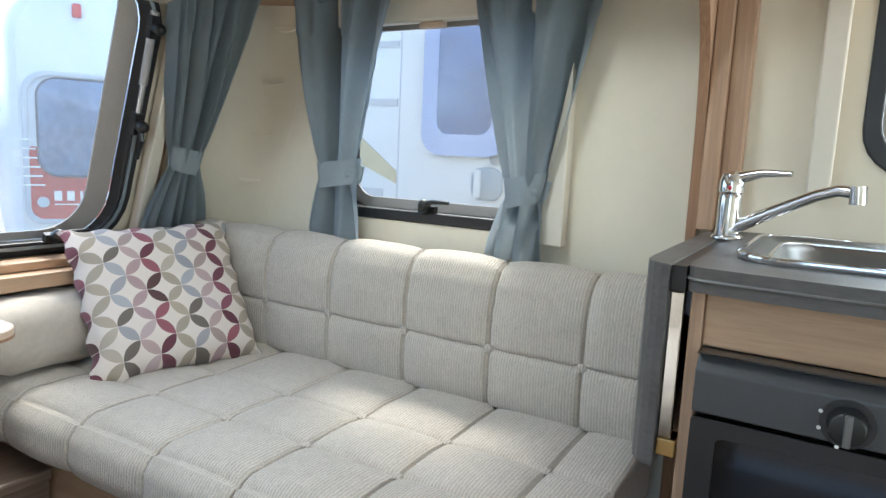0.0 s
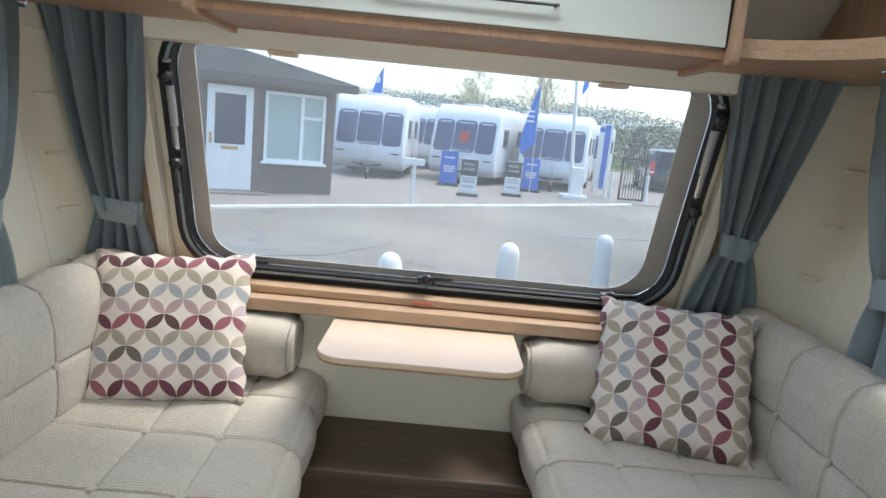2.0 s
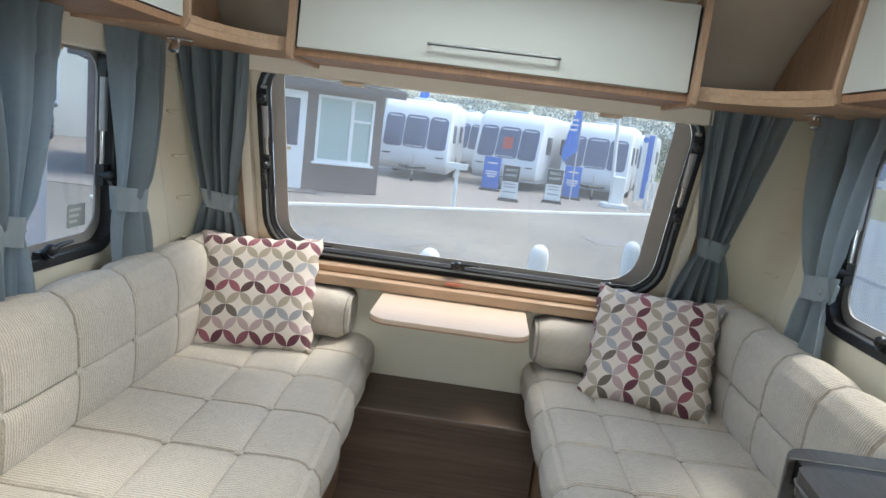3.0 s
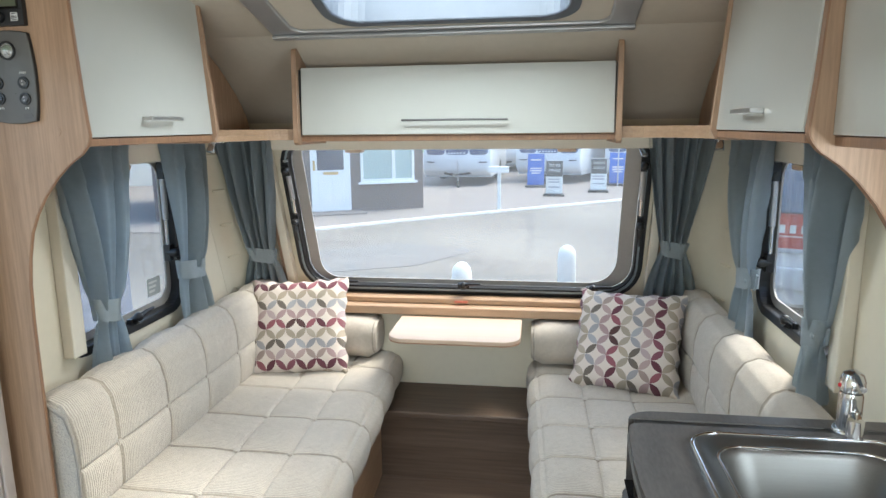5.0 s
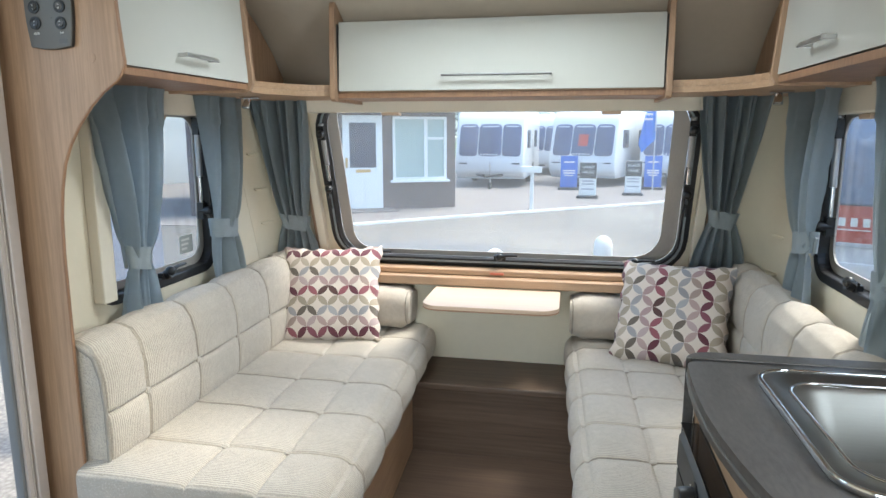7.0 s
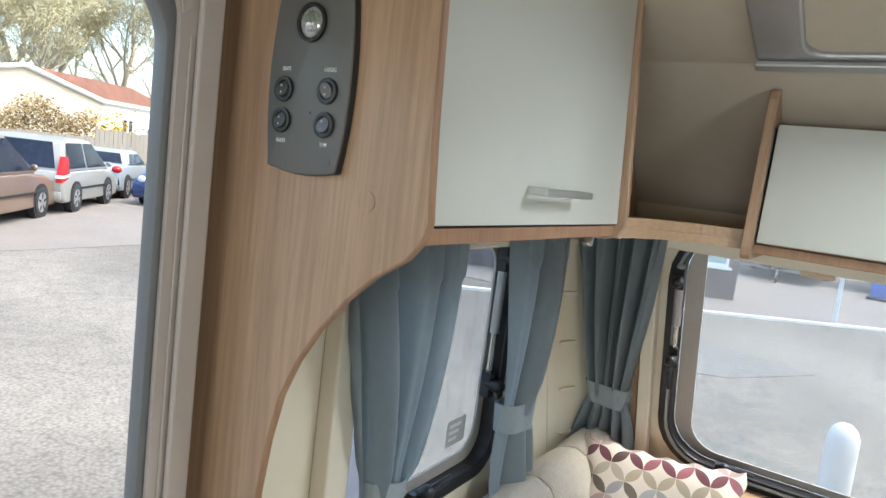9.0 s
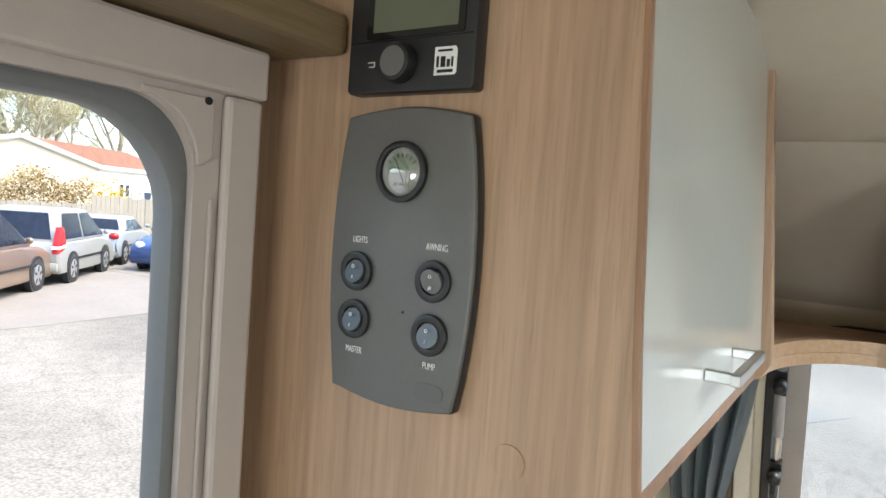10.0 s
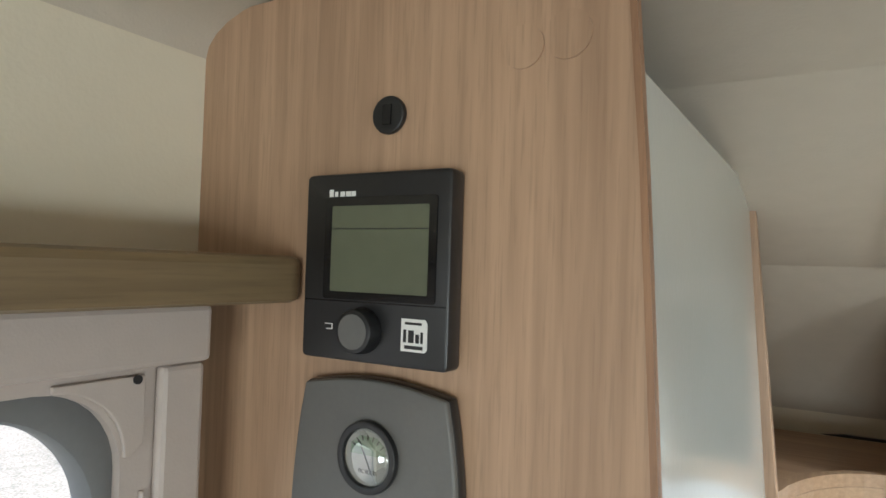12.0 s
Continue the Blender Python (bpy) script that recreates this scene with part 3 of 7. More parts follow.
# ribbed ventilation panels in the two front corners
for x, s in ((XL, 1), (XR, -1)):
    t = thing("corner_panel", (x + s * 0.05, -0.03, 0.75), "cream moulded corner panel with short louvres", "panel", "corner panels", kind="structure")
    bm = bmesh.new()
    k = 7
    lo = [(x + s * 0.001, -0.27)] + [(x + s * (0.19 * (1 - math.cos(radians(90 * i / k)))), -0.27 + 0.26 * math.sin(radians(90 * i / k))) for i in range(k + 1)]
    a = [bm.verts.new((px, py + 0.14, 0.70)) for px, py in lo]
    b = [bm.verts.new((px, py - 0.10, 1.42)) for px, py in lo]
    for i in range(len(lo) - 1):
        bm.faces.new((a[i], a[i + 1], b[i + 1], b[i]))
    part("panel", bm, WALLBOARD, t, smooth=True)
    for q in range(5):
        z = 0.755 + q * 0.147
        f = (z - 0.7) / 0.72
        lens = [(0.036 * math.cos(radians(v)), 0.0065 * math.sin(radians(v)) + 0.004 * math.cos(radians(v)) ** 2) for v in range(0, 360, 24)]
        part("louvre", slab(lens, -0.011, 0.002, Matrix.Translation((x + s * 0.0143, -0.171 + 0.14 - 0.24 * f, z)) @ pose(0, 0, 0, 0, 0, s * 72) @ XZ), WALLBOARD, t, bevel=0.002)

# roof hatch over the front
hatch = thing("roof_hatch", (0, -0.8, 1.83), "silver-framed panoramic roof hatch with rounded glazed opening", "skylight", kind="structure")
part("hatch_frame", ring(round_rect(-0.58, 0.58, 0.032, SKLEN + 0.03, 0.03), round_rect(-0.50, 0.50, 0.07, SKLEN - 0.03, 0.04), -0.022, -0.001, SK), ALUGREY, hatch, "silver outer frame", bevel=0.005)
part("hatch_track", slab(round_rect(-0.58, 0.58, 0.036, 0.060, 0.004, 2), -0.034, -0.023, SK), ALUGREY, hatch, "blind track", bevel=0.003)
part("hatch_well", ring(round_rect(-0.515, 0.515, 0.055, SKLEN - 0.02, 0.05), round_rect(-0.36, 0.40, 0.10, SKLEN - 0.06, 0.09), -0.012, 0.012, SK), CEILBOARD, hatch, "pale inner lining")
part("hatch_rim", ring(round_rect(-0.37, 0.41, 0.09, SKLEN - 0.05, 0.10), round_rect(-0.335, 0.375, 0.122, SKLEN - 0.085, 0.085), -0.02, 0.09, SK), HATCHRIM, hatch, "dark slate rim of the glazed opening", bevel=0.006)
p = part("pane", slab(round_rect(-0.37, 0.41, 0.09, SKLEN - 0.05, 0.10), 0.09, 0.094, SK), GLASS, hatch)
p.visible_shadow = False


# ---- upholstery ----
def quilted(profile, y0, y1, seams_y, seams_s, puff, groove=0.010, ny=420, shape=None):
    """A cushion drawn out along y over a cross-section (x, z), swelling between its seams. shape(x, y): the x at that y."""
    pts = [Vector((p[0], p[1])) for p in profile]
    # even steps along the section, rounded off
    cum = [0.0]
    for a, b in zip(pts, pts[1:]):
        cum.append(cum[-1] + (b - a).length)
    ns = 150
    line, nor = [], []
    for k in range(ns + 1):
        s = cum[-1] * k / ns
        i = max(j for j in range(len(cum)) if cum[j] <= s + 1e-9)
        i = min(i, len(pts) - 2)
        f = (s - cum[i]) / (cum[i + 1] - cum[i])
        line.append(pts[i].lerp(pts[i + 1], f))
    for k in range(ns + 1):
        d = line[min(k + 1, ns)] - line[max(k - 1, 0)]
        nor.append(Vector((-d.y, d.x)).normalized())
    def swell(v, seams, lo, hi):
        edges = [lo] + [q for q in sorted(seams) if lo < q < hi] + [hi]
        for a, b in zip(edges, edges[1:]):
            if a <= v <= b:
                t = (v - a) / (b - a)
                return 1 - abs(2 * t - 1) ** 3.2, min(v - a, b - v)
        return 0, 0
    bm = bmesh.new()
    grid = []
    for j in range(ny + 1):
        y = y0 + (y1 - y0) * j / ny
        sy, dy = swell(y, seams_y, y0, y1)
        row = []
        for k in range(ns + 1):
            s = cum[-1] * k / ns
            ss, ds = swell(s, seams_s, 0, cum[-1])
            h = puff * (0.35 * sy + 0.25 * ss + 0.4 * sy * ss)
            h -= groove * (math.exp(-(dy / 0.0036) ** 2) + 0.7 * math.exp(-(ds / 0.0042) ** 2))
            h += 0.0022 * noise.noise(Vector((line[k].x * 9, y * 9, line[k].y * 9)))
            p = line[k] + nor[k] * h
            row.append(bm.verts.new((shape(p.x, y) if shape else p.x, y, p.y)))
        grid.append(row)
    for a, b in zip(grid, grid[1:]):
        for k in range(ns):
            bm.faces.new((a[k], a[k + 1], b[k + 1], b[k]))
    bm.faces.new(grid[0]), bm.faces.new(list(reversed(grid[-1])))
    return bm


def button(c, o, parent):
    c, o = Vector(c), Vector(o)
    m = Matrix.Translation(c) @ o.to_track_quat("Z", "Y").to_matrix().to_4x4() @ Matrix.Diagonal((1, 1, 0.45, 1))
    bm = bmesh.new()
    bmesh.ops.create_uvsphere(bm, u_segments=12, v_segments=7, radius=0.011, matrix=m)
    part("button", bm, CORD, parent, "covered upholstery button", True)


MID = XL + XR


def bench(side):
    """Seat box, seat cushion and backrest of one long bench; side 1: off side, -1: door side."""
    fx = (lambda x: x) if side > 0 else (lambda x: MID - x)
    yr = -1.385
    yb = -1.40 if side > 0 else -1.331
    back_seams = [-1.243, -1.027, -0.798, -0.558, -0.33, -0.09] if side > 0 else [-1.17, -0.92, -0.672, -0.425, -0.18]
    seat_seams = [-1.26, -1.05, -0.84, -0.625, -0.394, -0.16] if side > 0 else [-1.178, -0.928, -0.68, -0.43, -0.18]
    base = thing("bench_base", (fx(0.6), -0.65, 0), "low oak-faced box under the lounge bench", "seat base", "bench bases")
    x_rear, x_front = (0.345, 0.30) if side > 0 else (0.275, 0.345)
    bm = slab([(fx(0.925), yr), (fx(0.925), -1.328), (fx(0.99), -1.328), (fx(0.99), 0.05), (fx(x_front + 0.02), 0.05), (fx(x_rear + 0.02), yr)], 0.0, 0.325, XY)
    part("box", bm, OAK_Y, base, "oak-foil box front", bevel=0.004)
    seat = thing("seat_cushion", (fx(0.6), -0.65, 0.325), "long greige corduroy seat cushion, quilted and buttoned", "cushion", "lounge seats")
    prof = [(0.985, 0.335), (0.985, 0.43), (0.965, 0.447), (0.30, 0.447), (0.262, 0.436), (0.244, 0.41), (0.240, 0.37), (0.248, 0.335)]
    prof = prof[::-1]
    def shape(x, y, a=x_rear, b=x_front):
        f = max(0.0, min(1.0, (y - yr) / (0.0 - yr)))
        lo = a + (b - a) * f
        q = 0.985 + (x - 0.985) * (0.985 - lo + 0.03) / (0.985 - 0.24)
        return fx(min(q, 0.93) if y < -1.328 else q)
    s1, s2 = 0.295, 0.48
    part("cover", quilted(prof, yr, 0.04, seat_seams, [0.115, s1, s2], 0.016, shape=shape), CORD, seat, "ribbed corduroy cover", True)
    for y in seat_seams[:-1]:
        for q in (0.447, 0.632):
            button((shape(q, y), y, 0.449), (0, 0, 1), seat)
    back = thing("back_cushion", (fx(0.93), -0.65, 0.45), "greige corduroy backrest, quilted and buttoned, rolled top", "cushion", "lounge backrests")
    prof = [(0.872, 0.452), (0.868, 0.53), (0.868, 0.60), (0.872, 0.67), (0.885, 0.725), (0.907, 0.757), (0.94, 0.770), (0.975, 0.762), (1.0, 0.735), (1.008, 0.69), (1.008, 0.452)]
    tot = sum((Vector(a) - Vector(b)).length for a, b in zip(prof, prof[1:]))
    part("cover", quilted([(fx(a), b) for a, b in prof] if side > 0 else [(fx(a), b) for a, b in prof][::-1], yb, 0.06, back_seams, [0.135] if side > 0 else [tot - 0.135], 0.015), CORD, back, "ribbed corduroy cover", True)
    for y in back_seams[:-1]:
        button((fx(0.868), y, 0.587), (-side, 0, 0), back)
    # piping on the rear end of the backrest
    inner = [(0.872, 0.455), (0.87, 0.60), (0.876, 0.68), (0.893, 0.735), (0.94, 0.765), (0.985, 0.75), (1.0, 0.70), (1.0, 0.455)]
    part("piping", tube([(fx(a), yb - 0.002, b) for a, b in inner], 0.005, 8), CORD_SEAM, back, "piped edge", True)
    return seat


bench(1)
bench(-1)

for s, x0, x1 in ((-1, -0.93, -0.385), (1, 0.275, 0.96)):
    b = thing("bolster", ((x0 + x1) / 2, -0.03, 0.46), "short champagne velour bolster lying under the front shelf", "bolster", "bolsters")
    sec = round_rect(-0.14, 0.07, 0.466, 0.635, 0.065, 5)
    bm = bmesh.new()
    n = 14
    rows = []
    for k in range(n + 1):
        f = k / n
        e = min(f, 1 - f) * (x1 - x0)
        sh = 1 - 0.22 * max(0, 1 - e / 0.045) ** 2
        rows.append([bm.verts.new((x0 + (x1 - x0) * f, -0.035 + (u + 0.035) * sh, 0.55 + (v - 0.55) * sh + 0.003 * math.sin(k * 2.1 + u * 40))) for u, v in sec])
    for a, c in zip(rows, rows[1:]):
        for q in range(len(sec)):
            bm.faces.new((a[q], a[(q + 1) % len(sec)], c[(q + 1) % len(sec)], c[q]))
    bm.faces.new(rows[0]), bm.faces.new(rows[-1])
    part("cover", bm, SATIN, b, "velour cover", True)
    xe = x1 if s < 0 else x0
    part("end_seam", tube([(xe + 0.012 * s, u, v) for u, v in round_rect(-0.125, 0.055, 0.482, 0.62, 0.055, 4)] + [(xe + 0.012 * s, -0.125, 0.537)], 0.0035, 6), CORD_SEAM, b, "stitched seam")


def pillow(at, size, thick, right, up, material, label):
    bm = bmesh.new()
    n = 26
    h = size / 2
    sheets = []
    for sgn in (1, -1):
        g = []
        for i in range(n + 1):
            row = []
            for j in range(n + 1):
                u, v = 2 * i / n - 1, 2 * j / n - 1
                pu = u * h * (1 - 0.075 * (1 - v * v) * abs(u) ** 3)
                pv = v * h * (1 - 0.075 * (1 - u * u) * abs(v) ** 3)
                t = thick / 2 * ((1 - u ** 4) * (1 - v ** 4)) ** 0.55
                t *= 1 + 0.16 * noise.noise(Vector((u * 2.2, v * 2.2, sgn * 3 + at[0])))
                edge = max(abs(u), abs(v)) ** 6 * 0.005
                row.append(bm.verts.new((pu + edge * math.sin(v * 17 + at[0] * 9), sgn * t + edge * math.sin(u * 11 + v * 13), pv + edge * math.sin(u * 19 + at[1]))))
            g.append(row)
        for a, b in zip(g, g[1:]):
            for j in range(n):
                bm.faces.new((a[j], a[j + 1], b[j + 1], b[j]))
        sheets.append(g)
    bmesh.ops.remove_doubles(bm, verts=bm.verts[:], dist=1e-5)
    ob = single("scatter_cushion", bm, material, label, "cushion", "scatter cushions", smooth=True)
    up = Vector(up).normalized()
    back = up.cross(Vector(right)).normalized()
    ob.matrix_basis = Matrix.Translation(at) @ Matrix((back.cross(up), back, up)).transposed().to_4x4()
    return ob


pillow((-0.697, -0.182, 0.622), 0.42, 0.15, (0.985, 0.17, 0.025), (-0.10, 0.455, 0.885), PETAL_B, "square cushion with plum and grey leaf print, standing against a backrest")
pillow((0.65, -0.197, 0.613), 0.42, 0.15, (0.951, -0.31, 0.004), (0.142, 0.545, 0.827), PETAL_A, "square cushion with plum and grey leaf print, tilted against a backrest")

# ---- front shelf, step and table ----
shelf = thing("front_shelf", (0, 0.05, 0.66), "oak shelf below the front window with stepped orange-edged front", "shelf")
part("board", box(-0.86, 0.84, -0.035, 0.128, 0.655, 0.675), OAK_X, shelf, bevel=0.003)
part("lip", box(-0.86, 0.84, -0.045, -0.036, 0.648, 0.684), OAK_X, shelf, "front lip", bevel=0.003)
part("upper_ledge", box(-0.86, 0.84, 0.045, 0.13, 0.676, 0.700), OAK_X, shelf, "raised back ledge", bevel=0.004)
part("clip", box(-0.065, -0.005, 0.035, 0.044, 0.684, 0.694), COPPER, shelf, "small copper-red clip", bevel=0.002)
table = thing("pull_out_table", (-0.03, -0.2, 0.645), "small pale beech pull-out table with rounded corners", "table")
part("tabletop", slab(round_rect(-0.282, 0.236, -0.362, -0.05, [0.07, 0.07, 0.005, 0.005], 8), 0.628, 0.646, XY), TABLEWOOD, table, "pale beech top", bevel=0.003)
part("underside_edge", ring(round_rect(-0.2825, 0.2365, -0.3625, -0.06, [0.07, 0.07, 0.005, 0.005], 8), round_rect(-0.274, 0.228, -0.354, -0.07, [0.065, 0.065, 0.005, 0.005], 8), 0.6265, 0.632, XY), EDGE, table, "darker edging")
for x in (-0.2, 0.14):
    part("runner", box(x - 0.012, x + 0.012, -0.27, 0.02, 0.612, 0.6275), OAK_Y, table, "sliding runner", bevel=0.002)
    part("bracket", box(x - 0.008, x + 0.008, -0.24, -0.22, 0.594, 0.6115), BRASS, table, "small bracket", bevel=0.002)
part("latch", box(-0.05, 0.0, -0.255, -0.225, 0.6, 0.6275), BRASS, table, "brass latch", bevel=0.002)
chest = thing("front_chest", (-0.03, 0.06, 0.30), "cream front of the chest below the table", "chest", kind="structure")
part("panel", box(-0.40, 0.36, 0.045, 0.129, 0.30, 0.63), WALLBOARD, chest, bevel=0.003)
step = thing("floor_step", (-0.03, -0.1, 0), "brown wood-plank step between the benches", "step")
part("tread", box(-0.36, 0.32, -0.265, 0.129, 0.272, 0.30), FLOORWOOD, step, bevel=0.006)
part("riser", box(-0.36, 0.32, -0.245, -0.228, 0.001, 0.272), FLOORWOOD, step)


# ---- curtains ----

def curtain(top, tie, bottom, zs, place, out, folds, seed, label, knot=None):
    """A gathered curtain. top, tie, bottom: ranges along the rail; zs: top, tie and hem heights; place(a, z, d) with d the way into the room."""
    rnd = random.Random(seed)
    zt, zm, zb = zs
    c = thing("curtain", place((bottom[0] + bottom[1]) / 2, zb, 0.02), label, "curtain", "curtains")
    ph = [rnd.uniform(0, 6.28) for _ in range(4)]
    bm = bmesh.new()
    na, nz = 90, 60
    rows = []
    for j in range(nz + 1):
        z = zt + (zb - zt) * j / nz
        if z >= zm:
            f = (zt - z) / (zt - zm)
            e = f ** 1.15 if f < 1 else 1
            lo, hi = top[0] + (tie[0] - top[0]) * e, top[1] + (tie[1] - top[1]) * e
            amp = 0.015 + 0.024 * math.sin(math.pi * min(1, f * 0.8 + 0.12))
        else:
            f = (zm - z) / (zm - zb)
            e = math.sin(f * math.pi / 2)
            lo, hi = tie[0] + (bottom[0] - tie[0]) * e, tie[1] + (bottom[1] - tie[1]) * e
            amp = 0.012 + 0.016 * f
        pin = math.exp(-((z - zm) / 0.035) ** 2)
        amp *= 1 - 0.62 * pin
        head = 1 + 0.35 * math.exp(-((zt - z) / 0.03) ** 2)
        row = []
        for i in range(na + 1):
            t = i / na
            w = t + 0.035 * math.sin(2 * math.pi * t * 2 + ph[0]) * (1 - abs(2 * t - 1))
            pipe = 1.1 - 2.0 * (1 - abs(math.sin(math.pi * folds * w + ph[1] + 0.5 * f))) ** 1.25
            wave = pipe + 0.40 * math.sin(2 * math.pi * folds * 0.53 * w + ph[2] + 1.5 * z) + 0.25 * math.sin(2 * math.pi * folds * 2.3 * w + ph[3] - 3 * z) * (1 if zt - z < 0.12 else 0.4)
            d = 0.040 + amp * wave * head + 0.02 * math.sin(math.pi * t) * pin
            zz = z + (0.008 * math.sin(6 * t + ph[0]) if j == nz else 0) - (0.006 * (1 + wave) if j == 0 else 0)
            row.append(bm.verts.new(place(lo + (hi - lo) * w, zz, d)))
        rows.append(row)
    for a, b in zip(rows, rows[1:]):
        for i in range(na):
            bm.faces.new((a[i], a[i + 1], b[i + 1], b[i]))
    bmesh.ops.solidify(bm, geom=bm.faces[:], thickness=0.0025)
    part("cloth", bm, CURTAIN, c, "slate-blue gathered cloth", True)
    # the tie band, closed round the bunch
    mid, half = (tie[0] + tie[1]) / 2, (tie[1] - tie[0]) / 2 - 0.002
    bm = bmesh.new()
    k = 36
    prof = [(-0.034, 0), (-0.034, 0.003), (0.034, 0.003), (0.034, 0)]
    rs = []
    for i in range(k):
        an = 2 * math.pi * i / k
        ca, sa = math.cos(an), math.sin(an)
        ea, ed = abs(ca) ** 0.9 * (1 if ca > 0 else -1), abs(sa) ** 0.8 * (1 if sa > 0 else -1)
        rs.append([bm.verts.new(place(mid + (half + q) * ea + 0.006 * (dz / 0.034) * ca, zm + dz - 0.01 * ca, 0.040 + (0.026 + q + 0.0025 * math.sin(5 * an + seed)) * ed)) for dz, q in prof])
    for i in range(k):
        a, b = rs[i], rs[(i + 1) % k]
        for q in range(4):
            bm.faces.new((a[q], a[(q + 1) % 4], b[(q + 1) % 4], b[q]))
    band = part("tie_band", bm, CURTAIN_TIE, c, "matching fabric tie band", True)
    s = knot if knot is not None else 1
    bm = bmesh.new()
    e0 = mid + s * half
    tab = [(e0 - s * 0.012, -0.032), (e0 + s * 0.008, -0.018), (e0 + s * 0.018, 0.024), (e0 - s * 0.012, 0.032)]
    slab([(a, zm + b) for a, b in tab], 0.030, 0.036, Matrix.Identity(4), bm)
    for v in bm.verts:
        v.co = place(v.co.x, v.co.y, v.co.z)
    part("tie_tab", bm, CURTAIN_TIE, c, "free end of the band")
    bc = place(mid + s * half * 0.72, zm, 0.06)
    m = Matrix.Translation(bc) @ Vector(out).to_track_quat("Z", "Y").to_matrix().to_4x4() @ Matrix.Diagonal((1, 1, 0.4, 1))
    bm = bmesh.new()
    bmesh.ops.create_uvsphere(bm, u_segments=12, v_segments=6, radius=0.009, matrix=m)
    part("band_button", bm, CURTAIN, c, "small button", True)
    return c


place_l = lambda a, z, d: Vector((XL + 0.012 + d, a, z))
place_r = lambda a, z, d: Vector((XR - 0.012 - d, a, z))
place_f = lambda a, z, d: Vector((a, FW.translation.y - FS * z - 0.045 - d - 0.5 * max(0.0, abs(a) - 0.9), z))
cl = "slate-blue curtain gathered by a tie band beside a window"
curtain((-1.19, -0.86), (-1.05, -0.955), (-1.08, -0.94), (1.425, 0.922, 0.735), place_l, inward_l, 2.9, 1, cl, 1)
curtain((-0.625, -0.365), (-0.59, -0.43), (-0.615, -0.40), (1.425, 0.942, 0.765), place_l, inward_l, 2.2, 3, cl, 1)
curtain((-0.684, -0.32), (-0.548, -0.418), (-0.576, -0.378), (1.425, 0.945, 0.760), place_r, inward_r, 2.4, 5, cl, -1)
curtain((-1.21, -0.875), (-1.082, -0.992), (-1.085, -0.945), (1.425, 0.935, 0.765), place_r, inward_r, 2.4, 6, cl, -1)
curtain((-1.0, -0.772), (-0.962, -0.862), (-1.01, -0.832), (1.425, 0.90, 0.71), place_f, fo, 5.0, 8, "slate-blue curtain gathered by a tie band at the front window", 1)
curtain((0.69, 0.93), (0.785, 0.880), (0.735, 0.945), (1.42, 0.955, 0.71), place_f, fo, 5.0, 9, "slate-blue curtain gathered by a tie band at the front window", 1)


# ---- overhead lockers ----
front = thing("front_locker", (0, -0.3, 1.40), "long white flap locker above the front window with oak cheeks", "locker")
DF = Matrix(((1, 0, 0, 0), (0, 0.07, 1, -0.462), (0, 1, 0, 1.425), (0, 0, 0, 1)))   # (x, up, in)
door = part("flap_door", slab(round_rect(-0.541, 0.541, 0.0, 0.232, 0.002, 2), 0.0, 0.018, DF), LOCKER, front, "gloss white flap door", bevel=0.0015)
bm = tube([DF @ Vector((x, 0.048, -0.020)) for x in (-0.175, 0.19)], 0.0038, 8)
for x in (-0.17, 0.185):
    tube([DF @ Vector((x, 0.048, -0.022)), DF @ Vector((x, 0.048, 0.0))], 0.004, 8, bm)
h = part("handle", bm, surf("dark_nickel", (0.10, 0.095, 0.09), 0.3, 0.9, var=0.05), door, "long dark metal bar handle", True)
# edging brown all over the board: shadow under the locker put into its colour
part("base_board", box(-0.563, 0.563, -0.452, -0.10, 1.402, 1.421), EDGE, front, "oak underside in darker edging brown, its shadow in the colour", bevel=0.002)
part("top_board", sweep([(-0.43, 1.645), (-0.43, 1.657), (-0.33, 1.657), (-0.33, 1.645)], -0.541, 0.541), OAK_X, front)
part("carcass", box(-0.541, 0.541, -0.44, -0.425, 1.422, 1.65), OAK_X, front, "inner rail behind the flap")
for x in (-0.563, 0.545):
    pr = [(-0.475, 1.39), (-0.488, 1.398), (-0.492, 1.415), (-0.478, 1.70), (-0.472, 1.716), (-0.46, 1.722), (-0.20, 1.56), (-0.12, 1.47), (-0.12, 1.40), (-0.13, 1.39)]
    part("cheek", sweep(pr, x, x + 0.018), OAK, front, "oak end cheek", bevel=0.002)
# solid black strips drawn for the shade in the joints beside the flap
for x in (-0.545, 0.545):
    part("shadow_gap", box(x - 0.001, x + 0.001, -0.46, -0.43, 1.425, 1.65), BLACKTRIM, front)


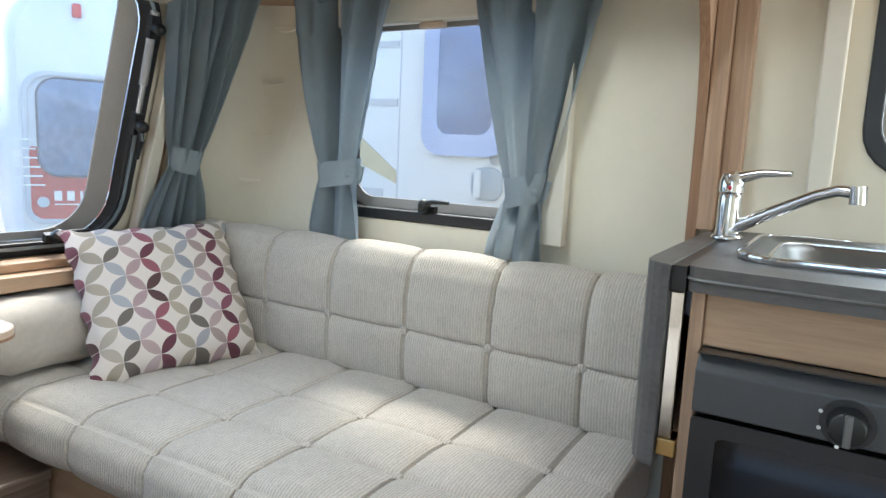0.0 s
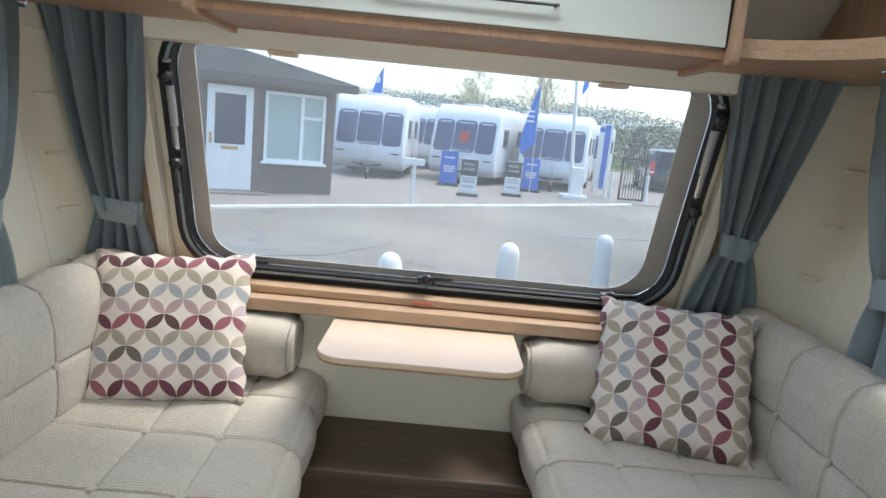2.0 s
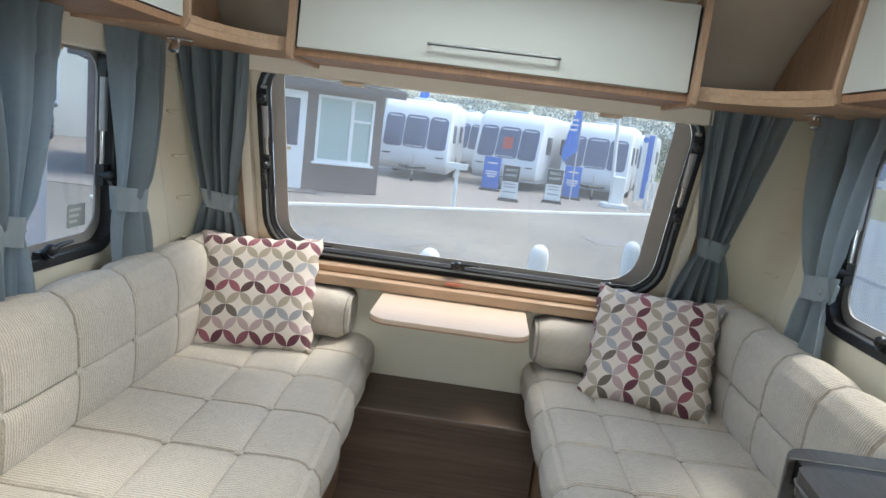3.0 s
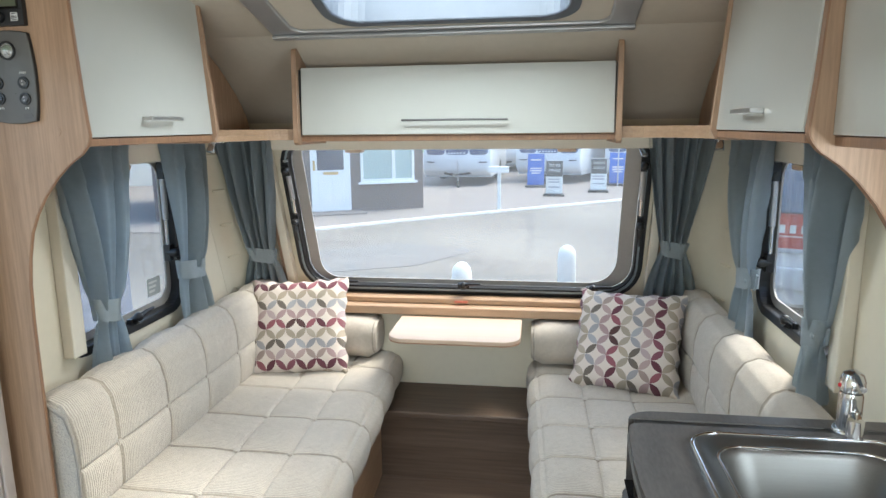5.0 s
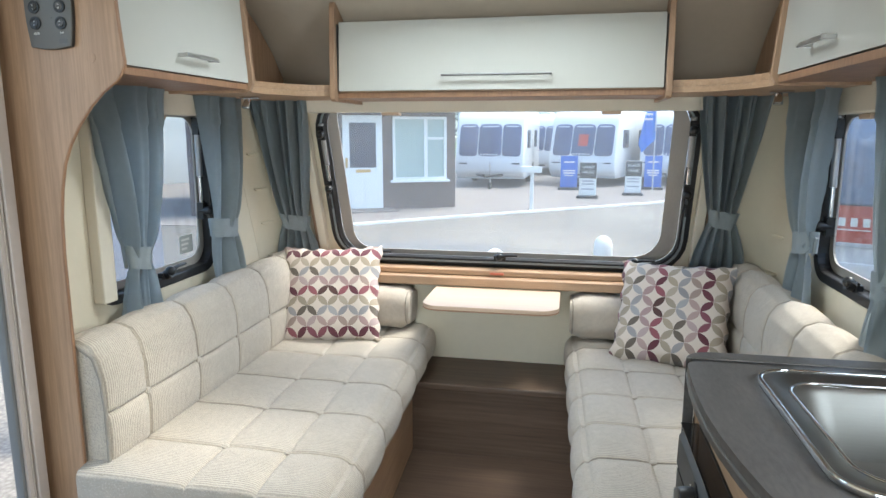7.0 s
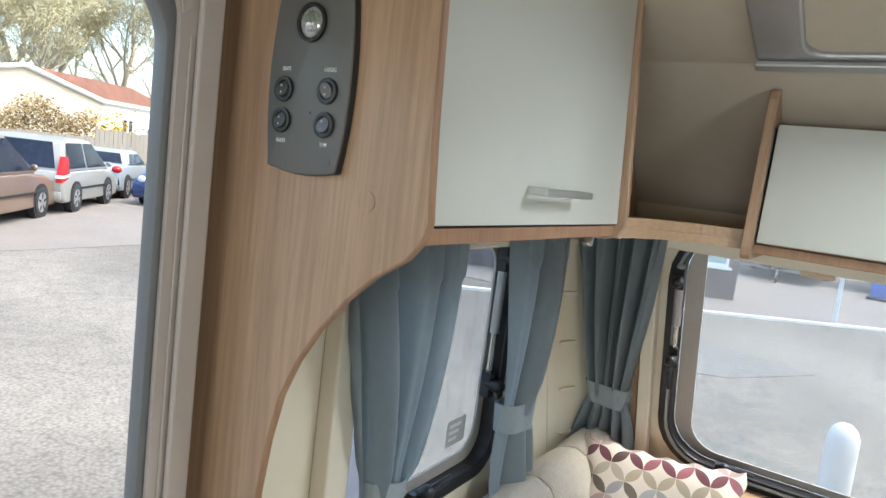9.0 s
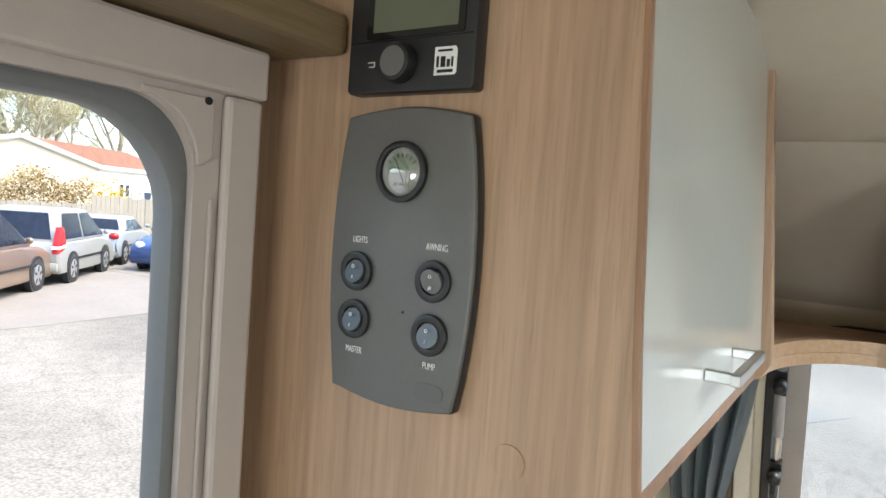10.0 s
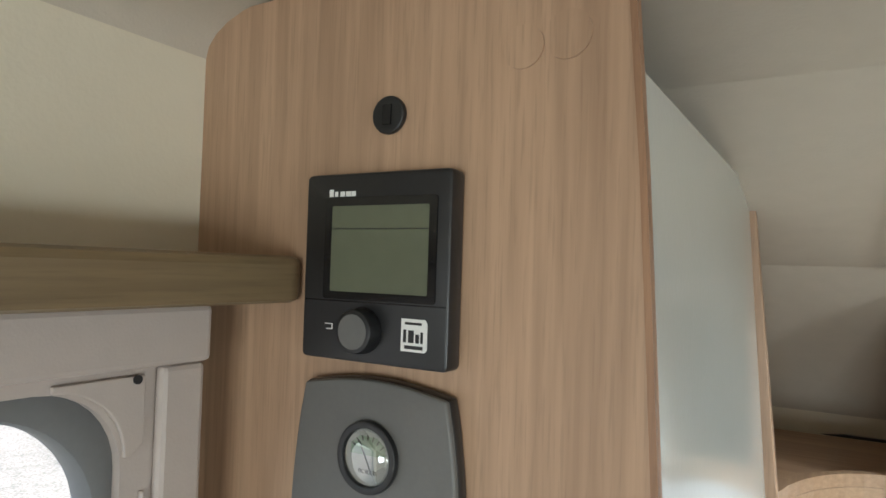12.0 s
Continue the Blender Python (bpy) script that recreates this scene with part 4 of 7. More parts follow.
def side_locker(s, x0, x1, y0, y1, label):
    """x0: door plane, x1: wall; y0 rear, y1 front."""
    t = thing("side_locker", ((x0 + x1) / 2, (y0 + y1) / 2, 1.42), label, "locker", "side lockers")
    lean = 0.066
    m = Matrix(((0, s * lean, s, x0), (1, 0, 0, 0), (0, 1, 0, 1.434), (0, 0, 0, 1)))   # (y, up, in)
    door = part("door", slab(round_rect(y0 + 0.001, y1 - 0.002, 0.0, 0.42, 0.002, 2), 0.0, 0.018, m), LOCKER, t, "gloss white door", bevel=0.0015)
    ya, yb = (y0 + y1) / 2 - 0.075, (y0 + y1) / 2 + 0.08
    bm = box(ya, yb, 0.040, 0.050, -0.030, -0.022, None, m)
    for q in (ya + 0.004, yb - 0.012):
        box(q, q + 0.008, 0.040, 0.050, -0.0225, 0.0, bm, m)
    part("handle", bm, SATINCHROME, door, "flat satin-chrome bar handle", bevel=0.001)
    # darker edging foil also paints the shade on this underside
    part("base_board", box(x0 + s * 0.004, x1, y0 + 0.001, y1, 1.413, 1.431), EDGE, t, "oak underside in darker edging brown, its shadow in the colour", bevel=0.002)
    # front end panel, its edge proud of the door and rounded at the foot
    e = [(x1, 1.405), (x0 + s * 0.02, 1.405), (x0 - s * 0.002, 1.412), (x0 - s * 0.012, 1.432), (x0 - s * 0.012, 1.46), (x0 + s * 0.022, 1.862), (x0 + s * 0.05, 1.885), (x1, 1.885)]
    part("end_panel", slab(e, y1, y1 + 0.016, XZ), OAK, t, "oak end panel", bevel=0.002)
    return t


side_locker(-1, -0.724, XL, -1.3435, -0.757, "gloss white overhead locker with oak end panel over the door-side bench")
side_locker(1, 0.784, XR, -1.395, -0.775, "gloss white overhead locker with oak end panel over the off-side bench")
kl = thing("kitchen_locker", (0.9, -1.9, 1.43), "gloss white overhead kitchen locker", "locker")
part("door", box(0.828, 0.846, -2.55, -1.418, 1.428, 1.86), LOCKER, kl, "gloss white door", bevel=0.002)
# underside shade painted here by the same edging brown
part("base_board", box(0.832, XR, -2.55, -1.418, 1.408, 1.426), EDGE, kl, "oak underside in darker edging brown, its shadow in the colour", bevel=0.002)

# open corner shelves with a curved front
for s, xs, xw, ys in ((-1, -0.726, XL, -0.74), (1, 0.784, XR, -0.758)):
    t = thing("corner_shelf", (s * 0.8, -0.4, 1.42), "open oak corner shelf with curved edge", "shelf", "corner shelves")
    xi = s * 0.5645
    curve = [(xs + (xi - xs) * (1 - math.cos(radians(a))), ys + (-0.47 - ys) * math.sin(radians(a))) for a in range(0, 91, 9)]
    outl = [(xw, ys)] + curve + [(xi, -0.14), (xw, -0.14)]
    part("board", slab(outl, 1.408, 1.426, XY), OAK_X, t, "oak board")
    back = [(a + s * 0.012, b + 0.012) for a, b in curve]
    part("lip", slab(curve + back[::-1], 1.4265, 1.446, XY), OAK_Y, t, "pale curved lip")
    lining = [(-0.735, 1.4275), (-0.15, 1.4275), (-0.18, 1.50), (-0.26, 1.58), (-0.375, 1.665), (-0.53, 1.752), (-0.735, 1.806)]
    part("side_lining", slab(lining, s * 0.876, s * 0.882, YZ), OAK, t, "oak lining with a curved edge on the wall")
    lamp = thing("spot_lamp", (s * 0.86, -0.51, 1.40), "small chrome spot lamp under the corner shelf", "lamp", "spot lamps")
    lx = 0.874 if s > 0 else -0.85
    part("base", box(lx - 0.032, lx + 0.032, -0.525, -0.50, 1.400, 1.4075), CHROME, lamp, bevel=0.002)
    bm = cyl((lx - 0.008, -0.512, 1.40), (lx - 0.012, -0.525, 1.368), 0.010, 0.014, 16)
    part("head", bm, CHROME, lamp, "chrome head", True, 0.0015)
# round speaker in the door-side locker's front end panel
sp = thing("round_socket", (-0.80, -0.738, 1.58), "small black round socket on the locker's end panel", "socket")
part("plate", cyl((-0.775, -0.7405, 1.60), (-0.775, -0.734, 1.60), 0.022), BLACKPLASTIC, sp, "", True)


# ---- partitions ----
def arch(x_wall, x_edge, s, y0, y1, label):
    d = lambda q: x_edge + s * q
    line = [(x_wall, 0.0), (x_wall, 1.915), (d(0.030), 1.915), (d(0.020), 1.786), (d(0.014), 1.68), (d(0.006), 1.53), (d(0.0), 1.455), (d(-0.002), 1.44), (d(0.0), 1.428), (d(0.008), 1.413), (d(0.022), 1.397), (d(0.058), 1.373), (d(0.092), 1.342), (d(0.128), 1.299), (d(0.156), 1.255), (d(0.176), 1.21), (d(0.190), 1.15), (d(0.199), 1.083), (d(0.203), 0.994), (d(0.206), 0.6), (d(0.208), 0.0)]
    t = thing("partition", (x_wall, y0, 0), label, "partition")
    part("panel", slab(line, y0, y1, XZ), OAK, t, "oak-foil panel")
    edge = [(a, (y0 + y1) / 2, b) for a, b in line[2:]]
    bm = bmesh.new()
    rows = [[bm.verts.new((a - s * 0.0025, y, b)) for y in (y0 - 0.0005, y1 + 0.0005)] for a, _, b in edge]
    rows2 = [[bm.verts.new((a + s * 0.001, y, b)) for y in (y0 - 0.0005, y1 + 0.0005)] for a, _, b in edge]
    for k in range(len(rows) - 1):
        a, b, c, e = rows[k], rows[k + 1], rows2[k], rows2[k + 1]
        bm.faces.new((a[0], a[1], b[1], b[0]))
        bm.faces.new((a[0], b[0], e[0], c[0])), bm.faces.new((a[1], b[1], e[1], c[1]))
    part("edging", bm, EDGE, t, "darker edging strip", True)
    return t


pl = arch(XD, -0.7165, -1, -1.351, -1.344, "tall oak-foil partition beside the entrance, its edge sweeping back in an arch")
arch(XR, 0.791, 1, -1.415, -1.397, "tall oak-foil partition between lounge and kitchen, arched edge")
for x, z, r in ((-0.795, 1.449, 0.0115), (-0.80, 1.855, 0.012), (-0.775, 1.858, 0.013)):
    part("cover_cap", cyl((x, -1.3522, z), (x, -1.351, z), r, n=24), OAK, pl, "round wood-coloured screw cap")
part("vent_plug", cyl((-0.885, -1.355, 1.826), (-0.885, -1.351, 1.826), 0.0115, n=24), BLACKPLASTIC, pl, "round black vent plug", bevel=0.001)
part("vent_slot", box(-0.888, -0.882, -1.3562, -1.3551, 1.820, 1.832), OVENGLASS, pl)
post = thing("wall_post", (XR, -1.44, 0.88), "oak corner post above the worktop", "post", kind="structure")
part("post", box(0.985, XR, -1.448, -1.416, 0.884, 1.407), OAK, post, bevel=0.003)
part("post_flank", box(1.006, XR, -1.486, -1.4485, 0.884, 1.407), OAK, post, "set-back flank of the post", bevel=0.003)

# ---- control panels on the partition ----
PY = -1.3515
cp = thing("switch_panel", (-0.876, PY, 1.468), "charcoal control panel with four round rocker switches and a gauge", "control panel")
outl = []
x_l, x_r, z0, z1 = -0.9435, -0.824, 1.467, 1.6705
for k in range(11):
    f = k / 10
    outl.append((x_l + 0.0095 + (x_r - x_l - 0.019) * f, z0 - 0.006 * math.sin(math.pi * f) + 0.006))
for k in range(11):
    f = k / 10
    outl.append((x_r - 0.0095 + 0.0095 * math.sin(math.pi * f) ** 0.8, z0 + 0.006 + (z1 - z0 - 0.012) * f))
for k in range(11):
    f = k / 10
    outl.append((x_r - 0.0095 - (x_r - x_l - 0.019) * f, z1 - 0.006 + 0.006 * math.sin(math.pi * f)))
for k in range(11):
    f = k / 10
    outl.append((x_l + 0.0095 - 0.0095 * math.sin(math.pi * f) ** 0.8, z1 - 0.006 - (z1 - z0 - 0.012) * f))
clean = [p for k, p in enumerate(outl) if k == 0 or (Vector(p) - Vector(outl[k - 1])).length > 1e-4]
part("back_shell", slab([(-0.884 + (u + 0.884) * 1.012, 1.569 + (v - 1.569) * 1.008) for u, v in clean], PY - 0.0095, PY, XZ), BLACKPLASTIC, cp, "black back shell", True, 0.002, 2)
part("plate", slab(clean, PY - 0.012, PY - 0.006, XZ), PANELGREY, cp, "charcoal moulded plate", True, 0.002, 3)
TXT = pose(0, 0, 0, 90)
ROCKER = surf("rocker_grey", (0.13, 0.13, 0.13), 0.22, var=0.05)
ROCKER_DARK = surf("rocker_charcoal", (0.07, 0.07, 0.066), 0.25, var=0.05)
for x, z, word, dz, tex in ((-0.9168, 1.557, "LIGHTS", 0.022, 0), (-0.852, 1.557, "AWNING", 0.022, 1), (-0.9165, 1.5232, "MASTER", -0.022, 0), (-0.852, 1.5218, "PUMP", -0.0208, 1)):
    sw = part("switch", ring(round_rect(x - 0.0138, x + 0.0138, z - 0.0138, z + 0.0138, 0.01379, 8), round_rect(x - 0.0088, x + 0.0088, z - 0.0088, z + 0.0088, 0.00879, 8), PY - 0.0155, PY - 0.0122, XZ), BLACKPLASTIC, cp, "round rocker switch", True, 0.0008)
    bm = bmesh.new()
    cyl((x, PY - 0.0165, z), (x, PY - 0.0121, z), 0.0082, n=24, bm=bm)
    for v in bm.verts:
        v.co.y += 0.0022 * (v.co.z - z) / 0.0074 * (1 if word != "AWNING" else -1)
    part("rocker", bm, ROCKER if tex else ROCKER_DARK, sw, "tilted rocker", bevel=0.0006)
    part("mark", ring(round_rect(x - 0.0011, x + 0.0011, z + 0.0022, z + 0.0048, 0.00105, 4), round_rect(x - 0.0008, x + 0.0008, z + 0.0025, z + 0.0045, 0.00075, 4), PY - 0.0182, PY - 0.0172, XZ), LABELWHITE, sw, "small O mark")
    part("mark", box(x - 0.0002, x + 0.0002, PY - 0.0186, PY - 0.0155, z - 0.0050, z - 0.0028), LABELWHITE, sw, "small I mark")
    lettering(word, 0.0065, Matrix.Translation((x + 0.0005, PY - 0.0124, z + dz)) @ TXT, LABELWHITE, cp, squeeze=0.62)
gx, gz = -0.8832, 1.6272
g = part("gauge", ring(round_rect(gx - 0.0206, gx + 0.0206, gz - 0.0206, gz + 0.0206, 0.0205, 8), round_rect(gx - 0.0165, gx + 0.0165, gz - 0.0165, gz + 0.0165, 0.0164, 8), PY - 0.0165, PY - 0.0122, XZ), BLACKPLASTIC, cp, "round volt gauge", True, 0.0008)
part("dial", cyl((gx, PY - 0.0135, gz), (gx, PY - 0.0122, gz), 0.0163, n=32), surf("dial_grey", (0.42, 0.42, 0.40), 0.5, var=0.05, scale=40), g, "pale grey dial")
part("dial_band", slab([(gx - 0.0125, gz + 0.001), (gx + 0.0125, gz + 0.001), (gx + 0.012, gz + 0.007), (gx + 0.006, gz + 0.0115), (gx - 0.006, gz + 0.0115), (gx - 0.012, gz + 0.007)], PY - 0.0139, PY - 0.0136, XZ), surf("dial_green", (0.25, 0.33, 0.24), 0.6), g)
part("needle", tube([(gx + 0.002, PY - 0.0142, gz - 0.007), (gx - 0.006, PY - 0.0142, gz + 0.009)], 0.0004, 5), BLACKPLASTIC, g)
for k in range(7):
    a = radians(40 + k * 100 / 6)
    part("tick", box(-0.0003, 0.0003, -0.0002, 0.0002, 0.0115, 0.0145, None, Matrix.Translation((gx, PY - 0.0141, gz - 0.002)) @ pose(0, 0, 0, 0, 90 - math.degrees(a))), BLACKPLASTIC, g)
lettering("DC VOLTS", 0.0034, Matrix.Translation((gx, PY - 0.0137, gz - 0.0085)) @ TXT, BLACKPLASTIC, g, squeeze=0.8)
bm = bmesh.new()
bmesh.ops.create_uvsphere(bm, u_segments=24, v_segments=12, radius=0.0164, matrix=Matrix.Translation((gx, PY - 0.0142, gz)) @ Matrix.Diagonal((1, 0.36, 1, 1)))
bmesh.ops.delete(bm, geom=[v for v in bm.verts if v.co.y > PY - 0.0141], context="VERTS")
part("lens", bm, pane_glass("gauge_lens", (0.9, 0.92, 0.92), 0.0, 0.3), g, "domed clear lens", True).visible_shadow = False
part("badge", slab(round_rect(-0.862, -0.839, 1.478, 1.4895, 0.0056, 5), PY - 0.0126, PY - 0.0121, XZ), surf("badge_grey", (0.11, 0.105, 0.10), 0.4), cp, "faint oval badge")
part("indicator", cyl((-0.8755, PY - 0.0127, 1.5335), (-0.8755, PY - 0.012, 1.5335), 0.0009, n=10), BLACKPLASTIC, cp, "tiny pin hole")

th = thing("heater_control", (-0.885, PY, 1.68), "black heating control with dark green display and turning knob", "control panel")
tx0, tx1, tz0, tz1 = -0.9365, -0.8325, 1.680, 1.7905
part("body", slab(round_rect(tx0, tx1, tz0, tz1, 0.0035, 4), PY - 0.014, PY, XZ), BLACKPLASTIC, th, "black plastic body", True, 0.002)
part("display_bezel", ring(round_rect(tx0 + 0.0165, tx1 - 0.0085, tz0 + 0.036, tz1 - 0.0145, 0.002, 3), round_rect(tx0 + 0.0215, tx1 - 0.0135, tz0 + 0.0405, tz1 - 0.0195, 0.001, 3), PY - 0.0152, PY - 0.0141, XZ), OVENGLASS, th)
part("display", slab(round_rect(tx0 + 0.0215, tx1 - 0.0135, tz0 + 0.0405, tz1 - 0.0195, 0.001, 3), PY - 0.0147, PY - 0.0141, XZ), LCD, th, "dark olive liquid-crystal display")
part("display_line", box(tx0 + 0.0218, tx1 - 0.0138, PY - 0.0149, PY - 0.01475, tz1 - 0.0333, tz1 - 0.0328), BLACKPLASTIC, th)
part("seam", box(tx0 + 0.002, tx1 - 0.002, PY - 0.0143, PY - 0.0139, tz0 + 0.0345, tz0 + 0.0353), OVENGLASS, th)
kx, kz = tx0 + 0.047, tz0 + 0.0185
kn = part("knob", cyl((kx, PY - 0.024, kz), (kx, PY - 0.0141, kz), 0.0125, 0.0135, 32), BLACKPLASTIC, th, "round turning knob", True, 0.0012)
part("knob_face", cyl((kx, PY - 0.0244, kz), (kx, PY - 0.0239, kz), 0.0100, n=28), PANELGREY, kn, "", True)
bx, bz = tx0 + 0.0215, tz0 + 0.0195
bm = box(bx - 0.003, bx + 0.002, PY - 0.0144, PY - 0.014, bz + 0.0012, bz + 0.0018)
box(bx - 0.002, bx + 0.002, PY - 0.0144, PY - 0.014, bz - 0.0018, bz - 0.0012, bm)
box(bx + 0.0021, bx + 0.0027, PY - 0.0144, PY - 0.014, bz - 0.0018, bz + 0.0018, bm)
part("return_mark", bm, LABELWHITE, th, "small white return arrow")
lx, lz = tx1 - 0.0215, tz0 + 0.0185
st = part("sticker", slab([(lx - 0.0085, lz - 0.009), (lx + 0.007, lz - 0.009), (lx + 0.0085, lz - 0.0075), (lx + 0.0085, lz + 0.0068), (lx + 0.007, lz + 0.009), (lx - 0.0085, lz + 0.009)], PY - 0.0146, PY - 0.0141, XZ), LABELWHITE, th, "small white sticker with dark bars")
for a, b, c, d in ((-0.006, 0.005, 0.0058, 0.0072), (-0.0068, -0.0050, -0.004, 0.003), (-0.0035, 0.0000, -0.004, 0.0028), (0.0012, 0.0035, -0.004, 0.0008), (0.0045, 0.0060, -0.004, 0.0022), (-0.006, 0.006, -0.0075, -0.0056)):
    part("bar", box(lx + a, lx + b, PY - 0.0149, PY - 0.01465, lz + c, lz + d), BLACKPLASTIC, st)
bm = bmesh.new()
for k, w in enumerate((0.003, 0.0022, 0.0032, 0.0038, 0.003)):
    x = tx0 + 0.0185 + k * 0.0042
    box(x, x + w, PY - 0.0144, PY - 0.014, tz1 - 0.0138, tz1 - (0.0108 if k else 0.0095), bm)
part("maker_mark", bm, LABELWHITE, th, "small pale maker's mark")

# ---- entrance ----
df = thing("door_1", (XL, -1.74, 0), "taupe plastic entrance frame, door standing open outside", "door frame", kind="structure")
y0, y1, z0, z1 = DOOR
inn = round_rect(y0, y1, z0, z1, [0.03, 0.03, 0.05, 0.05], 8)
part("frame", ring(round_rect(-2.12, -1.386, -0.1, 1.708, 0.004, 8), inn, XL - 0.006, XL + 0.024, YZ), DOORTRIM, df, "taupe plastic frame", bevel=0.003)
part("frame_back", ring(round_rect(-2.118, -1.388, -0.1, 1.706, 0.004, 8), round_rect(y0 - 0.028, y1 + 0.034, -0.098, z1 + 0.034, [0.03, 0.03, 0.06, 0.06], 8), XD + 0.0005, XL - 0.0065, YZ), DOORTRIM, df, "back flange of the frame")
part("frame_ridge", box(XL + 0.0242, XL + 0.033, -1.417, -1.3865, -0.1, 1.6725), DOORTRIM, df, "raised edge moulding", bevel=0.0035)
part("frame_ridge", box(XL + 0.0242, XL + 0.0275, -1.4245, -1.4215, -0.1, 1.60), DOORTRIM, df, "raised rib", bevel=0.001)
part("frame_ridge", box(XL + 0.0242, XL + 0.036, -2.10, -1.3845, 1.673, 1.7085), DOORTRIM, df, "raised lintel moulding", bevel=0.0035)
part("door_seal", ring(round_rect(y0 - 0.004, y1 + 0.003, z0 - 0.004, z1 + 0.003, [0.03, 0.03, 0.052, 0.052], 10), round_rect(y0 + 0.012, y1 - 0.011, z0 + 0.012, z1 - 0.011, [0.02, 0.02, 0.068, 0.068], 10), XL - 0.008, XL + 0.018, YZ), DOORSEAL, df, "rounded blue-grey rubber seal", True, 0.006)
part("corner_piece", slab([(y1 - 0.042, z1 + 0.004)] + [(y1 - 0.042 + 0.042 * math.sin(radians(a)), z1 - 0.042 + 0.042 * math.cos(radians(a))) for a in range(0, 91, 10)] + [(y1 + 0.004, z1 - 0.042), (y1 + 0.012, z1 - 0.036), (y1 + 0.012, z1 + 0.004)], XL + 0.0243, XL + 0.0275, YZ), DOORTRIM, df, "moulded corner piece", bevel=0.001)
part("screw_hole", cyl((XL + 0.0276, -1.430, 1.666), (XL + 0.0286, -1.430, 1.666), 0.0028, n=12), BLACKTRIM, df)
part("sill", box(XL - 0.06, XL + 0.06, y0, y1, -0.05, 0.004), ALUGREY, df, "metal sill", bevel=0.002)
rail = thing("door_rail", (XL, -1.8, 1.71), "olive-toned oak rail above the entrance", "rail", kind="structure")
part("rail", box(XD + 0.001, -0.949, -2.4, -1.3515, 1.711, 1.741), RAIL, rail, bevel=0.006)

# ---- kitchen ----
wk = thing("worktop", (0.8, -2.0, 0.85), "dark slate laminate worktop with rounded corner and sink cut-out", "worktop")
SX0, SX1, SY0, SY1 = 0.572, 0.945, -1.945, -1.54
corner = [(XR, -2.6), (XR, -1.4865), (0.98, -1.4865)]
nose = [(0.98, -1.498), (0.50, -1.499), (0.488, -1.502), (0.480, -1.508), (0.4755, -1.52)]
sweep_in = [(0.470, -1.58), (0.4665, -1.66), (0.467, -1.73), (0.472, -1.80), (0.481, -1.87), (0.494, -1.94), (0.512, -2.01), (0.538, -2.09), (0.572, -2.17), (0.617, -2.26), (0.672, -2.35), (0.73, -2.43), (0.79, -2.50), (0.86, -2.56), (0.93, -2.6)]
outer = corner + nose + sweep_in
hole = round_rect(SX0 + 0.012, SX1 - 0.012, SY0 + 0.012, SY1 - 0.012, 0.05, 8)
mid = ((SX0 + SX1) / 2, (SY0 + SY1) / 2)


def dense(line, step):
    out = []
    for (ax, ay), (bx, by) in zip(line, line[1:] + line[:1]):
        k = max(1, int(math.hypot(bx - ax, by - ay) / step))
        out += [(ax + (bx - ax) * i / k, ay + (by - ay) * i / k) for i in range(k)]
    return out


rim_pts = sorted(dense(outer, 0.02), key=lambda q: math.atan2(q[1] - mid[1], q[0] - mid[0]))


def bowl_edge(q):
    """The point of the bowl's cut-out in the direction of q."""
    a = math.atan2(q[1] - mid[1], q[0] - mid[0])
    return min(dense(hole, 0.003), key=lambda h: abs((math.atan2(h[1] - mid[1], h[0] - mid[0]) - a + math.pi) % (2 * math.pi) - math.pi))


part("top", ring(rim_pts, [bowl_edge(q) for q in rim_pts], 0.850, 0.883, XY), WORKTOP, wk, "slate laminate top")
part("edge_band", tube([(u - 0.0005, v, 0.866) for u, v in nose[1:] + sweep_in], 0.0025, 6), PANELGREY, wk, "dark edge band", True)
flap = thing("worktop_flap", (0.75, -1.43, 0.5), "hinged slate laminate worktop flap hanging down beside the bench", "flap")
part("leaf", slab([(0.985, -1.478), (0.4795, -1.478), (0.4835, -1.466), (0.491, -1.455), (0.503, -1.446), (0.522, -1.440), (0.55, -1.438), (0.985, -1.436)], 0.600, 0.882, XY), WORKTOP, flap, "slate laminate leaf", bevel=0.002)
for x in (0.56, 0.86):
    part("hinge", box(x, x + 0.05, -1.4965, -1.4785, 0.80, 0.845), ALUGREY, flap, "metal hinge", bevel=0.002)
part("support_arm", box(0.495, 0.509, -1.4965, -1.4785, 0.64, 0.845), CHROME, flap, "folding metal support", bevel=0.002)
part("joint_strip", box(0.49, 0.98, -1.4975, -1.4785, 0.846, 0.880), BLACKPLASTIC, flap, "dark strip in the hinge joint")
part("bracket", box(0.492, 0.53, -1.504, -1.4785, 0.615, 0.6395), BRASS, flap, "brassy hinge bracket", bevel=0.002)
cab = thing("kitchen_unit", (0.8, -2.0, 0), "oak-faced kitchen base unit below the worktop", "cabinet")
part("body", box(0.60, XR, -2.2, -1.5225, 0.06, 0.745), OAK, cab, "oak carcass")
part("end_panel", box(0.497, XR, -1.522, -1.505, 0.0, 0.849), OAK, cab, "oak end panel", bevel=0.002)
part("drawer_front", box(0.502, 0.5995, -2.1, -1.5225, 0.776, 0.8495), OAK_Y, cab, "oak drawer front", bevel=0.003)
ov = thing("oven", (0.56, -1.85, 0.1), "black built-in oven with dark glass door and round knob", "oven")
part("body", box(0.50, 0.5995, -2.10, -1.524, 0.10, 0.7745), BLACKPLASTIC, ov, "black oven casing")
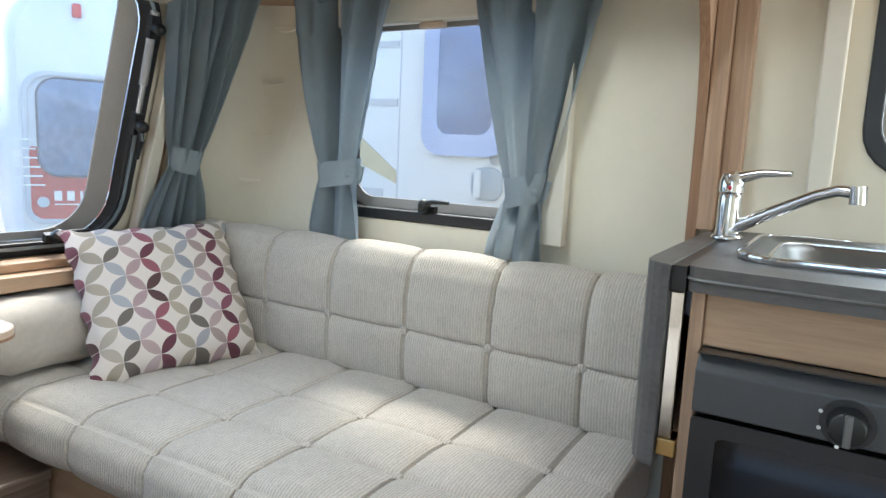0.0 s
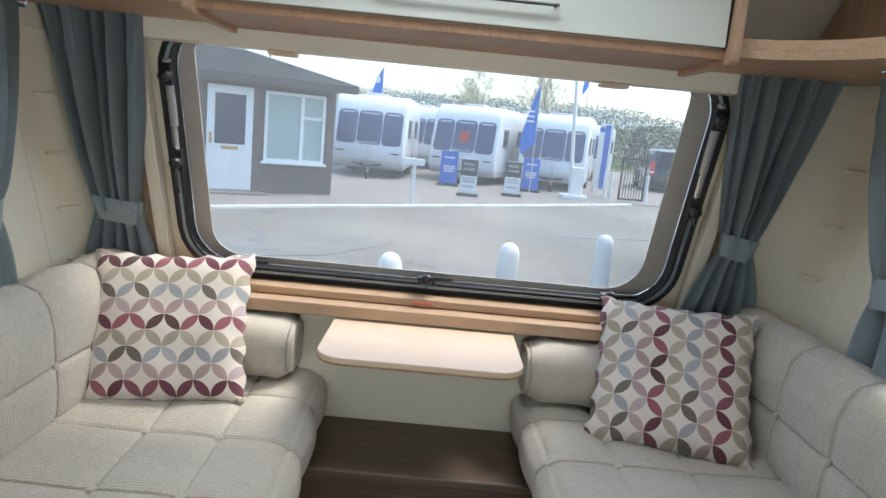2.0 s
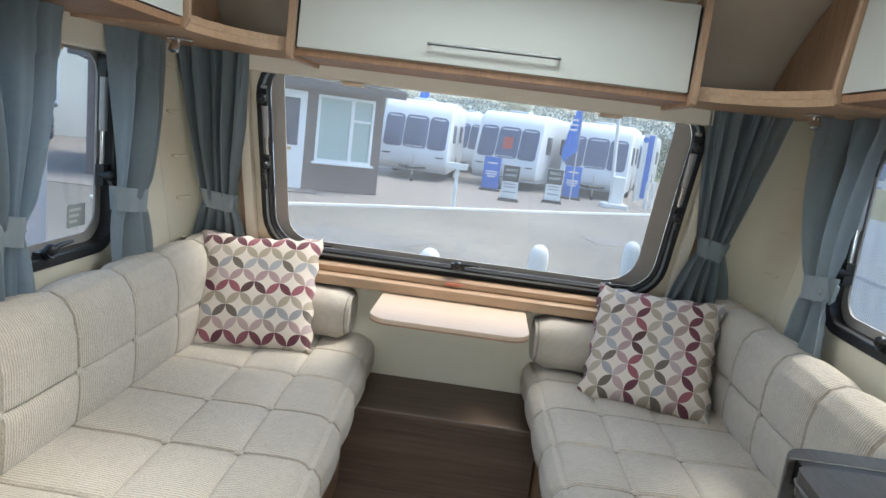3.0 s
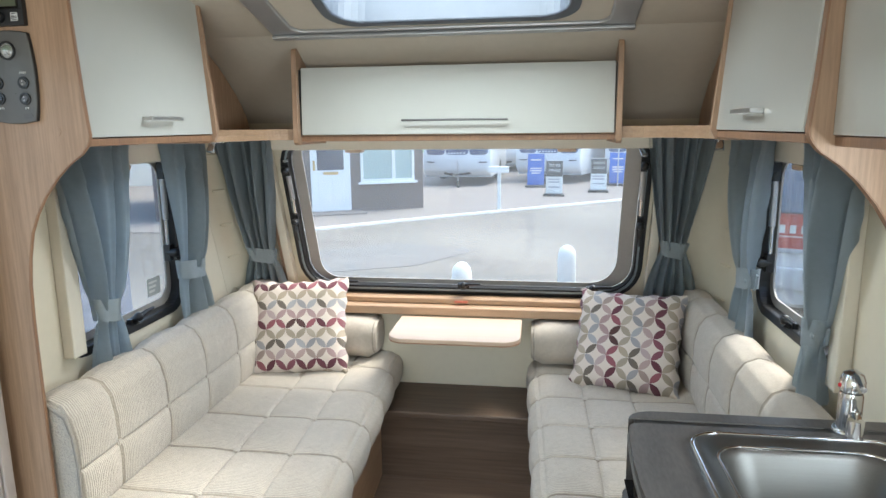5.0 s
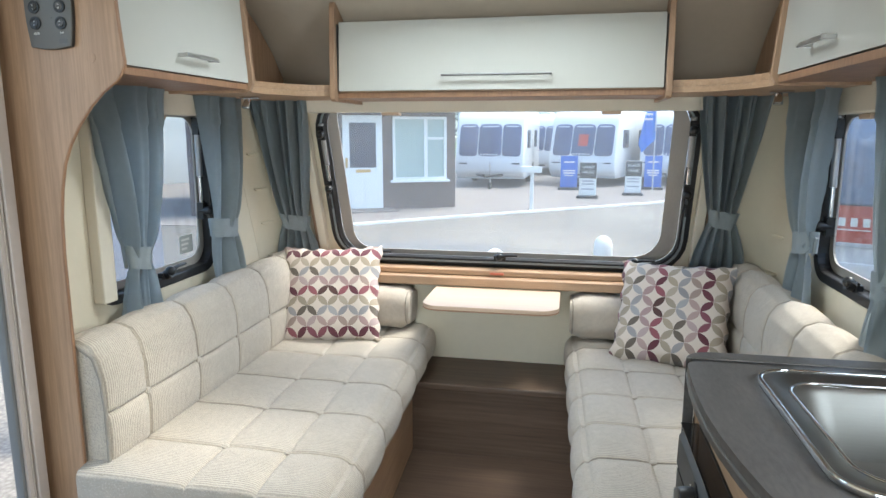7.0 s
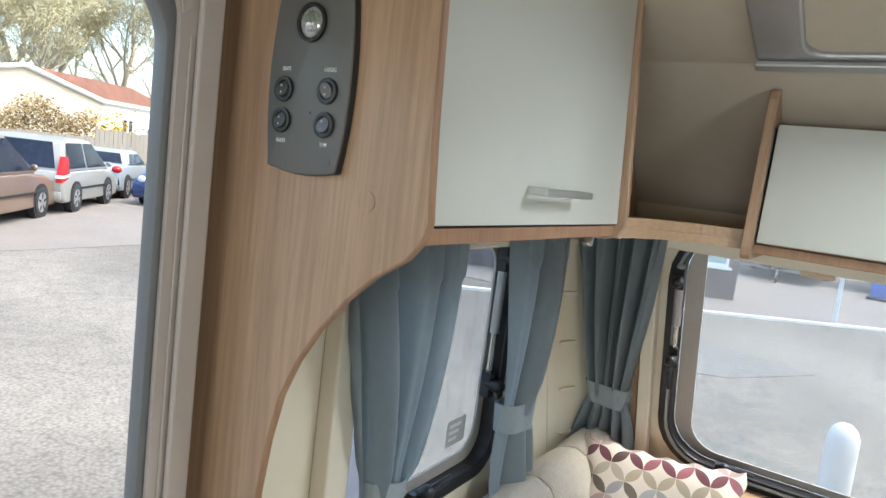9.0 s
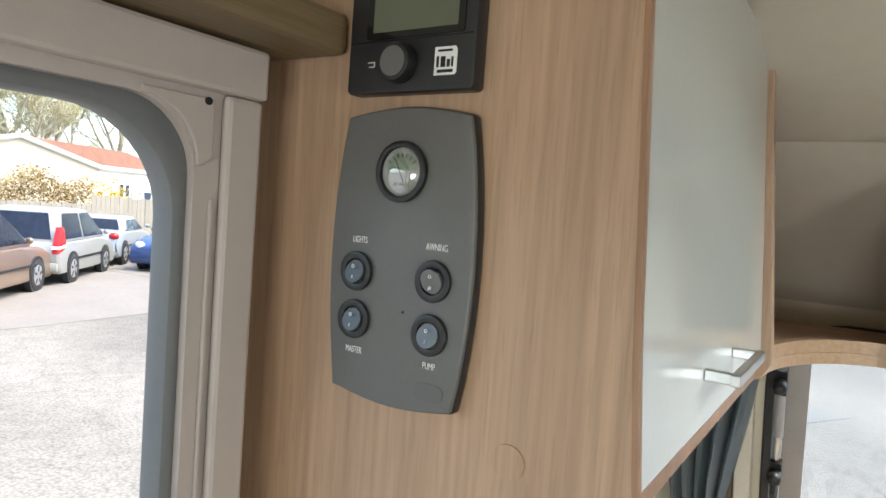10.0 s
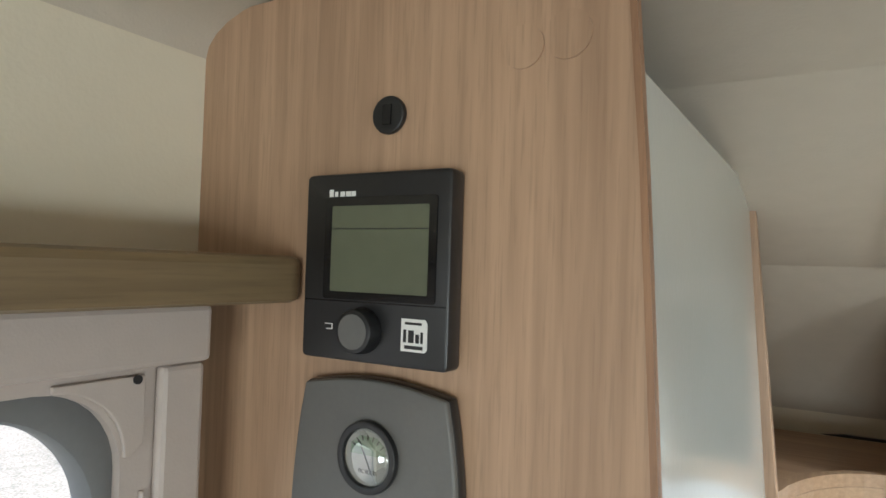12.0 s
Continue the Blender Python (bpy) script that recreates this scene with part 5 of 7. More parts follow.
part("control_strip", slab([(0.4995, 0.697), (0.4995, 0.773), (0.484, 0.773), (0.468, 0.752), (0.467, 0.697)], -2.10, -1.5235, Matrix(((1, 0, 0, 0), (0, 0, 1, 0), (0, 1, 0, 0), (0, 0, 0, 1)))), surf("oven_charcoal", (0.05, 0.052, 0.055), 0.4, var=0.08, scale=30), ov, "charcoal control strip with a glossy ledge", bevel=0.002)
part("ledge", box(0.470, 0.4995, -2.10, -1.5235, 0.7735, 0.7755), OVENGLASS, ov, "glossy black ledge above the strip")
part("dial_recess", cyl((0.4685, -1.694, 0.723), (0.4655, -1.694, 0.723), 0.029, n=32), BLACKPLASTIC, ov, "dark round knob surround", True)
kn = part("knob", cyl((0.4655, -1.694, 0.723), (0.443, -1.694, 0.723), 0.022, 0.019, 28), BLACKPLASTIC, ov, "black turning knob", True, 0.002)
part("knob_bar", box(0.436, 0.4435, -1.698, -1.690, 0.704, 0.742), PANELGREY, kn, bevel=0.002)
for a in (-75, -20, 20):
    yy, zz = -1.694 + 0.030 * math.cos(radians(a)), 0.723 + 0.030 * math.sin(radians(a))
    part("mark", cyl((0.4656, yy, zz), (0.4646, yy, zz), 0.0024, n=10), LABELWHITE, ov)
part("oven_door", box(0.472, 0.4995, -2.10, -1.5235, 0.14, 0.690), OVENGLASS, ov, "dark glass door", bevel=0.004)
part("door_frame", ring(round_rect(-2.10, -1.5235, 0.14, 0.690, 0.004, 2), round_rect(-2.06, -1.555, 0.18, 0.668, 0.01, 2), 0.4685, 0.472, YZ), BLACKPLASTIC, ov, "black door surround")


def loft(levels, n=8, cap=True):
    """Rounded rectangles joined one below the other: (u0, u1, v0, v1, r, z)."""
    bm = bmesh.new()
    rows = [[bm.verts.new((u, v, lv[5])) for u, v in round_rect(*lv[:5], n)] for lv in levels]
    for a, b in zip(rows, rows[1:]):
        for k in range(len(a)):
            bm.faces.new((a[k], a[(k + 1) % len(a)], b[(k + 1) % len(a)], b[k]))
    if cap:
        bm.faces.new(rows[-1])
    return bm


sink = thing("sink", (0.77, -1.75, 0.88), "stainless steel inset sink with rounded bowl", "sink")
sx0, sx1, sy0, sy1 = SX0, SX1, SY0, SY1
part("bowl", loft([(sx0, sx1, sy0, sy1, 0.06, 0.8832), (sx0, sx1, sy0, sy1, 0.06, 0.889), (sx0 + 0.006, sx1 - 0.006, sy0 + 0.006, sy1 - 0.006, 0.056, 0.892), (sx0 + 0.020, sx1 - 0.020, sy0 + 0.020, sy1 - 0.020, 0.05, 0.892), (sx0 + 0.028, sx1 - 0.028, sy0 + 0.028, sy1 - 0.028, 0.048, 0.886), (sx0 + 0.040, sx1 - 0.040, sy0 + 0.045, sy1 - 0.040, 0.06, 0.884), (sx0 + 0.050, sx1 - 0.050, sy0 + 0.055, sy1 - 0.050, 0.06, 0.872), (sx0 + 0.075, sx1 - 0.075, sy0 + 0.08, sy1 - 0.075, 0.055, 0.775), (sx0 + 0.105, sx1 - 0.105, sy0 + 0.11, sy1 - 0.105, 0.04, 0.757), (sx0 + 0.165, sx1 - 0.165, sy0 + 0.17, sy1 - 0.165, 0.02, 0.755)]), SATINSTEEL, sink, "pressed steel bowl", True)
part("rim", ring(round_rect(sx0 - 0.001, sx1 + 0.001, sy0 - 0.001, sy1 + 0.001, 0.061, 8), round_rect(sx0 + 0.0065, sx1 - 0.0065, sy0 + 0.0065, sy1 - 0.0065, 0.055, 8), 0.8836, 0.894, XY), CHROME, sink, "polished raised rim", True, 0.003)
part("bead", ring(round_rect(sx0 + 0.036, sx1 - 0.036, sy0 + 0.040, sy1 - 0.036, 0.056, 8), round_rect(sx0 + 0.042, sx1 - 0.042, sy0 + 0.046, sy1 - 0.042, 0.052, 8), 0.8795, 0.8868, XY), CHROME, sink, "polished lip of the bowl", True, 0.002)
part("waste", cyl((0.76, -1.74, 0.7552), (0.76, -1.74, 0.759), 0.022, n=24), CHROME, sink, "round waste", bevel=0.001)
tap = thing("mixer_tap", (0.875, -1.490, 0.883), "chrome single-lever mixer tap on the worktop", "tap")
tx, ty = 0.875, -1.490
part("base_ring", cyl((tx, ty, 0.8832), (tx, ty, 0.890), 0.028, 0.026, 28), CHROME, tap, "", True, 0.001)
part("body", tube([(tx, ty, z) for z in (0.889, 0.90, 0.955, 0.962)], [0.021, 0.0205, 0.0205, 0.019], 24), CHROME, tap, "chrome body", True)
part("cap", tube([(tx, ty, z) for z in (0.963, 0.967, 0.985, 0.998, 1.004)], [0.018, 0.0215, 0.0215, 0.017, 0.006], 24), CHROME, tap, "lever cap", True)
part("lever", tube([(tx, ty - 0.01, 0.992), (tx - 0.012, ty - 0.05, 1.003), (tx - 0.026, ty - 0.095, 1.004)], [0.011, 0.0075, 0.005], 12), CHROME, tap, "chrome lever", True)
part("spout", tube([(tx - 0.004, ty - 0.012, 0.905), (tx - 0.03, ty - 0.075, 0.94), (tx - 0.055, ty - 0.135, 0.972), (tx - 0.068, ty - 0.165, 0.982), (tx - 0.078, ty - 0.19, 0.980)], [0.012, 0.0105, 0.0095, 0.0095, 0.010], 14), CHROME, tap, "chrome swan spout", True)
part("nozzle", tube([(tx - 0.078, ty - 0.19, 0.99), (tx - 0.079, ty - 0.192, 0.962)], [0.0125, 0.0125], 16), CHROME, tap, "nozzle", True)
part("marker", ball((tx - 0.021, ty, 0.975), 0.004), RED, tap, "red hot-water dot", True)
kb = thing("blind_upright", (XR, -1.62, 1.0), "narrow cream blind guide beside the kitchen window", "trim", "blind guides", kind="structure")
part("guide", box(XR - 0.03, XR, -1.64, -1.60, 0.965, 1.5), WHITETRIM, kb, bevel=0.004)

lab = thing("window_sticker", (XL - 0.04, -0.60, 0.86), "small grey translucent label stuck on the window pane", "label")
part("film", slab(round_rect(-0.645, -0.565, 0.862, 0.925, 0.004, 2), XL - 0.0465, XL - 0.0455, YZ), surf("label_grey", (0.46, 0.48, 0.48), 0.6, var=0.1), lab)
for k in range(3):
    part("print", slab(round_rect(-0.635, -0.60 + 0.008 * k, 0.874 + 0.016 * k, 0.882 + 0.016 * k, 0.001, 1), XL - 0.0454, XL - 0.045, YZ), LABELWHITE, lab)

# ---- outside: ground ----
GZ = -0.48


def asphalt():
    m = surf("worn_asphalt", (0.185, 0.167, 0.143), 0.92, var=0.22, scale=0.5, bump=0.6, bump_scale=40)
    nt = m.node_tree
    n, l = nt.nodes, nt.links
    b = n["Principled BSDF"]
    src = b.inputs["Base Color"].links[0].from_socket
    tc = n.new("ShaderNodeTexCoord")
    vo = n.new("ShaderNodeTexVoronoi")
    vo.inputs["Scale"].default_value = 38
    l.new(tc.outputs["Object"], vo.inputs["Vector"])
    mr = n.new("ShaderNodeMapRange")
    mr.inputs["From Max"].default_value = 0.9
    mr.inputs["To Min"].default_value, mr.inputs["To Max"].default_value = 1.25, 0.65
    l.new(vo.outputs["Distance"], mr.inputs[0])
    crack, dn = n.new("ShaderNodeTexVoronoi"), n.new("ShaderNodeTexNoise")
    crack.feature = "DISTANCE_TO_EDGE"
    crack.inputs["Scale"].default_value = 1.1
    dn.inputs["Scale"].default_value = 2.0
    mixv = n.new("ShaderNodeMix")
    mixv.data_type = "VECTOR"
    mixv.inputs[0].default_value = 0.25
    l.new(tc.outputs["Object"], dn.inputs["Vector"]), l.new(tc.outputs["Object"], mixv.inputs[4]), l.new(dn.outputs["Color"], mixv.inputs[5])
    l.new(mixv.outputs[1], crack.inputs["Vector"])
    cr = n.new("ShaderNodeMapRange")
    cr.inputs["From Max"].default_value = 0.02
    cr.inputs["To Min"].default_value = 0.87
    l.new(crack.outputs["Distance"], cr.inputs[0])
    patch, pr = n.new("ShaderNodeTexNoise"), n.new("ShaderNodeMapRange")
    patch.inputs["Scale"].default_value = 0.22
    l.new(tc.outputs["Object"], patch.inputs["Vector"]), l.new(patch.outputs["Fac"], pr.inputs[0])
    pr.inputs["From Min"].default_value, pr.inputs["From Max"].default_value = 0.42, 0.58
    pr.inputs["To Min"].default_value, pr.inputs["To Max"].default_value = 0.82, 1.12
    mul = n.new("ShaderNodeMath")
    mul.operation = "MULTIPLY"
    l.new(mr.outputs[0], mul.inputs[0]), l.new(cr.outputs[0], mul.inputs[1])
    mul2 = n.new("ShaderNodeMath")
    mul2.operation = "MULTIPLY"
    l.new(mul.outputs[0], mul2.inputs[0]), l.new(pr.outputs[0], mul2.inputs[1])
    sc = n.new("ShaderNodeVectorMath")
    sc.operation = "SCALE"
    l.new(src, sc.inputs[0]), l.new(mul2.outputs[0], sc.inputs["Scale"])
    l.new(sc.outputs[0], b.inputs["Base Color"])
    return m


ASPHALT = asphalt()
bm = bmesh.new()
bmesh.ops.create_grid(bm, x_segments=60, y_segments=60, size=700)
for v in bm.verts:
    v.co.z = GZ
single("ground", bm, ASPHALT, "worn pale-grey asphalt yard reaching to the horizon", kind="structure")
PAINT = surf("road_paint", (0.72, 0.72, 0.69), 0.7, var=0.12, scale=3)
DARKPATCH = surf("asphalt_patch", (0.145, 0.138, 0.13), 0.9, var=0.2, scale=3, bump=0.5, bump_scale=60)
SIDETARMAC = surf("smooth_tarmac", (0.19, 0.168, 0.152), 0.9, var=0.12, scale=1.2, bump=0.3, bump_scale=60)
# service road past the parked cars
single("service_road", slab([(-10.7, -40), (-10.6, 3.0), (-10.9, 6.5), (-11.5, 9.5), (-12.6, 14.0), (-22.0, 22.0), (-22.2, -40)], GZ + 0.003, GZ + 0.007, XY), SIDETARMAC, "smooth grey tarmac road beside the parked cars", kind="structure")
# forecourt beyond the white kerb
single("forecourt", slab([(-4.4, 8.75), (-2.4, 10.55), (-0.55, 12.1), (2.0, 14.2), (5.7, 17.45), (40, 30), (40, 60), (-30, 60), (-30, 6.0)], GZ + 0.004, GZ + 0.012, XY), SIDETARMAC, "brownish tarmac forecourt behind the kerb", kind="structure")
kerb_pts = [Vector((-6.0, 7.35, 0)), Vector((-4.4, 8.65, 0)), Vector((-2.4, 10.45, 0)), Vector((-0.55, 12.0, 0)), Vector((2.0, 14.1, 0)), Vector((5.6, 17.3, 0))]
bm = bmesh.new()
for a, b in zip(kerb_pts, kerb_pts[1:]):
    d = (b - a)
    box(0, d.length, -0.05, 0.05, 0.0, 0.045, bm, Matrix.Translation((a.x, a.y, GZ)) @ pose(0, 0, 0, 0, 0, math.degrees(math.atan2(d.y, d.x))))
single("kerb", bm, PAINT, "low white-painted kerb along the forecourt", kind="structure")
single("yard_line", box(0, 9, -0.05, 0.05, 0.002, 0.007, None, Matrix.Translation((1.9, 5.15, GZ)) @ pose(0, 0, 0, 0, 0, 44)), PAINT, "white painted line on the yard", kind="structure")
for pts in ([(-3.2, 5.2), (-1.4, 6.1), (-0.6, 7.4), (-2.0, 7.9), (-3.5, 6.8)], [(-9.5, 4.2), (-8.2, 4.5), (-8.6, 5.4), (-9.9, 5.1)], [(2.2, 9.5), (4.0, 10.2), (3.7, 10.9), (2.0, 10.3)]):
    single("asphalt_repair", slab(pts, GZ + 0.002, GZ + 0.006, XY), DARKPATCH, "dark asphalt repair patch in the yard", kind="structure")
SHELLWHITE = surf("white_shell", (0.64, 0.66, 0.68), 0.3, var=0.03, scale=1.5, coat=0.3)
SHELLSIDE = surf("off_white_shell", (0.66, 0.68, 0.69), 0.35, var=0.04, scale=1.5, coat=0.2)
SHELLGREY = surf("pale_grey_shell", (0.46, 0.49, 0.52), 0.35, var=0.04, scale=1.5)
DARKGLASS = surf("tinted_acrylic", (0.035, 0.045, 0.075), 0.12, var=0.25, scale=1.2)
NOSEGLASS = surf("smoky_blue_acrylic", (0.075, 0.095, 0.17), 0.12, var=0.25, scale=1.2)
BLUEGLASS = surf("blue_tinted_acrylic", (0.10, 0.15, 0.30), 0.15, var=0.2, scale=1.0)
TYRE = surf("tyre_rubber", (0.02, 0.02, 0.021), 0.85, var=0.2, scale=20)
ALLOY = surf("alloy", (0.5, 0.5, 0.5), 0.35, 0.8, var=0.1, scale=20)
REDPANEL = surf("red_vinyl", (0.42, 0.045, 0.03), 0.45, var=0.08, scale=3)
STEELDARK = surf("dark_steel", (0.03, 0.03, 0.032), 0.5, 0.5, var=0.2, scale=10)
LAMPRED = surf("red_lamp", (0.5, 0.015, 0.015), 0.2, var=0.1, scale=20)
LAMPCLEAR = surf("clear_lamp", (0.6, 0.62, 0.65), 0.12, var=0.1, scale=20)
BLUEVINYL = surf("blue_vinyl", (0.035, 0.14, 0.52), 0.5, var=0.12, scale=2)


def wheel(parent, c, r, w, axis):
    """axis: the axle's direction."""
    c, a = Vector(c), Vector(axis).normalized()
    t = part("wheel", cyl(c - a * w / 2, c + a * w / 2, r, n=28), TYRE, parent, "black tyre", True, 0.02)
    part("rim", cyl(c - a * (w / 2 + 0.004), c + a * (w / 2 + 0.004), r * 0.64, n=24), ALLOY, t, "alloy rim", True, 0.008)
    for k in range(5):
        q = Matrix.Translation(c) @ a.to_track_quat("Z", "Y").to_matrix().to_4x4() @ pose(0, 0, 0, 0, 0, k * 72)
        for s in (-1, 1):
            bm = bmesh.new()
            box(-0.022, 0.022, r * 0.25, r * 0.58, s * (w / 2 + 0.006) - 0.003, s * (w / 2 + 0.006) + 0.003, bm, q)
            part("spoke_gap", bm, STEELDARK, t)


def touring_caravan(at, turn, panes, length=5.6, band=None):
    """Nose towards local -y, standing on local z 0."""
    m = pose(*at, 0, 0, turn)
    c = thing("touring_caravan", at, "white touring caravan with dark front windows parked on the forecourt", "caravan", "parked caravans")
    w = 1.12
    side = [(0.16, 0.36), (0.02, 0.52), (0.0, 0.82), (0.05, 0.98), (0.42, 2.12), (0.62, 2.38), (0.95, 2.52), (length - 0.5, 2.52), (length - 0.1, 2.36), (length, 2.0), (length, 0.5), (length - 0.2, 0.36)]
    part("body", slab(side, -w, w, m @ YZ), SHELLWHITE, c, "white shell", True, 0.07, 3)
    part("skirt", slab([(0.25, 0.28), (0.25, 0.38), (length - 0.25, 0.38), (length - 0.25, 0.28)], -w + 0.02, w - 0.02, m @ YZ), SHELLGREY, c, "grey skirt", bevel=0.02)
    # front windows on the leaning nose
    sl = math.atan2(0.37, 1.14)
    nm = m @ Matrix.Translation((0, 0.05, 0.98)) @ pose(0, 0, 0, 90 - math.degrees(sl))
    edges = [(-1.0, -0.40), (-0.37, 0.37), (0.40, 1.0)] if panes == 3 else [(-0.98, 0.98)]
    for a, b in edges:
        wn = part("front_window", slab(round_rect(a, b, 0.03, 1.10, [0.12, 0.12, 0.16, 0.16], 5), -0.005, 0.022, nm), NOSEGLASS, c, "dark tinted front window", True, 0.008)
        part("blind_strip", slab(round_rect(a + 0.10, b - 0.10, 0.99, 1.04, 0.01, 2), 0.0225, 0.025, nm), SHELLGREY, wn)
    if band is not None:
        part("poster", slab(round_rect(-0.16, 0.16, 0.35, 0.75, 0.01, 2), 0.0235, 0.027, nm), band, c, "small red poster in the window")
    bm = bmesh.new()
    for k in range(6):
        slab(round_rect(-0.30 + k * 0.1, -0.24 + k * 0.1, 0.06, 0.10, 0.004, 2), 0.0225, 0.026, nm, bm)
    part("maker_mark", bm, SHELLWHITE, c, "row of small pale bars")
    for s in (-1, 1):
        part("front_lamp", slab(round_rect(s * 0.85 - 0.13, s * 0.85 + 0.13, 0.76, 0.80, 0.018, 3), -0.012, 0.1, m @ XZ), STEELDARK, c, "slim dark lamp")
    part("roof_vent", box(-0.35, 0.35, 1.1, 1.8, 2.515, 2.60, None, m), SHELLWHITE, c, "roof light hump", True, 0.04)
    part("rail", tube([m @ Vector((s, 1.0, 2.5)) for s in (-1.09, 1.09)], 0.012), SHELLGREY, c)
    for s in (-1, 1):
        for y0, y1, z0, z1 in ((1.0, 1.75, 1.25, 1.85), (3.4, 4.3, 1.25, 1.85)):
            part("side_window", slab(round_rect(y0, y1, z0, z1, 0.08, 5), s * (w - 0.005), s * (w + 0.025), m @ YZ), DARKGLASS, c, "dark side window", True, 0.008)
        part("door_outline", ring(round_rect(2.2, 2.8, 0.55, 2.25, 0.08, 5), round_rect(2.215, 2.785, 0.565, 2.235, 0.07, 5), s * w, s * (w + 0.006), m @ YZ), SHELLGREY, c)
        wheel(c, m @ Vector((s * (w - 0.12), length * 0.54, 0.32)), 0.32, 0.2, m.to_3x3() @ Vector((1, 0, 0)))
        part("wheel_arch", slab([(length * 0.54 + 0.42 * math.cos(radians(a)), 0.34 + 0.40 * math.sin(radians(a))) for a in range(0, 181, 15)], s * (w - 0.02), s * (w + 0.004), m @ YZ), STEELDARK, c, "dark wheel arch")
    bm = tube([m @ Vector((-0.5, 0.3, 0.42)), m @ Vector((0, -0.75, 0.42))], 0.035)
    tube([m @ Vector((0.5, 0.3, 0.42)), m @ Vector((0, -0.75, 0.42))], 0.035, bm=bm)
    tube([m @ Vector((0, -0.70, 0.40)), m @ Vector((0, -0.98, 0.47))], 0.04, bm=bm)
    part("hitch", bm, STEELDARK, c, "dark steel towing frame", True)
    part("jockey_leg", tube([m @ Vector((0.12, -0.5, 0.85)), m @ Vector((0.12, -0.5, 0.12))], 0.024), ALLOY, c, "jockey wheel leg", True)
    part("jockey_wheel", cyl(m @ Vector((0.08, -0.5, 0.11)), m @ Vector((0.16, -0.5, 0.11)), 0.11, n=20), TYRE, c, "small jockey wheel", True, 0.01)
    return c


touring_caravan((-2.35, 18.3, GZ), -2, 3)
touring_caravan((-1.3, 25.0, GZ), -14, 3)
touring_caravan((0.55, 19.4, GZ), -17, 3, band=REDPANEL)
touring_caravan((3.55, 19.9, GZ), -15, 3)
touring_caravan((6.1, 28.0, GZ), -18, 3)

# the caravan standing alongside: its side with entrance door close to the window
na = thing("neighbour_caravan", (3.3, -1.5, GZ), "white caravan parked close alongside, entrance door shut", "caravan")
NX = 2.2
part("body", slab([(-5.2, -0.1), (-5.35, 0.4), (-5.2, 1.9), (-4.8, 2.05), (0.9, 2.05), (1.35, 1.75), (1.62, 0.7), (1.6, 0.1), (1.4, -0.12)], NX, NX + 2.25, YZ), SHELLSIDE, na, "white side panels", True, 0.05, 3)
# joint shade drawn as grey strips on the side panel
for a, b, c0, c1 in ((0.165, 0.18, -0.1, 1.85), (-0.50, -0.485, -0.1, 1.85)):
    part("door_joint", box(NX - 0.004, NX + 0.004, a, b, c0, c1), SHELLGREY, na, "grey strip drawn as the shaded door joint")
part("door_leaf", slab(round_rect(-0.483, 0.163, -0.1, 1.80, 0.06, 5), NX - 0.02, NX + 0.001, YZ), SHELLSIDE, na, "white entrance door", bevel=0.008)
wn = part("door_window", slab(round_rect(-0.395, -0.005, 1.03, 1.66, 0.09, 6), NX - 0.045, NX - 0.0205, YZ), BLUEGLASS, na, "blue-tinted door window", True, 0.01)
part("window_surround", ring(round_rect(-0.42, 0.02, 1.005, 1.685, 0.10, 6), round_rect(-0.34, -0.06, 1.10, 1.60, 0.06, 6), NX - 0.047, NX - 0.0455, YZ), surf("pale_blue_border", (0.33, 0.40, 0.62), 0.3, var=0.08, scale=3), wn, "paler blue border")
hd = part("door_handle", slab(round_rect(-0.40, -0.245, 0.815, 0.96, 0.05, 5), NX - 0.034, NX - 0.0205, YZ), surf("handle_cup", (0.34, 0.38, 0.42), 0.4), na, "recessed grey door handle", True, 0.006)
part("handle_lever", slab(round_rect(-0.30, -0.265, 0.825, 0.95, 0.012, 3), NX - 0.045, NX - 0.0345, YZ), SHELLWHITE, hd, "pale lever", bevel=0.003)
part("lock", cyl((NX - 0.03, -0.36, 1.0), (NX - 0.0205, -0.36, 1.0), 0.03), surf("lock_grey", (0.3, 0.31, 0.32), 0.4), na, "round lock", True, 0.003)
part("awning_light", slab(round_rect(-0.375, -0.335, 1.0, 1.04, 0.015, 3), NX - 0.026, NX - 0.0205, YZ), SHELLGREY, na)
part("stripe", slab([(0.184, 0.92), (0.55, 1.18), (1.5, 1.22), (1.5, 1.05), (0.6, 1.02), (0.184, 0.86)], NX - 0.005, NX + 0.001, YZ), surf("gold_vinyl", (0.50, 0.44, 0.27), 0.45), na, "gold sweeping stripe")
for a, b in ((0.19, 1.5), (-2.2, -0.51)):
    part("trim_line", box(NX - 0.004, NX + 0.002, a, b, 1.225, 1.262), SHELLGREY, na, "grey trim line")
    part("trim_line", box(NX - 0.004, NX + 0.002, a, b, 1.50, 1.53), SHELLGREY, na, "grey trim line")
    part("lower_rail", box(NX - 0.006, NX + 0.002, a, b, 0.70, 0.72), SHELLGREY, na)
part("service_flap", slab(round_rect(0.26, 0.40, 0.79, 0.83, 0.008, 3), NX - 0.006, NX + 0.001, YZ), SHELLGREY, na, "small service flap")
part("rear_window", slab(round_rect(-2.6, -1.5, 1.0, 1.6, 0.09, 6), NX - 0.03, NX + 0.001, YZ), BLUEGLASS, na, "blue-tinted window", True, 0.01)
wheel(na, (NX + 0.16, -2.3, GZ + 0.32), 0.32, 0.2, (1, 0, 0))
part("underframe", box(NX + 0.2, NX + 2.0, -5.0, 1.2, GZ + 0.18, -0.1), STEELDARK, na, "dark underframe")

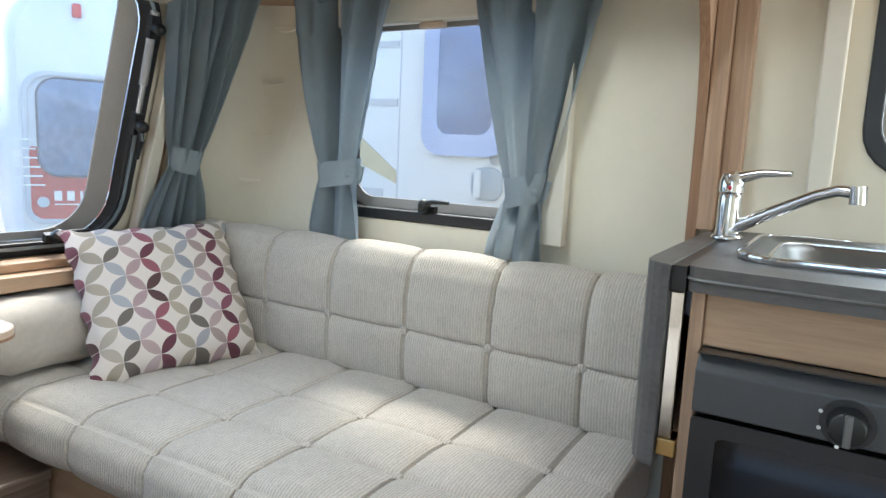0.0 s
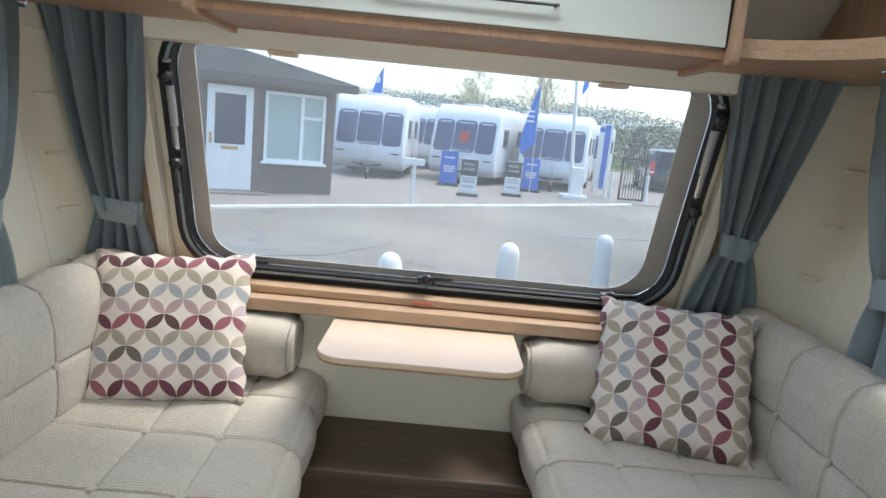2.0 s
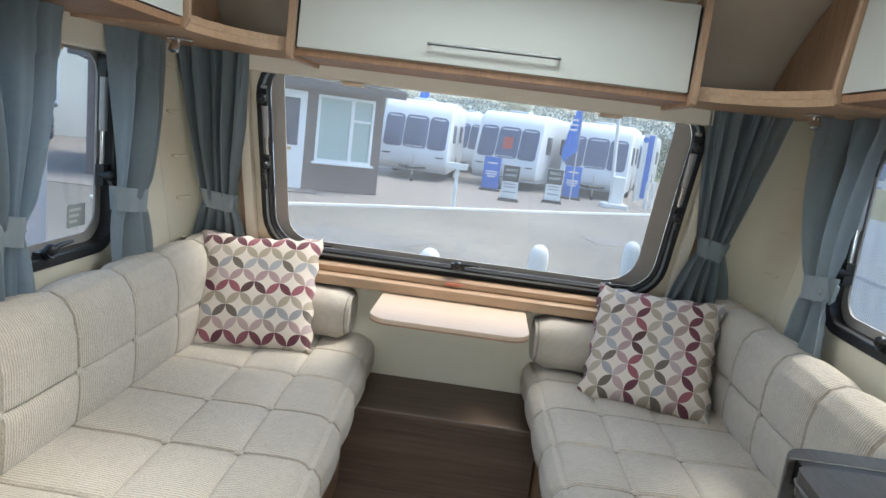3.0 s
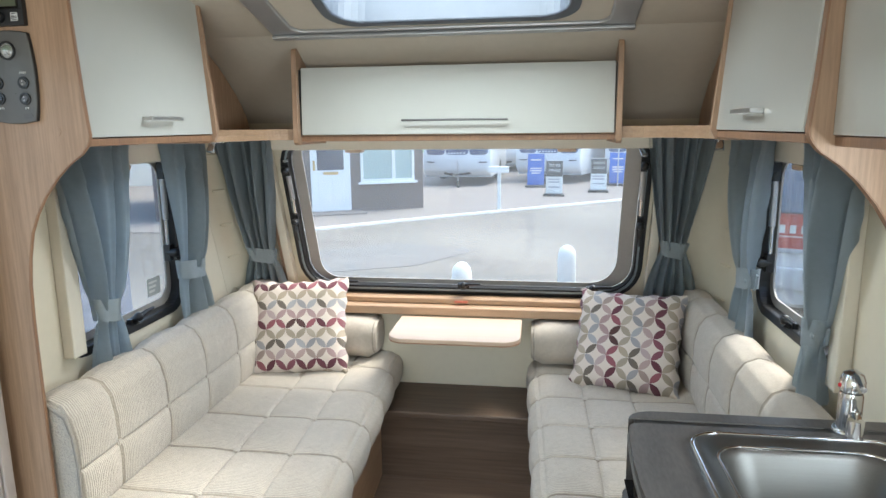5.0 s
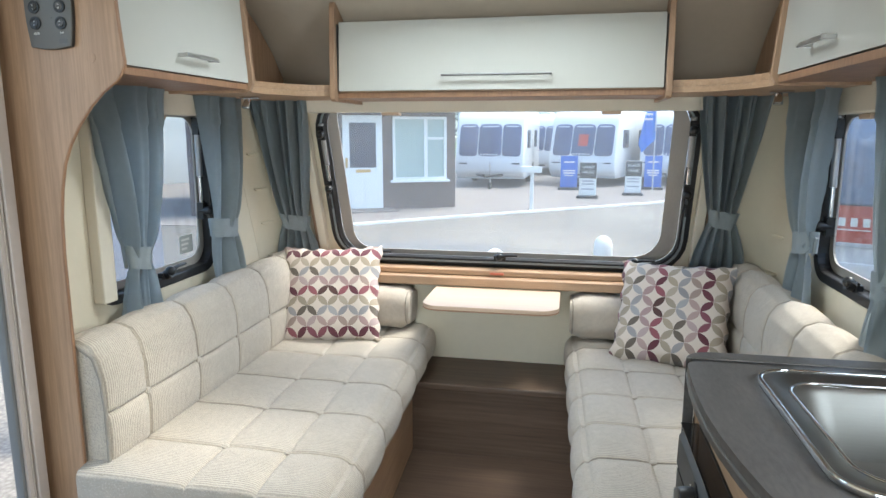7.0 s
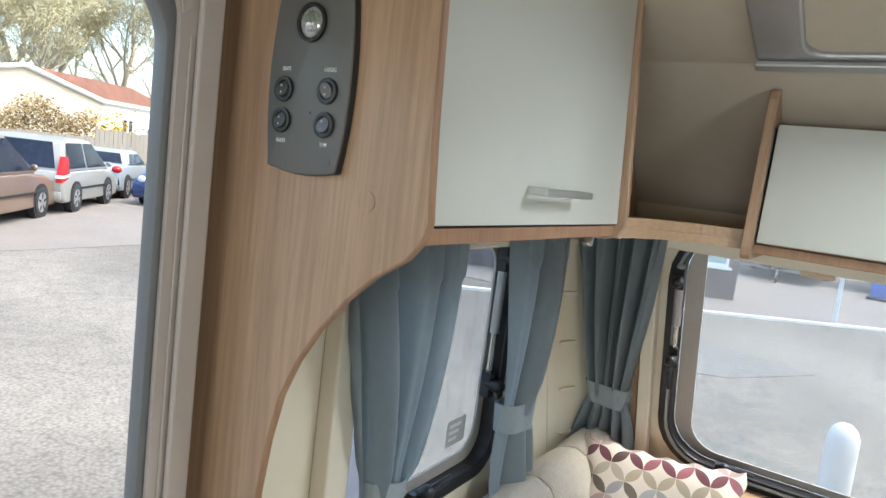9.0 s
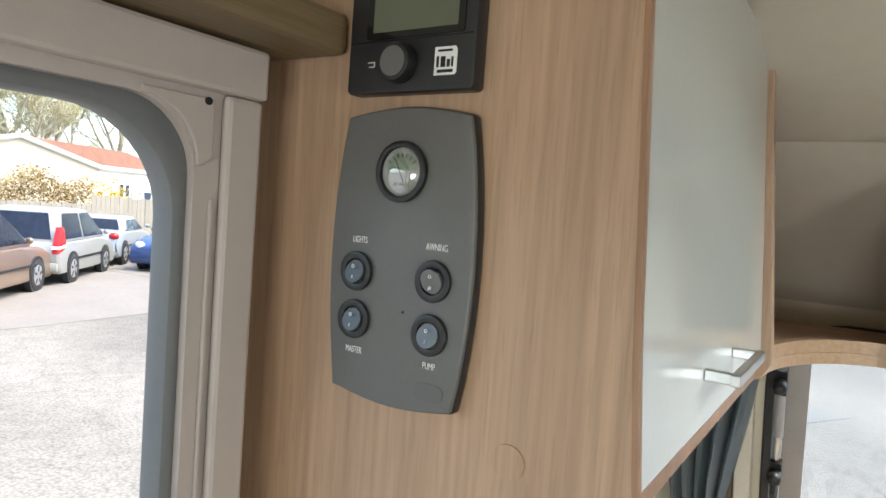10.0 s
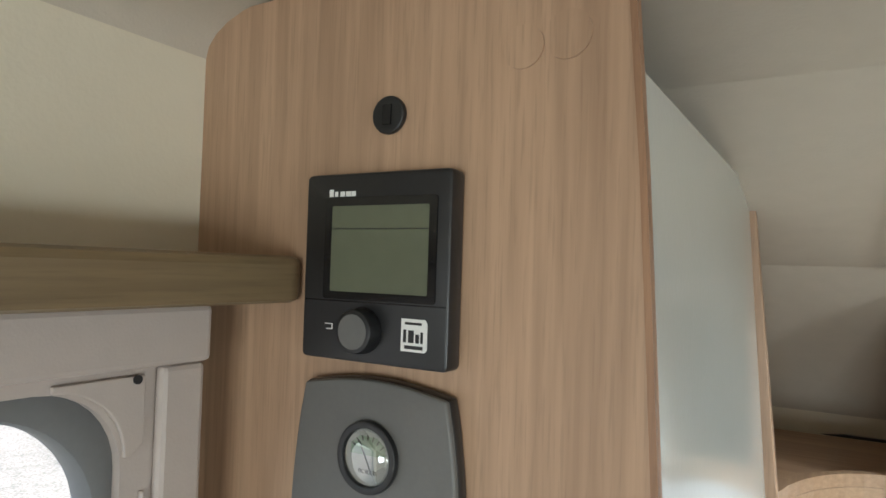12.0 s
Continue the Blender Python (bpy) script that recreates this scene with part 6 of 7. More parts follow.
# the caravan seen end-on beyond, with a red tail panel
nb_at, nb_turn = (1.80, 3.0, GZ), -24
MB = pose(*nb_at, 0, 0, nb_turn)
nb = thing("tail_on_caravan", nb_at, "white caravan standing tail-on, red panel below its rear window", "caravan")
rear = round_rect(0.0, 2.2, 0.42, 2.55, [0.12, 0.12, 0.42, 0.42], 8)
bm = bmesh.new()
rows = [[bm.verts.new(MB @ Vector((1.1 + (u - 1.1) * sc, y, 1.45 + (v - 1.45) * sc))) for u, v in rear] for y, sc in ((0.0, 0.94), (0.04, 0.975), (0.14, 1.0), (6.0, 1.0))]
for a, b in zip(rows, rows[1:]):
    for k in range(len(a)):
        bm.faces.new((a[k], a[(k + 1) % len(a)], b[(k + 1) % len(a)], b[k]))
bm.faces.new(rows[0]), bm.faces.new(rows[-1])
part("body", bm, SHELLWHITE, nb, "white shell", True)
part("tail_panel", ring(round_rect(0.08, 2.12, 0.90, 1.92, [0.1, 0.1, 0.16, 0.16], 6), round_rect(0.115, 2.085, 0.935, 1.885, [0.08, 0.08, 0.14, 0.14], 6), -0.018, 0.0, MB @ XZ), SHELLGREY, nb, "grey moulded surround", True, 0.004)
part("red_panel", slab(round_rect(0.116, 2.084, 0.936, 1.42, [0.08, 0.08, 0.02, 0.02], 6), -0.010, 0.0, MB @ XZ), REDPANEL, nb, "red vinyl panel")
wn = part("rear_window", slab(round_rect(0.17, 2.03, 1.23, 1.87, 0.12, 6), -0.035, -0.0105, MB @ XZ), surf("hazy_blue_acrylic", (0.13, 0.19, 0.30), 0.1, var=0.35, scale=2.5), nb, "blue-tinted rear window", True, 0.012)
part("window_reveal", ring(round_rect(0.16, 2.04, 1.22, 1.88, 0.13, 6), round_rect(0.18, 2.02, 1.24, 1.86, 0.115, 6), -0.030, -0.0104, MB @ XZ), DARKGLASS, nb)
bm = bmesh.new()
for k, (a, b) in enumerate(((0.0, 0.045), (0.075, 0.12), (0.155, 0.17), (0.205, 0.25), (0.285, 0.33), (0.365, 0.41), (0.445, 0.49))):
    box(0.25 + a, 0.25 + b, -0.0145, -0.0101, 1.06, 1.125, bm, MB)
part("name_bars", bm, LABELWHITE, nb, "white raised bars in the place of a name")
bm = bmesh.new()
for k in range(6):
    box(0.03 - 0.002 * k, 0.20 - 0.012 * k, -0.0185, -0.0101, 1.16 + k * 0.06, 1.17 + k * 0.06, bm, MB)
box(0.25, 0.75, -0.0145, -0.0101, 1.03, 1.038, bm, MB)
part("pinstripes", bm, LABELWHITE, nb, "thin white pinstripes")
part("badge", cyl(MB @ Vector((0.185, -0.0155, 1.05)), MB @ Vector((0.185, -0.0101, 1.05)), 0.036, n=24), SHELLGREY, nb, "round grey badge")
for x in (0.42, 1.78):
    part("marker_lamp", slab(round_rect(x - 0.028, x + 0.028, 2.28, 2.37, 0.014, 3), -0.03, 0.03, MB @ XZ), LAMPRED, nb, "red marker lamp", True, 0.006)
part("underframe", box(0.2, 2.0, 0.3, 5.6, 0.2, 0.43, None, MB), STEELDARK, nb, "dark underframe")
for x in (0.13, 2.07):
    wheel(nb, MB @ Vector((x, 2.8, 0.32)), 0.32, 0.2, MB.to_3x3() @ Vector((1, 0, 0)))
part("tail_lamp_bar", slab(round_rect(0.15, 2.05, 0.60, 0.78, 0.03, 3), -0.03, 0.05, MB @ XZ), SHELLWHITE, nb, "white lower bumper", True, 0.01)

# ---- bollards ----
for x, y in ((-0.285, 2.17), (0.548, 2.97), (1.50, 3.90), (2.42, 4.77)):
    b = thing("bollard", (x, y, GZ), "white-painted round-topped concrete bollard at the yard's edge", "bollard", "white bollards")
    zs = [(0, 0.085), (0.74, 0.08), (0.82, 0.078), (0.865, 0.062), (0.892, 0.034), (0.90, 0.004)]
    part("shaft", tube([(x, y, GZ + z) for z, _ in zs], [r for _, r in zs], 24), PAINT, b, "white-painted shaft", True)

# ---- timber office ----
BRICK = surf("stained_boarding", (0.125, 0.095, 0.085), 0.85, var=0.2, scale=3, bump=0.3, bump_scale=30, per_object=0.3)
SLATE = surf("felt_tiles", (0.145, 0.16, 0.165), 0.6, var=0.25, scale=2.5, bump=0.4, bump_scale=20)
UPVC = surf("white_upvc", (0.74, 0.76, 0.76), 0.35, var=0.03, scale=3)
BLINDS = surf("pale_blinds", (0.36, 0.45, 0.42), 0.7, var=0.06, scale=3)
MH = Matrix.Translation((-2.45, 12.6, GZ)) @ pose(0, 0, 0, 0, 0, 207.5)     # local +x runs along the front to the left, +y towards the camera
office = thing("office_building", (-5, 12, GZ), "low brown timber-clad office with white door, window and hipped roof", "building")
part("wall", box(0.0, 5.9, -4.2, 0.0, 0.0, 2.42, None, MH), BRICK, office, "brown boarded wall")
for k in range(16):
    part("plank", box(-0.005, 5.9, 0.0, 0.016, 0.02 + k * 0.15, 0.155 + k * 0.15, None, MH), BRICK, office)
roof = bmesh.new()
ev = [(-0.35, 0.4, 2.36), (6.2, 0.4, 2.36), (6.2, -4.6, 2.36), (-0.35, -4.6, 2.36)]
rd = [(1.6, -2.1, 3.02), (4.3, -2.1, 3.02)]
vs = [roof.verts.new(MH @ Vector(p)) for p in ev + rd]
vb = [roof.verts.new(MH @ Vector((p[0], p[1], 2.27))) for p in ev]
for f in ((0, 1, 5, 4), (1, 2, 5), (2, 3, 4, 5), (3, 0, 4)):
    roof.faces.new([vs[k] for k in f])
for k in range(4):
    roof.faces.new((vs[k], vs[(k + 1) % 4], vb[(k + 1) % 4], vb[k]))
roof.faces.new(vb)
rf = part("roof", roof, SLATE, office, "grey-green felt-tiled hipped roof")
part("hip_ridge", tube([MH @ Vector(p) for p in (ev[0], rd[0], rd[1])], 0.05, 6), SLATE, rf)
for k in range(13):
    f0, f1 = k / 13, (k + 1) / 13
    q = lambda f, e: MH @ Vector(((ev[0][0] + (rd[0][0] - ev[0][0]) * f) if e == 0 else (ev[1][0] + (rd[1][0] - ev[1][0]) * f), ev[0][1] + (rd[0][1] - ev[0][1]) * f, ev[0][2] + (rd[0][2] - ev[0][2]) * f + (0.035 if f == f0 else 0.012)))
    bm = bmesh.new()
    bm.faces.new([bm.verts.new(p) for p in (q(f0, 0), q(f0, 1), q(f1, 1), q(f1, 0))])
    bmesh.ops.solidify(bm, geom=bm.faces[:], thickness=0.012)
    part("tile_course", bm, SLATE, rf)
part("fascia", box(-0.36, 6.2, 0.385, 0.42, 2.22, 2.38, None, MH), surf("dark_fascia", (0.06, 0.05, 0.05), 0.6), office, "dark fascia board")


def upvc_window(parent, x0, x1, z0, z1, m, split):
    f = part("window", ring(round_rect(x0, x1, z0, z1, 0.002, 1), round_rect(x0 + 0.06, x1 - 0.06, z0 + 0.06, z1 - 0.06, 0.002, 1), 0.015, 0.06, m @ XZ), UPVC, parent, "white framed window")
    part("sill", box(x0 - 0.06, x1 + 0.06, 0.016, 0.12, z0 - 0.05, z0 - 0.001, None, m), UPVC, f, "white sill")
    part("mullion", box(split - 0.04, split + 0.04, 0.02, 0.058, z0 + 0.06, z1 - 0.06, None, m), UPVC, f)
    part("transom", box(x0 + 0.06, split - 0.04, 0.02, 0.058, z1 - 0.52, z1 - 0.46, None, m), UPVC, f)
    part("pane", box(x0 + 0.06, x1 - 0.06, 0.0162, 0.02, z0 + 0.06, z1 - 0.06, None, m), BLINDS, f, "pane with pale vertical blinds")
    for k in range(int((x1 - x0) / 0.11)):
        part("blind_slat", box(x0 + 0.08 + k * 0.11, x0 + 0.165 + k * 0.11, 0.0203, 0.024, z0 + 0.06, z1 - 0.06, None, m), BLINDS, f)


def upvc_door(parent, x0, x1, z1, m):
    d = part("door", box(x0, x1, 0.017, 0.06, 0.05, z1, None, m), UPVC, parent, "white panelled half-glazed door", bevel=0.01)
    part("pane", slab(round_rect(x0 + 0.15, x1 - 0.15, 0.98, z1 - 0.16, 0.01, 2), 0.0605, 0.066, m @ XZ), DARKGLASS, d, "dark glazing")
    for a in (x0 + 0.16, (x0 + x1) / 2 + 0.03):
        part("panel", slab(round_rect(a, a + (x1 - x0) / 2 - 0.19, 0.2, 0.78, 0.01, 2), 0.0605, 0.07, m @ XZ), UPVC, d, bevel=0.006)
    part("letter_plate", box(x0 + 0.28, x1 - 0.28, 0.0605, 0.07, 0.87, 0.94, None, m), BRASS, d, "brass letter plate")
    part("handle", box(x1 - 0.10, x1 - 0.05, 0.0605, 0.09, 0.98, 1.2, None, m), BRASS, d, "brass handle")


upvc_window(office, 0.22, 1.50, 0.68, 2.12, MH, 0.72)
upvc_door(office, 1.74, 2.64, 2.14, MH)
upvc_window(office, 3.3, 4.6, 0.68, 2.12, MH, 3.8)
part("threshold", box(1.5, 3.0, 0.017, 0.6, 0.0, 0.05, None, MH), SIDETARMAC, office, "low concrete step")
bm = tube([MH @ Vector((1.0, -2.0, 2.7)), MH @ Vector((1.0, -2.0, 4.0))], 0.02)
part("aerial", bm, STEELDARK, office, "thin aerial")


# ---- yard furniture ----
def flat_sign(at, turn, w, h, body, bars, label, name="pavement_sign", heading=None):
    t = thing(name, at, label, "sign", "pavement signs")
    m = pose(*at, 0, 0, turn)
    part("board", box(-w / 2, w / 2, -0.02, 0.02, 0.08, h, None, m @ pose(0, 0, 0, -6)), body, t, bevel=0.01)
    part("foot", box(-w / 2 - 0.06, w / 2 + 0.06, -0.2, 0.2, 0.0, 0.08, None, m), STEELDARK, t, "dark weighted foot", bevel=0.02)
    mm = m @ pose(0, 0, 0, -6)
    for x0, x1, z0, z1, mt in bars:
        part("print", box(x0 * w, x1 * w, -0.024, -0.0202, z0 * h, z1 * h, None, mm), mt, t)
    if heading:
        lettering(heading[0], 0.105, mm @ Matrix.Translation((0, -0.027, h * 0.86)) @ TXT, LABELWHITE, t, squeeze=0.72)
        lettering(heading[1], 0.105, mm @ Matrix.Translation((0, -0.027, h * 0.72)) @ TXT, LABELWHITE, t, squeeze=0.62)
    return t


BLACKVINYL = surf("black_vinyl", (0.02, 0.02, 0.02), 0.5, var=0.1)
INKGREY = surf("grey_print", (0.3, 0.3, 0.32), 0.6)
fin = [(-0.49, 0.49, 0.55, 0.985, BLACKVINYL)] + [(-0.36, 0.36, z, z + 0.035, INKGREY) for z in (0.46, 0.38, 0.24)]
flat_sign((0.70, 15.4, GZ), -3, 0.45, 0.98, PAINT, fin, "white and black finance board standing on the forecourt", heading=("FINANCE", "AVAILABLE"))
flat_sign((1.98, 16.5, GZ), -6, 0.45, 0.98, PAINT, fin, "white and black finance board standing on the forecourt", heading=("FINANCE", "AVAILABLE"))
blu = [(-0.3, 0.3, 0.80, 0.84, LABELWHITE), (-0.34, 0.34, 0.55, 0.585, LABELWHITE), (-0.34, 0.34, 0.48, 0.515, LABELWHITE), (-0.25, 0.25, 0.41, 0.445, LABELWHITE)]
flat_sign((0.18, 18.0, GZ), -3, 0.52, 1.05, BLUEVINYL, blu, "blue information board beside a caravan")
flat_sign((2.75, 18.6, GZ), -6, 0.52, 1.05, BLUEVINYL, blu, "blue information board beside a caravan")
tp = thing("sign_post", (-0.62, 12.4, GZ), "white T-shaped post with a small board on top", "post")
part("post", box(-0.66, -0.58, 12.36, 12.44, GZ, GZ + 0.95), PAINT, tp, bevel=0.008)
part("board", box(-0.88, -0.40, 12.33, 12.47, GZ + 0.86, GZ + 1.0), PAINT, tp, bevel=0.01)


FLAGBLUE = surf("flag_blue", (0.06, 0.26, 0.68), 0.7, var=0.12, scale=2)


def flag(at, top, cloth, label, seed):
    t = thing("flag_pole", at, label, "flag", "blue flags")
    x, y, z = at
    part("pole", tube([at, (x, y, z + top + 0.1)], 0.022, 8), SHELLGREY, t, "thin pale pole", True)
    bm = bmesh.new()
    z0, z1, w = cloth
    rows = []
    for j in range(16):
        f = j / 15
        ww = w * (0.06 + 0.94 * f ** 0.8) * (1 if f < 0.85 else 1 - (f - 0.85) * 2)
        rows.append([bm.verts.new((x - ww * i / 8, y + 0.06 * math.sin(i * 0.9 + f * 4 + seed), z + z1 - (z1 - z0) * f - 0.05 * i * f)) for i in range(9)])
    for a, b in zip(rows, rows[1:]):
        for i in range(8):
            bm.faces.new((a[i], a[i + 1], b[i + 1], b[i]))
    bmesh.ops.solidify(bm, geom=bm.faces[:], thickness=0.006)
    fl = part("cloth", bm, FLAGBLUE, t, "blue feather flag with pale bars", True)
    for k in range(3):
        zc = z + z0 + (z1 - z0) * (0.35 + 0.09 * k)
        part("print", box(x - w * 0.62, x - w * 0.2, y - 0.10, y - 0.075, zc, zc + 0.06), LABELWHITE, fl)


flag((2.72, 18.3, GZ), 3.25, (1.55, 3.2, 0.55), "tall blue feather flag on the forecourt", 0)
flag((-2.6, 24.0, GZ), 3.8, (2.9, 3.75, 0.5), "blue flag flying behind the caravans", 2)
flag((5.2, 23.5, GZ), 5.0, (3.8, 4.9, 0.25), "slim blue flag on a tall pole", 4)
mp = thing("barrier_post", (4.05, 17.5, GZ), "white barrier pillar with a raised white pole", "barrier")
part("pillar", box(3.78, 4.16, 17.35, 17.65, GZ, GZ + 0.95), PAINT, mp, bevel=0.03)
part("plinth", box(3.55, 4.3, 17.2, 17.8, GZ, GZ + 0.14), PAINT, mp, bevel=0.03)
part("pole", tube([(3.8, 17.5, GZ + 0.6), (3.55, 17.6, GZ + 4.6)], 0.055, 10), PAINT, mp, "raised white pole", True)
ban = thing("banner_sign", (5.15, 19.6, GZ), "tall white and blue banner sign", "sign")
part("board", box(4.95, 5.38, 19.58, 19.62, GZ + 0.2, GZ + 2.35), PAINT, ban, bevel=0.01)
part("stripe", box(5.12, 5.30, 19.572, 19.579, GZ + 0.25, GZ + 2.3), BLUEVINYL, ban, "blue stripe")
part("disc", cyl((5.03, 19.57, GZ + 2.15), (5.03, 19.579, GZ + 2.15), 0.09), BLUEVINYL, ban)
gate = thing("iron_gate", (5.75, 18.3, GZ), "tall black ornamental iron gate standing open", "gate")
MG = Matrix.Translation((5.45, 18.25, GZ)) @ pose(0, 0, 0, 0, 0, 12)
part("frame", ring(round_rect(0.0, 0.85, 0.06, 1.35, 0.002, 1), round_rect(0.05, 0.80, 0.11, 1.30, 0.002, 1), -0.02, 0.02, MG @ XZ), STEELDARK, gate, "black frame")
rnd = random.Random(4)
for k in range(9):
    h = 1.35 + 0.95 * math.sin(math.pi * (k + 1) / 10)
    part("bar", tube([MG @ Vector((0.05 + k * 0.094, 0, 0.1)), MG @ Vector((0.05 + k * 0.094, 0, h))], 0.013, 6), STEELDARK, gate)
for k in range(26):
    c = Vector((0.06 + rnd.random() * 0.73, 0.0, 0.3 + rnd.random() * 1.7))
    r = 0.05 + 0.05 * rnd.random()
    part("scroll", tube([MG @ (c + Vector((r * (1 - t / 14) * math.cos(t * 0.6), 0, r * (1 - t / 14) * math.sin(t * 0.6)))) for t in range(12)], 0.010, 5), STEELDARK, gate)
for x, y in ((5.1, 18.6), (5.35, 18.9), (6.5, 18.9), (5.25, 20.8)):
    b = thing("marker_post", (x, y, GZ), "short white marker post near the gate", "post", "marker posts")
    part("post", cyl((x, y, GZ), (x, y, GZ + 0.85), 0.06, n=14), PAINT, b, bevel=0.01)
bb = thing("board_sign", (-2.4, 0.5, GZ), "pale grey display board standing near the door-side window", "sign")
part("board", box(0, 0.75, -0.015, 0.015, 0.12, 1.62, None, Matrix.Translation((-2.25, 0.95, GZ)) @ pose(0, 0, 0, 0, 0, 245)), surf("pale_blue_board", (0.25, 0.26, 0.31), 0.5, var=0.05), bb, bevel=0.006)
part("foot", box(-0.05, 0.8, -0.2, 0.2, 0.0, 0.12, None, Matrix.Translation((-2.25, 0.95, GZ)) @ pose(0, 0, 0, 0, 0, 245)), STEELDARK, bb, bevel=0.02)


# ---- cars ----
def car(at, turn, paint, label, kind="hatch", length=4.2, width=1.76, height=1.55):
    """Nose towards local +y."""
    m = pose(*at, 0, 0, turn)
    c = thing("parked_car", at, label, "car", "parked cars")
    L, w, h = length / 2, width / 2, height
    if kind == "coupe":
        low = [(-L, 0.42), (-L + 0.05, 0.80), (-L + 0.35, 0.92), (-0.9, 0.95), (0.75, 0.90), (L - 0.35, 0.74), (L - 0.03, 0.58), (L, 0.35), (L - 0.1, 0.22), (-L + 0.1, 0.24)]
        top = [(-1.15, 0.93), (-0.75, h - 0.03), (-0.2, h), (0.15, h - 0.02), (0.85, 0.90)]
    elif kind == "saloon":
        low = [(-L, 0.42), (-L + 0.05, 0.95), (-L + 0.5, 1.02), (-1.0, 1.02), (0.8, 0.98), (L - 0.4, 0.80), (L - 0.04, 0.66), (L, 0.35), (L - 0.1, 0.2), (-L + 0.1, 0.24)]
        top = [(-1.5, 1.0), (-0.95, h - 0.04), (-0.2, h), (0.25, h - 0.03), (1.05, 0.97)]
    else:
        low = [(-L + 0.02, 0.40), (-L - 0.02, 0.66), (-L + 0.06, 0.90), (-1.4, 0.93), (0.7, 0.91), (L - 0.5, 0.82), (L - 0.08, 0.68), (L, 0.36), (L - 0.1, 0.2), (-L + 0.1, 0.24)]
        top = [(-L + 0.08, 0.88), (-L + 0.36, h - 0.10), (-L + 0.62, h - 0.02), (-0.4, h), (0.15, h - 0.05), (1.25, 0.88)]
    def shell(line, hw, tuck):
        bm = bmesh.new()
        zs = [z for _, z in line]
        lo, hi = min(zs), max(zs)
        rows = []
        for s in (-1, -0.93, 0.93, 1):
            rows.append([bm.verts.new(m @ Vector((s * (hw - tuck * (z - lo) / (hi - lo)), y * (1 if abs(s) < 1 else 0.985), z - (0.03 if abs(s) == 1 and z == hi else 0)))) for y, z in line])
        for a, b in zip(rows, rows[1:]):
            for k in range(len(line)):
                bm.faces.new((a[k], a[(k + 1) % len(line)], b[(k + 1) % len(line)], b[k]))
        bm.faces.new(rows[0]), bm.faces.new(rows[-1])
        return bm
    part("body", shell(low, w, 0.05), paint, c, "painted body", True, 0.085, 3)
    part("cabin", shell(top, w - 0.04, 0.17), paint, c, "painted roof and pillars", True, 0.075, 3)
    zb, zt = {"saloon": 1.03, "coupe": 0.95}.get(kind, 0.95), h - 0.10
    def at_z(z, front):
        ps = top
        pts = [(y, zz) for y, zz in ps]
        pk = max(range(len(pts)), key=lambda k: pts[k][1])
        seg = pts[pk:] if front else pts[:pk + 1][::-1]
        for (ya, za), (yb, zb2) in zip(seg, seg[1:]):
            if zb2 <= z <= za:
                return ya + (yb - ya) * (za - z) / (za - zb2 + 1e-9)
        return seg[-1][0]
    lo = top[0][1]
    hw = lambda z: (w - 0.04) - 0.17 * (z - lo) / (h - lo)
    for s in (-1, 1):
        yb0, yb1, yt0, yt1 = at_z(zb, False) + 0.10, at_z(zb, True) - 0.12, at_z(zt, False) + 0.12, at_z(zt, True) - 0.06
        mid = (yb0 + yb1) / 2 - 0.1
        for q0, q1, r0, r1 in ((yb0, mid - 0.04, yt0, mid - 0.04), (mid + 0.04, yb1, mid + 0.04, yt1)):
            bm = bmesh.new()
            f = [bm.verts.new(m @ Vector((s * (hw(z) + 0.006), y, z))) for y, z in ((q0, zb), (q1, zb), (r1, zt), (r0, zt))]
            bm.faces.new(f)
            r = bmesh.ops.solidify(bm, geom=bm.faces[:], thickness=0.02)
            part("side_window", bm, DARKGLASS, c, "dark side window")
        part("sill_strip", box(s * (w + 0.002) - 0.008, s * (w + 0.002) + 0.008, -L + 0.9, L - 0.95, 0.5, 0.54, None, m), STEELDARK, c)
        part("mirror", ball(m @ Vector((s * (w + 0.08), 0.75, 1.02)), 0.09, (1, 0.6, 0.7)), paint, c, "door mirror", True)
        for y in (-L + 0.78, L - 0.85):
            wheel(c, m @ Vector((s * (w - 0.09), y, 0.31)), 0.31, 0.2, m.to_3x3() @ Vector((1, 0, 0)))
            part("wheel_arch", slab([(y + 0.37 * math.cos(radians(a)), 0.31 + 0.37 * math.sin(radians(a))) for a in range(0, 360, 20)], s * (w - 0.10), s * (w - 0.004), m @ YZ), STEELDARK, c, "dark wheel arch")
        zl = 0.82 if kind != "hatch" else 0.92
        if kind in ("hatch", "suv"):
            lens = [(-L - 0.045, 0.66), (-L + 0.30, 0.74), (-L + 0.38, 0.86), (-L + 0.26, 1.16), (-L + 0.16, 1.22), (-L + 0.02, 0.9)]
            lamp = part("tail_lamp", slab(lens, s * (w - 0.17), s * (w - 0.025), m @ YZ), LAMPRED, c, "tall red tail lamp", True, 0.02)
            part("clear_lens", slab([(-L - 0.05, 0.76), (-L + 0.345, 0.79), (-L + 0.36, 0.85), (-L - 0.03, 0.82)], s * (w - 0.165), s * (w - 0.018), m @ YZ), LAMPCLEAR, lamp, "clear band across the lamp")
        else:
            part("tail_lamp", ball(m @ Vector((s * (w - 0.13), -L + 0.09, zl)), 0.16, (0.85, 0.8, 0.6)), LAMPRED, c, "red tail lamp", True, 0.008)
        part("head_lamp", ball(m @ Vector((s * (w - 0.25), L - 0.14, 0.68)), 0.14, (1, 0.8, 0.75)), LAMPCLEAR, c, "clear head lamp", True)
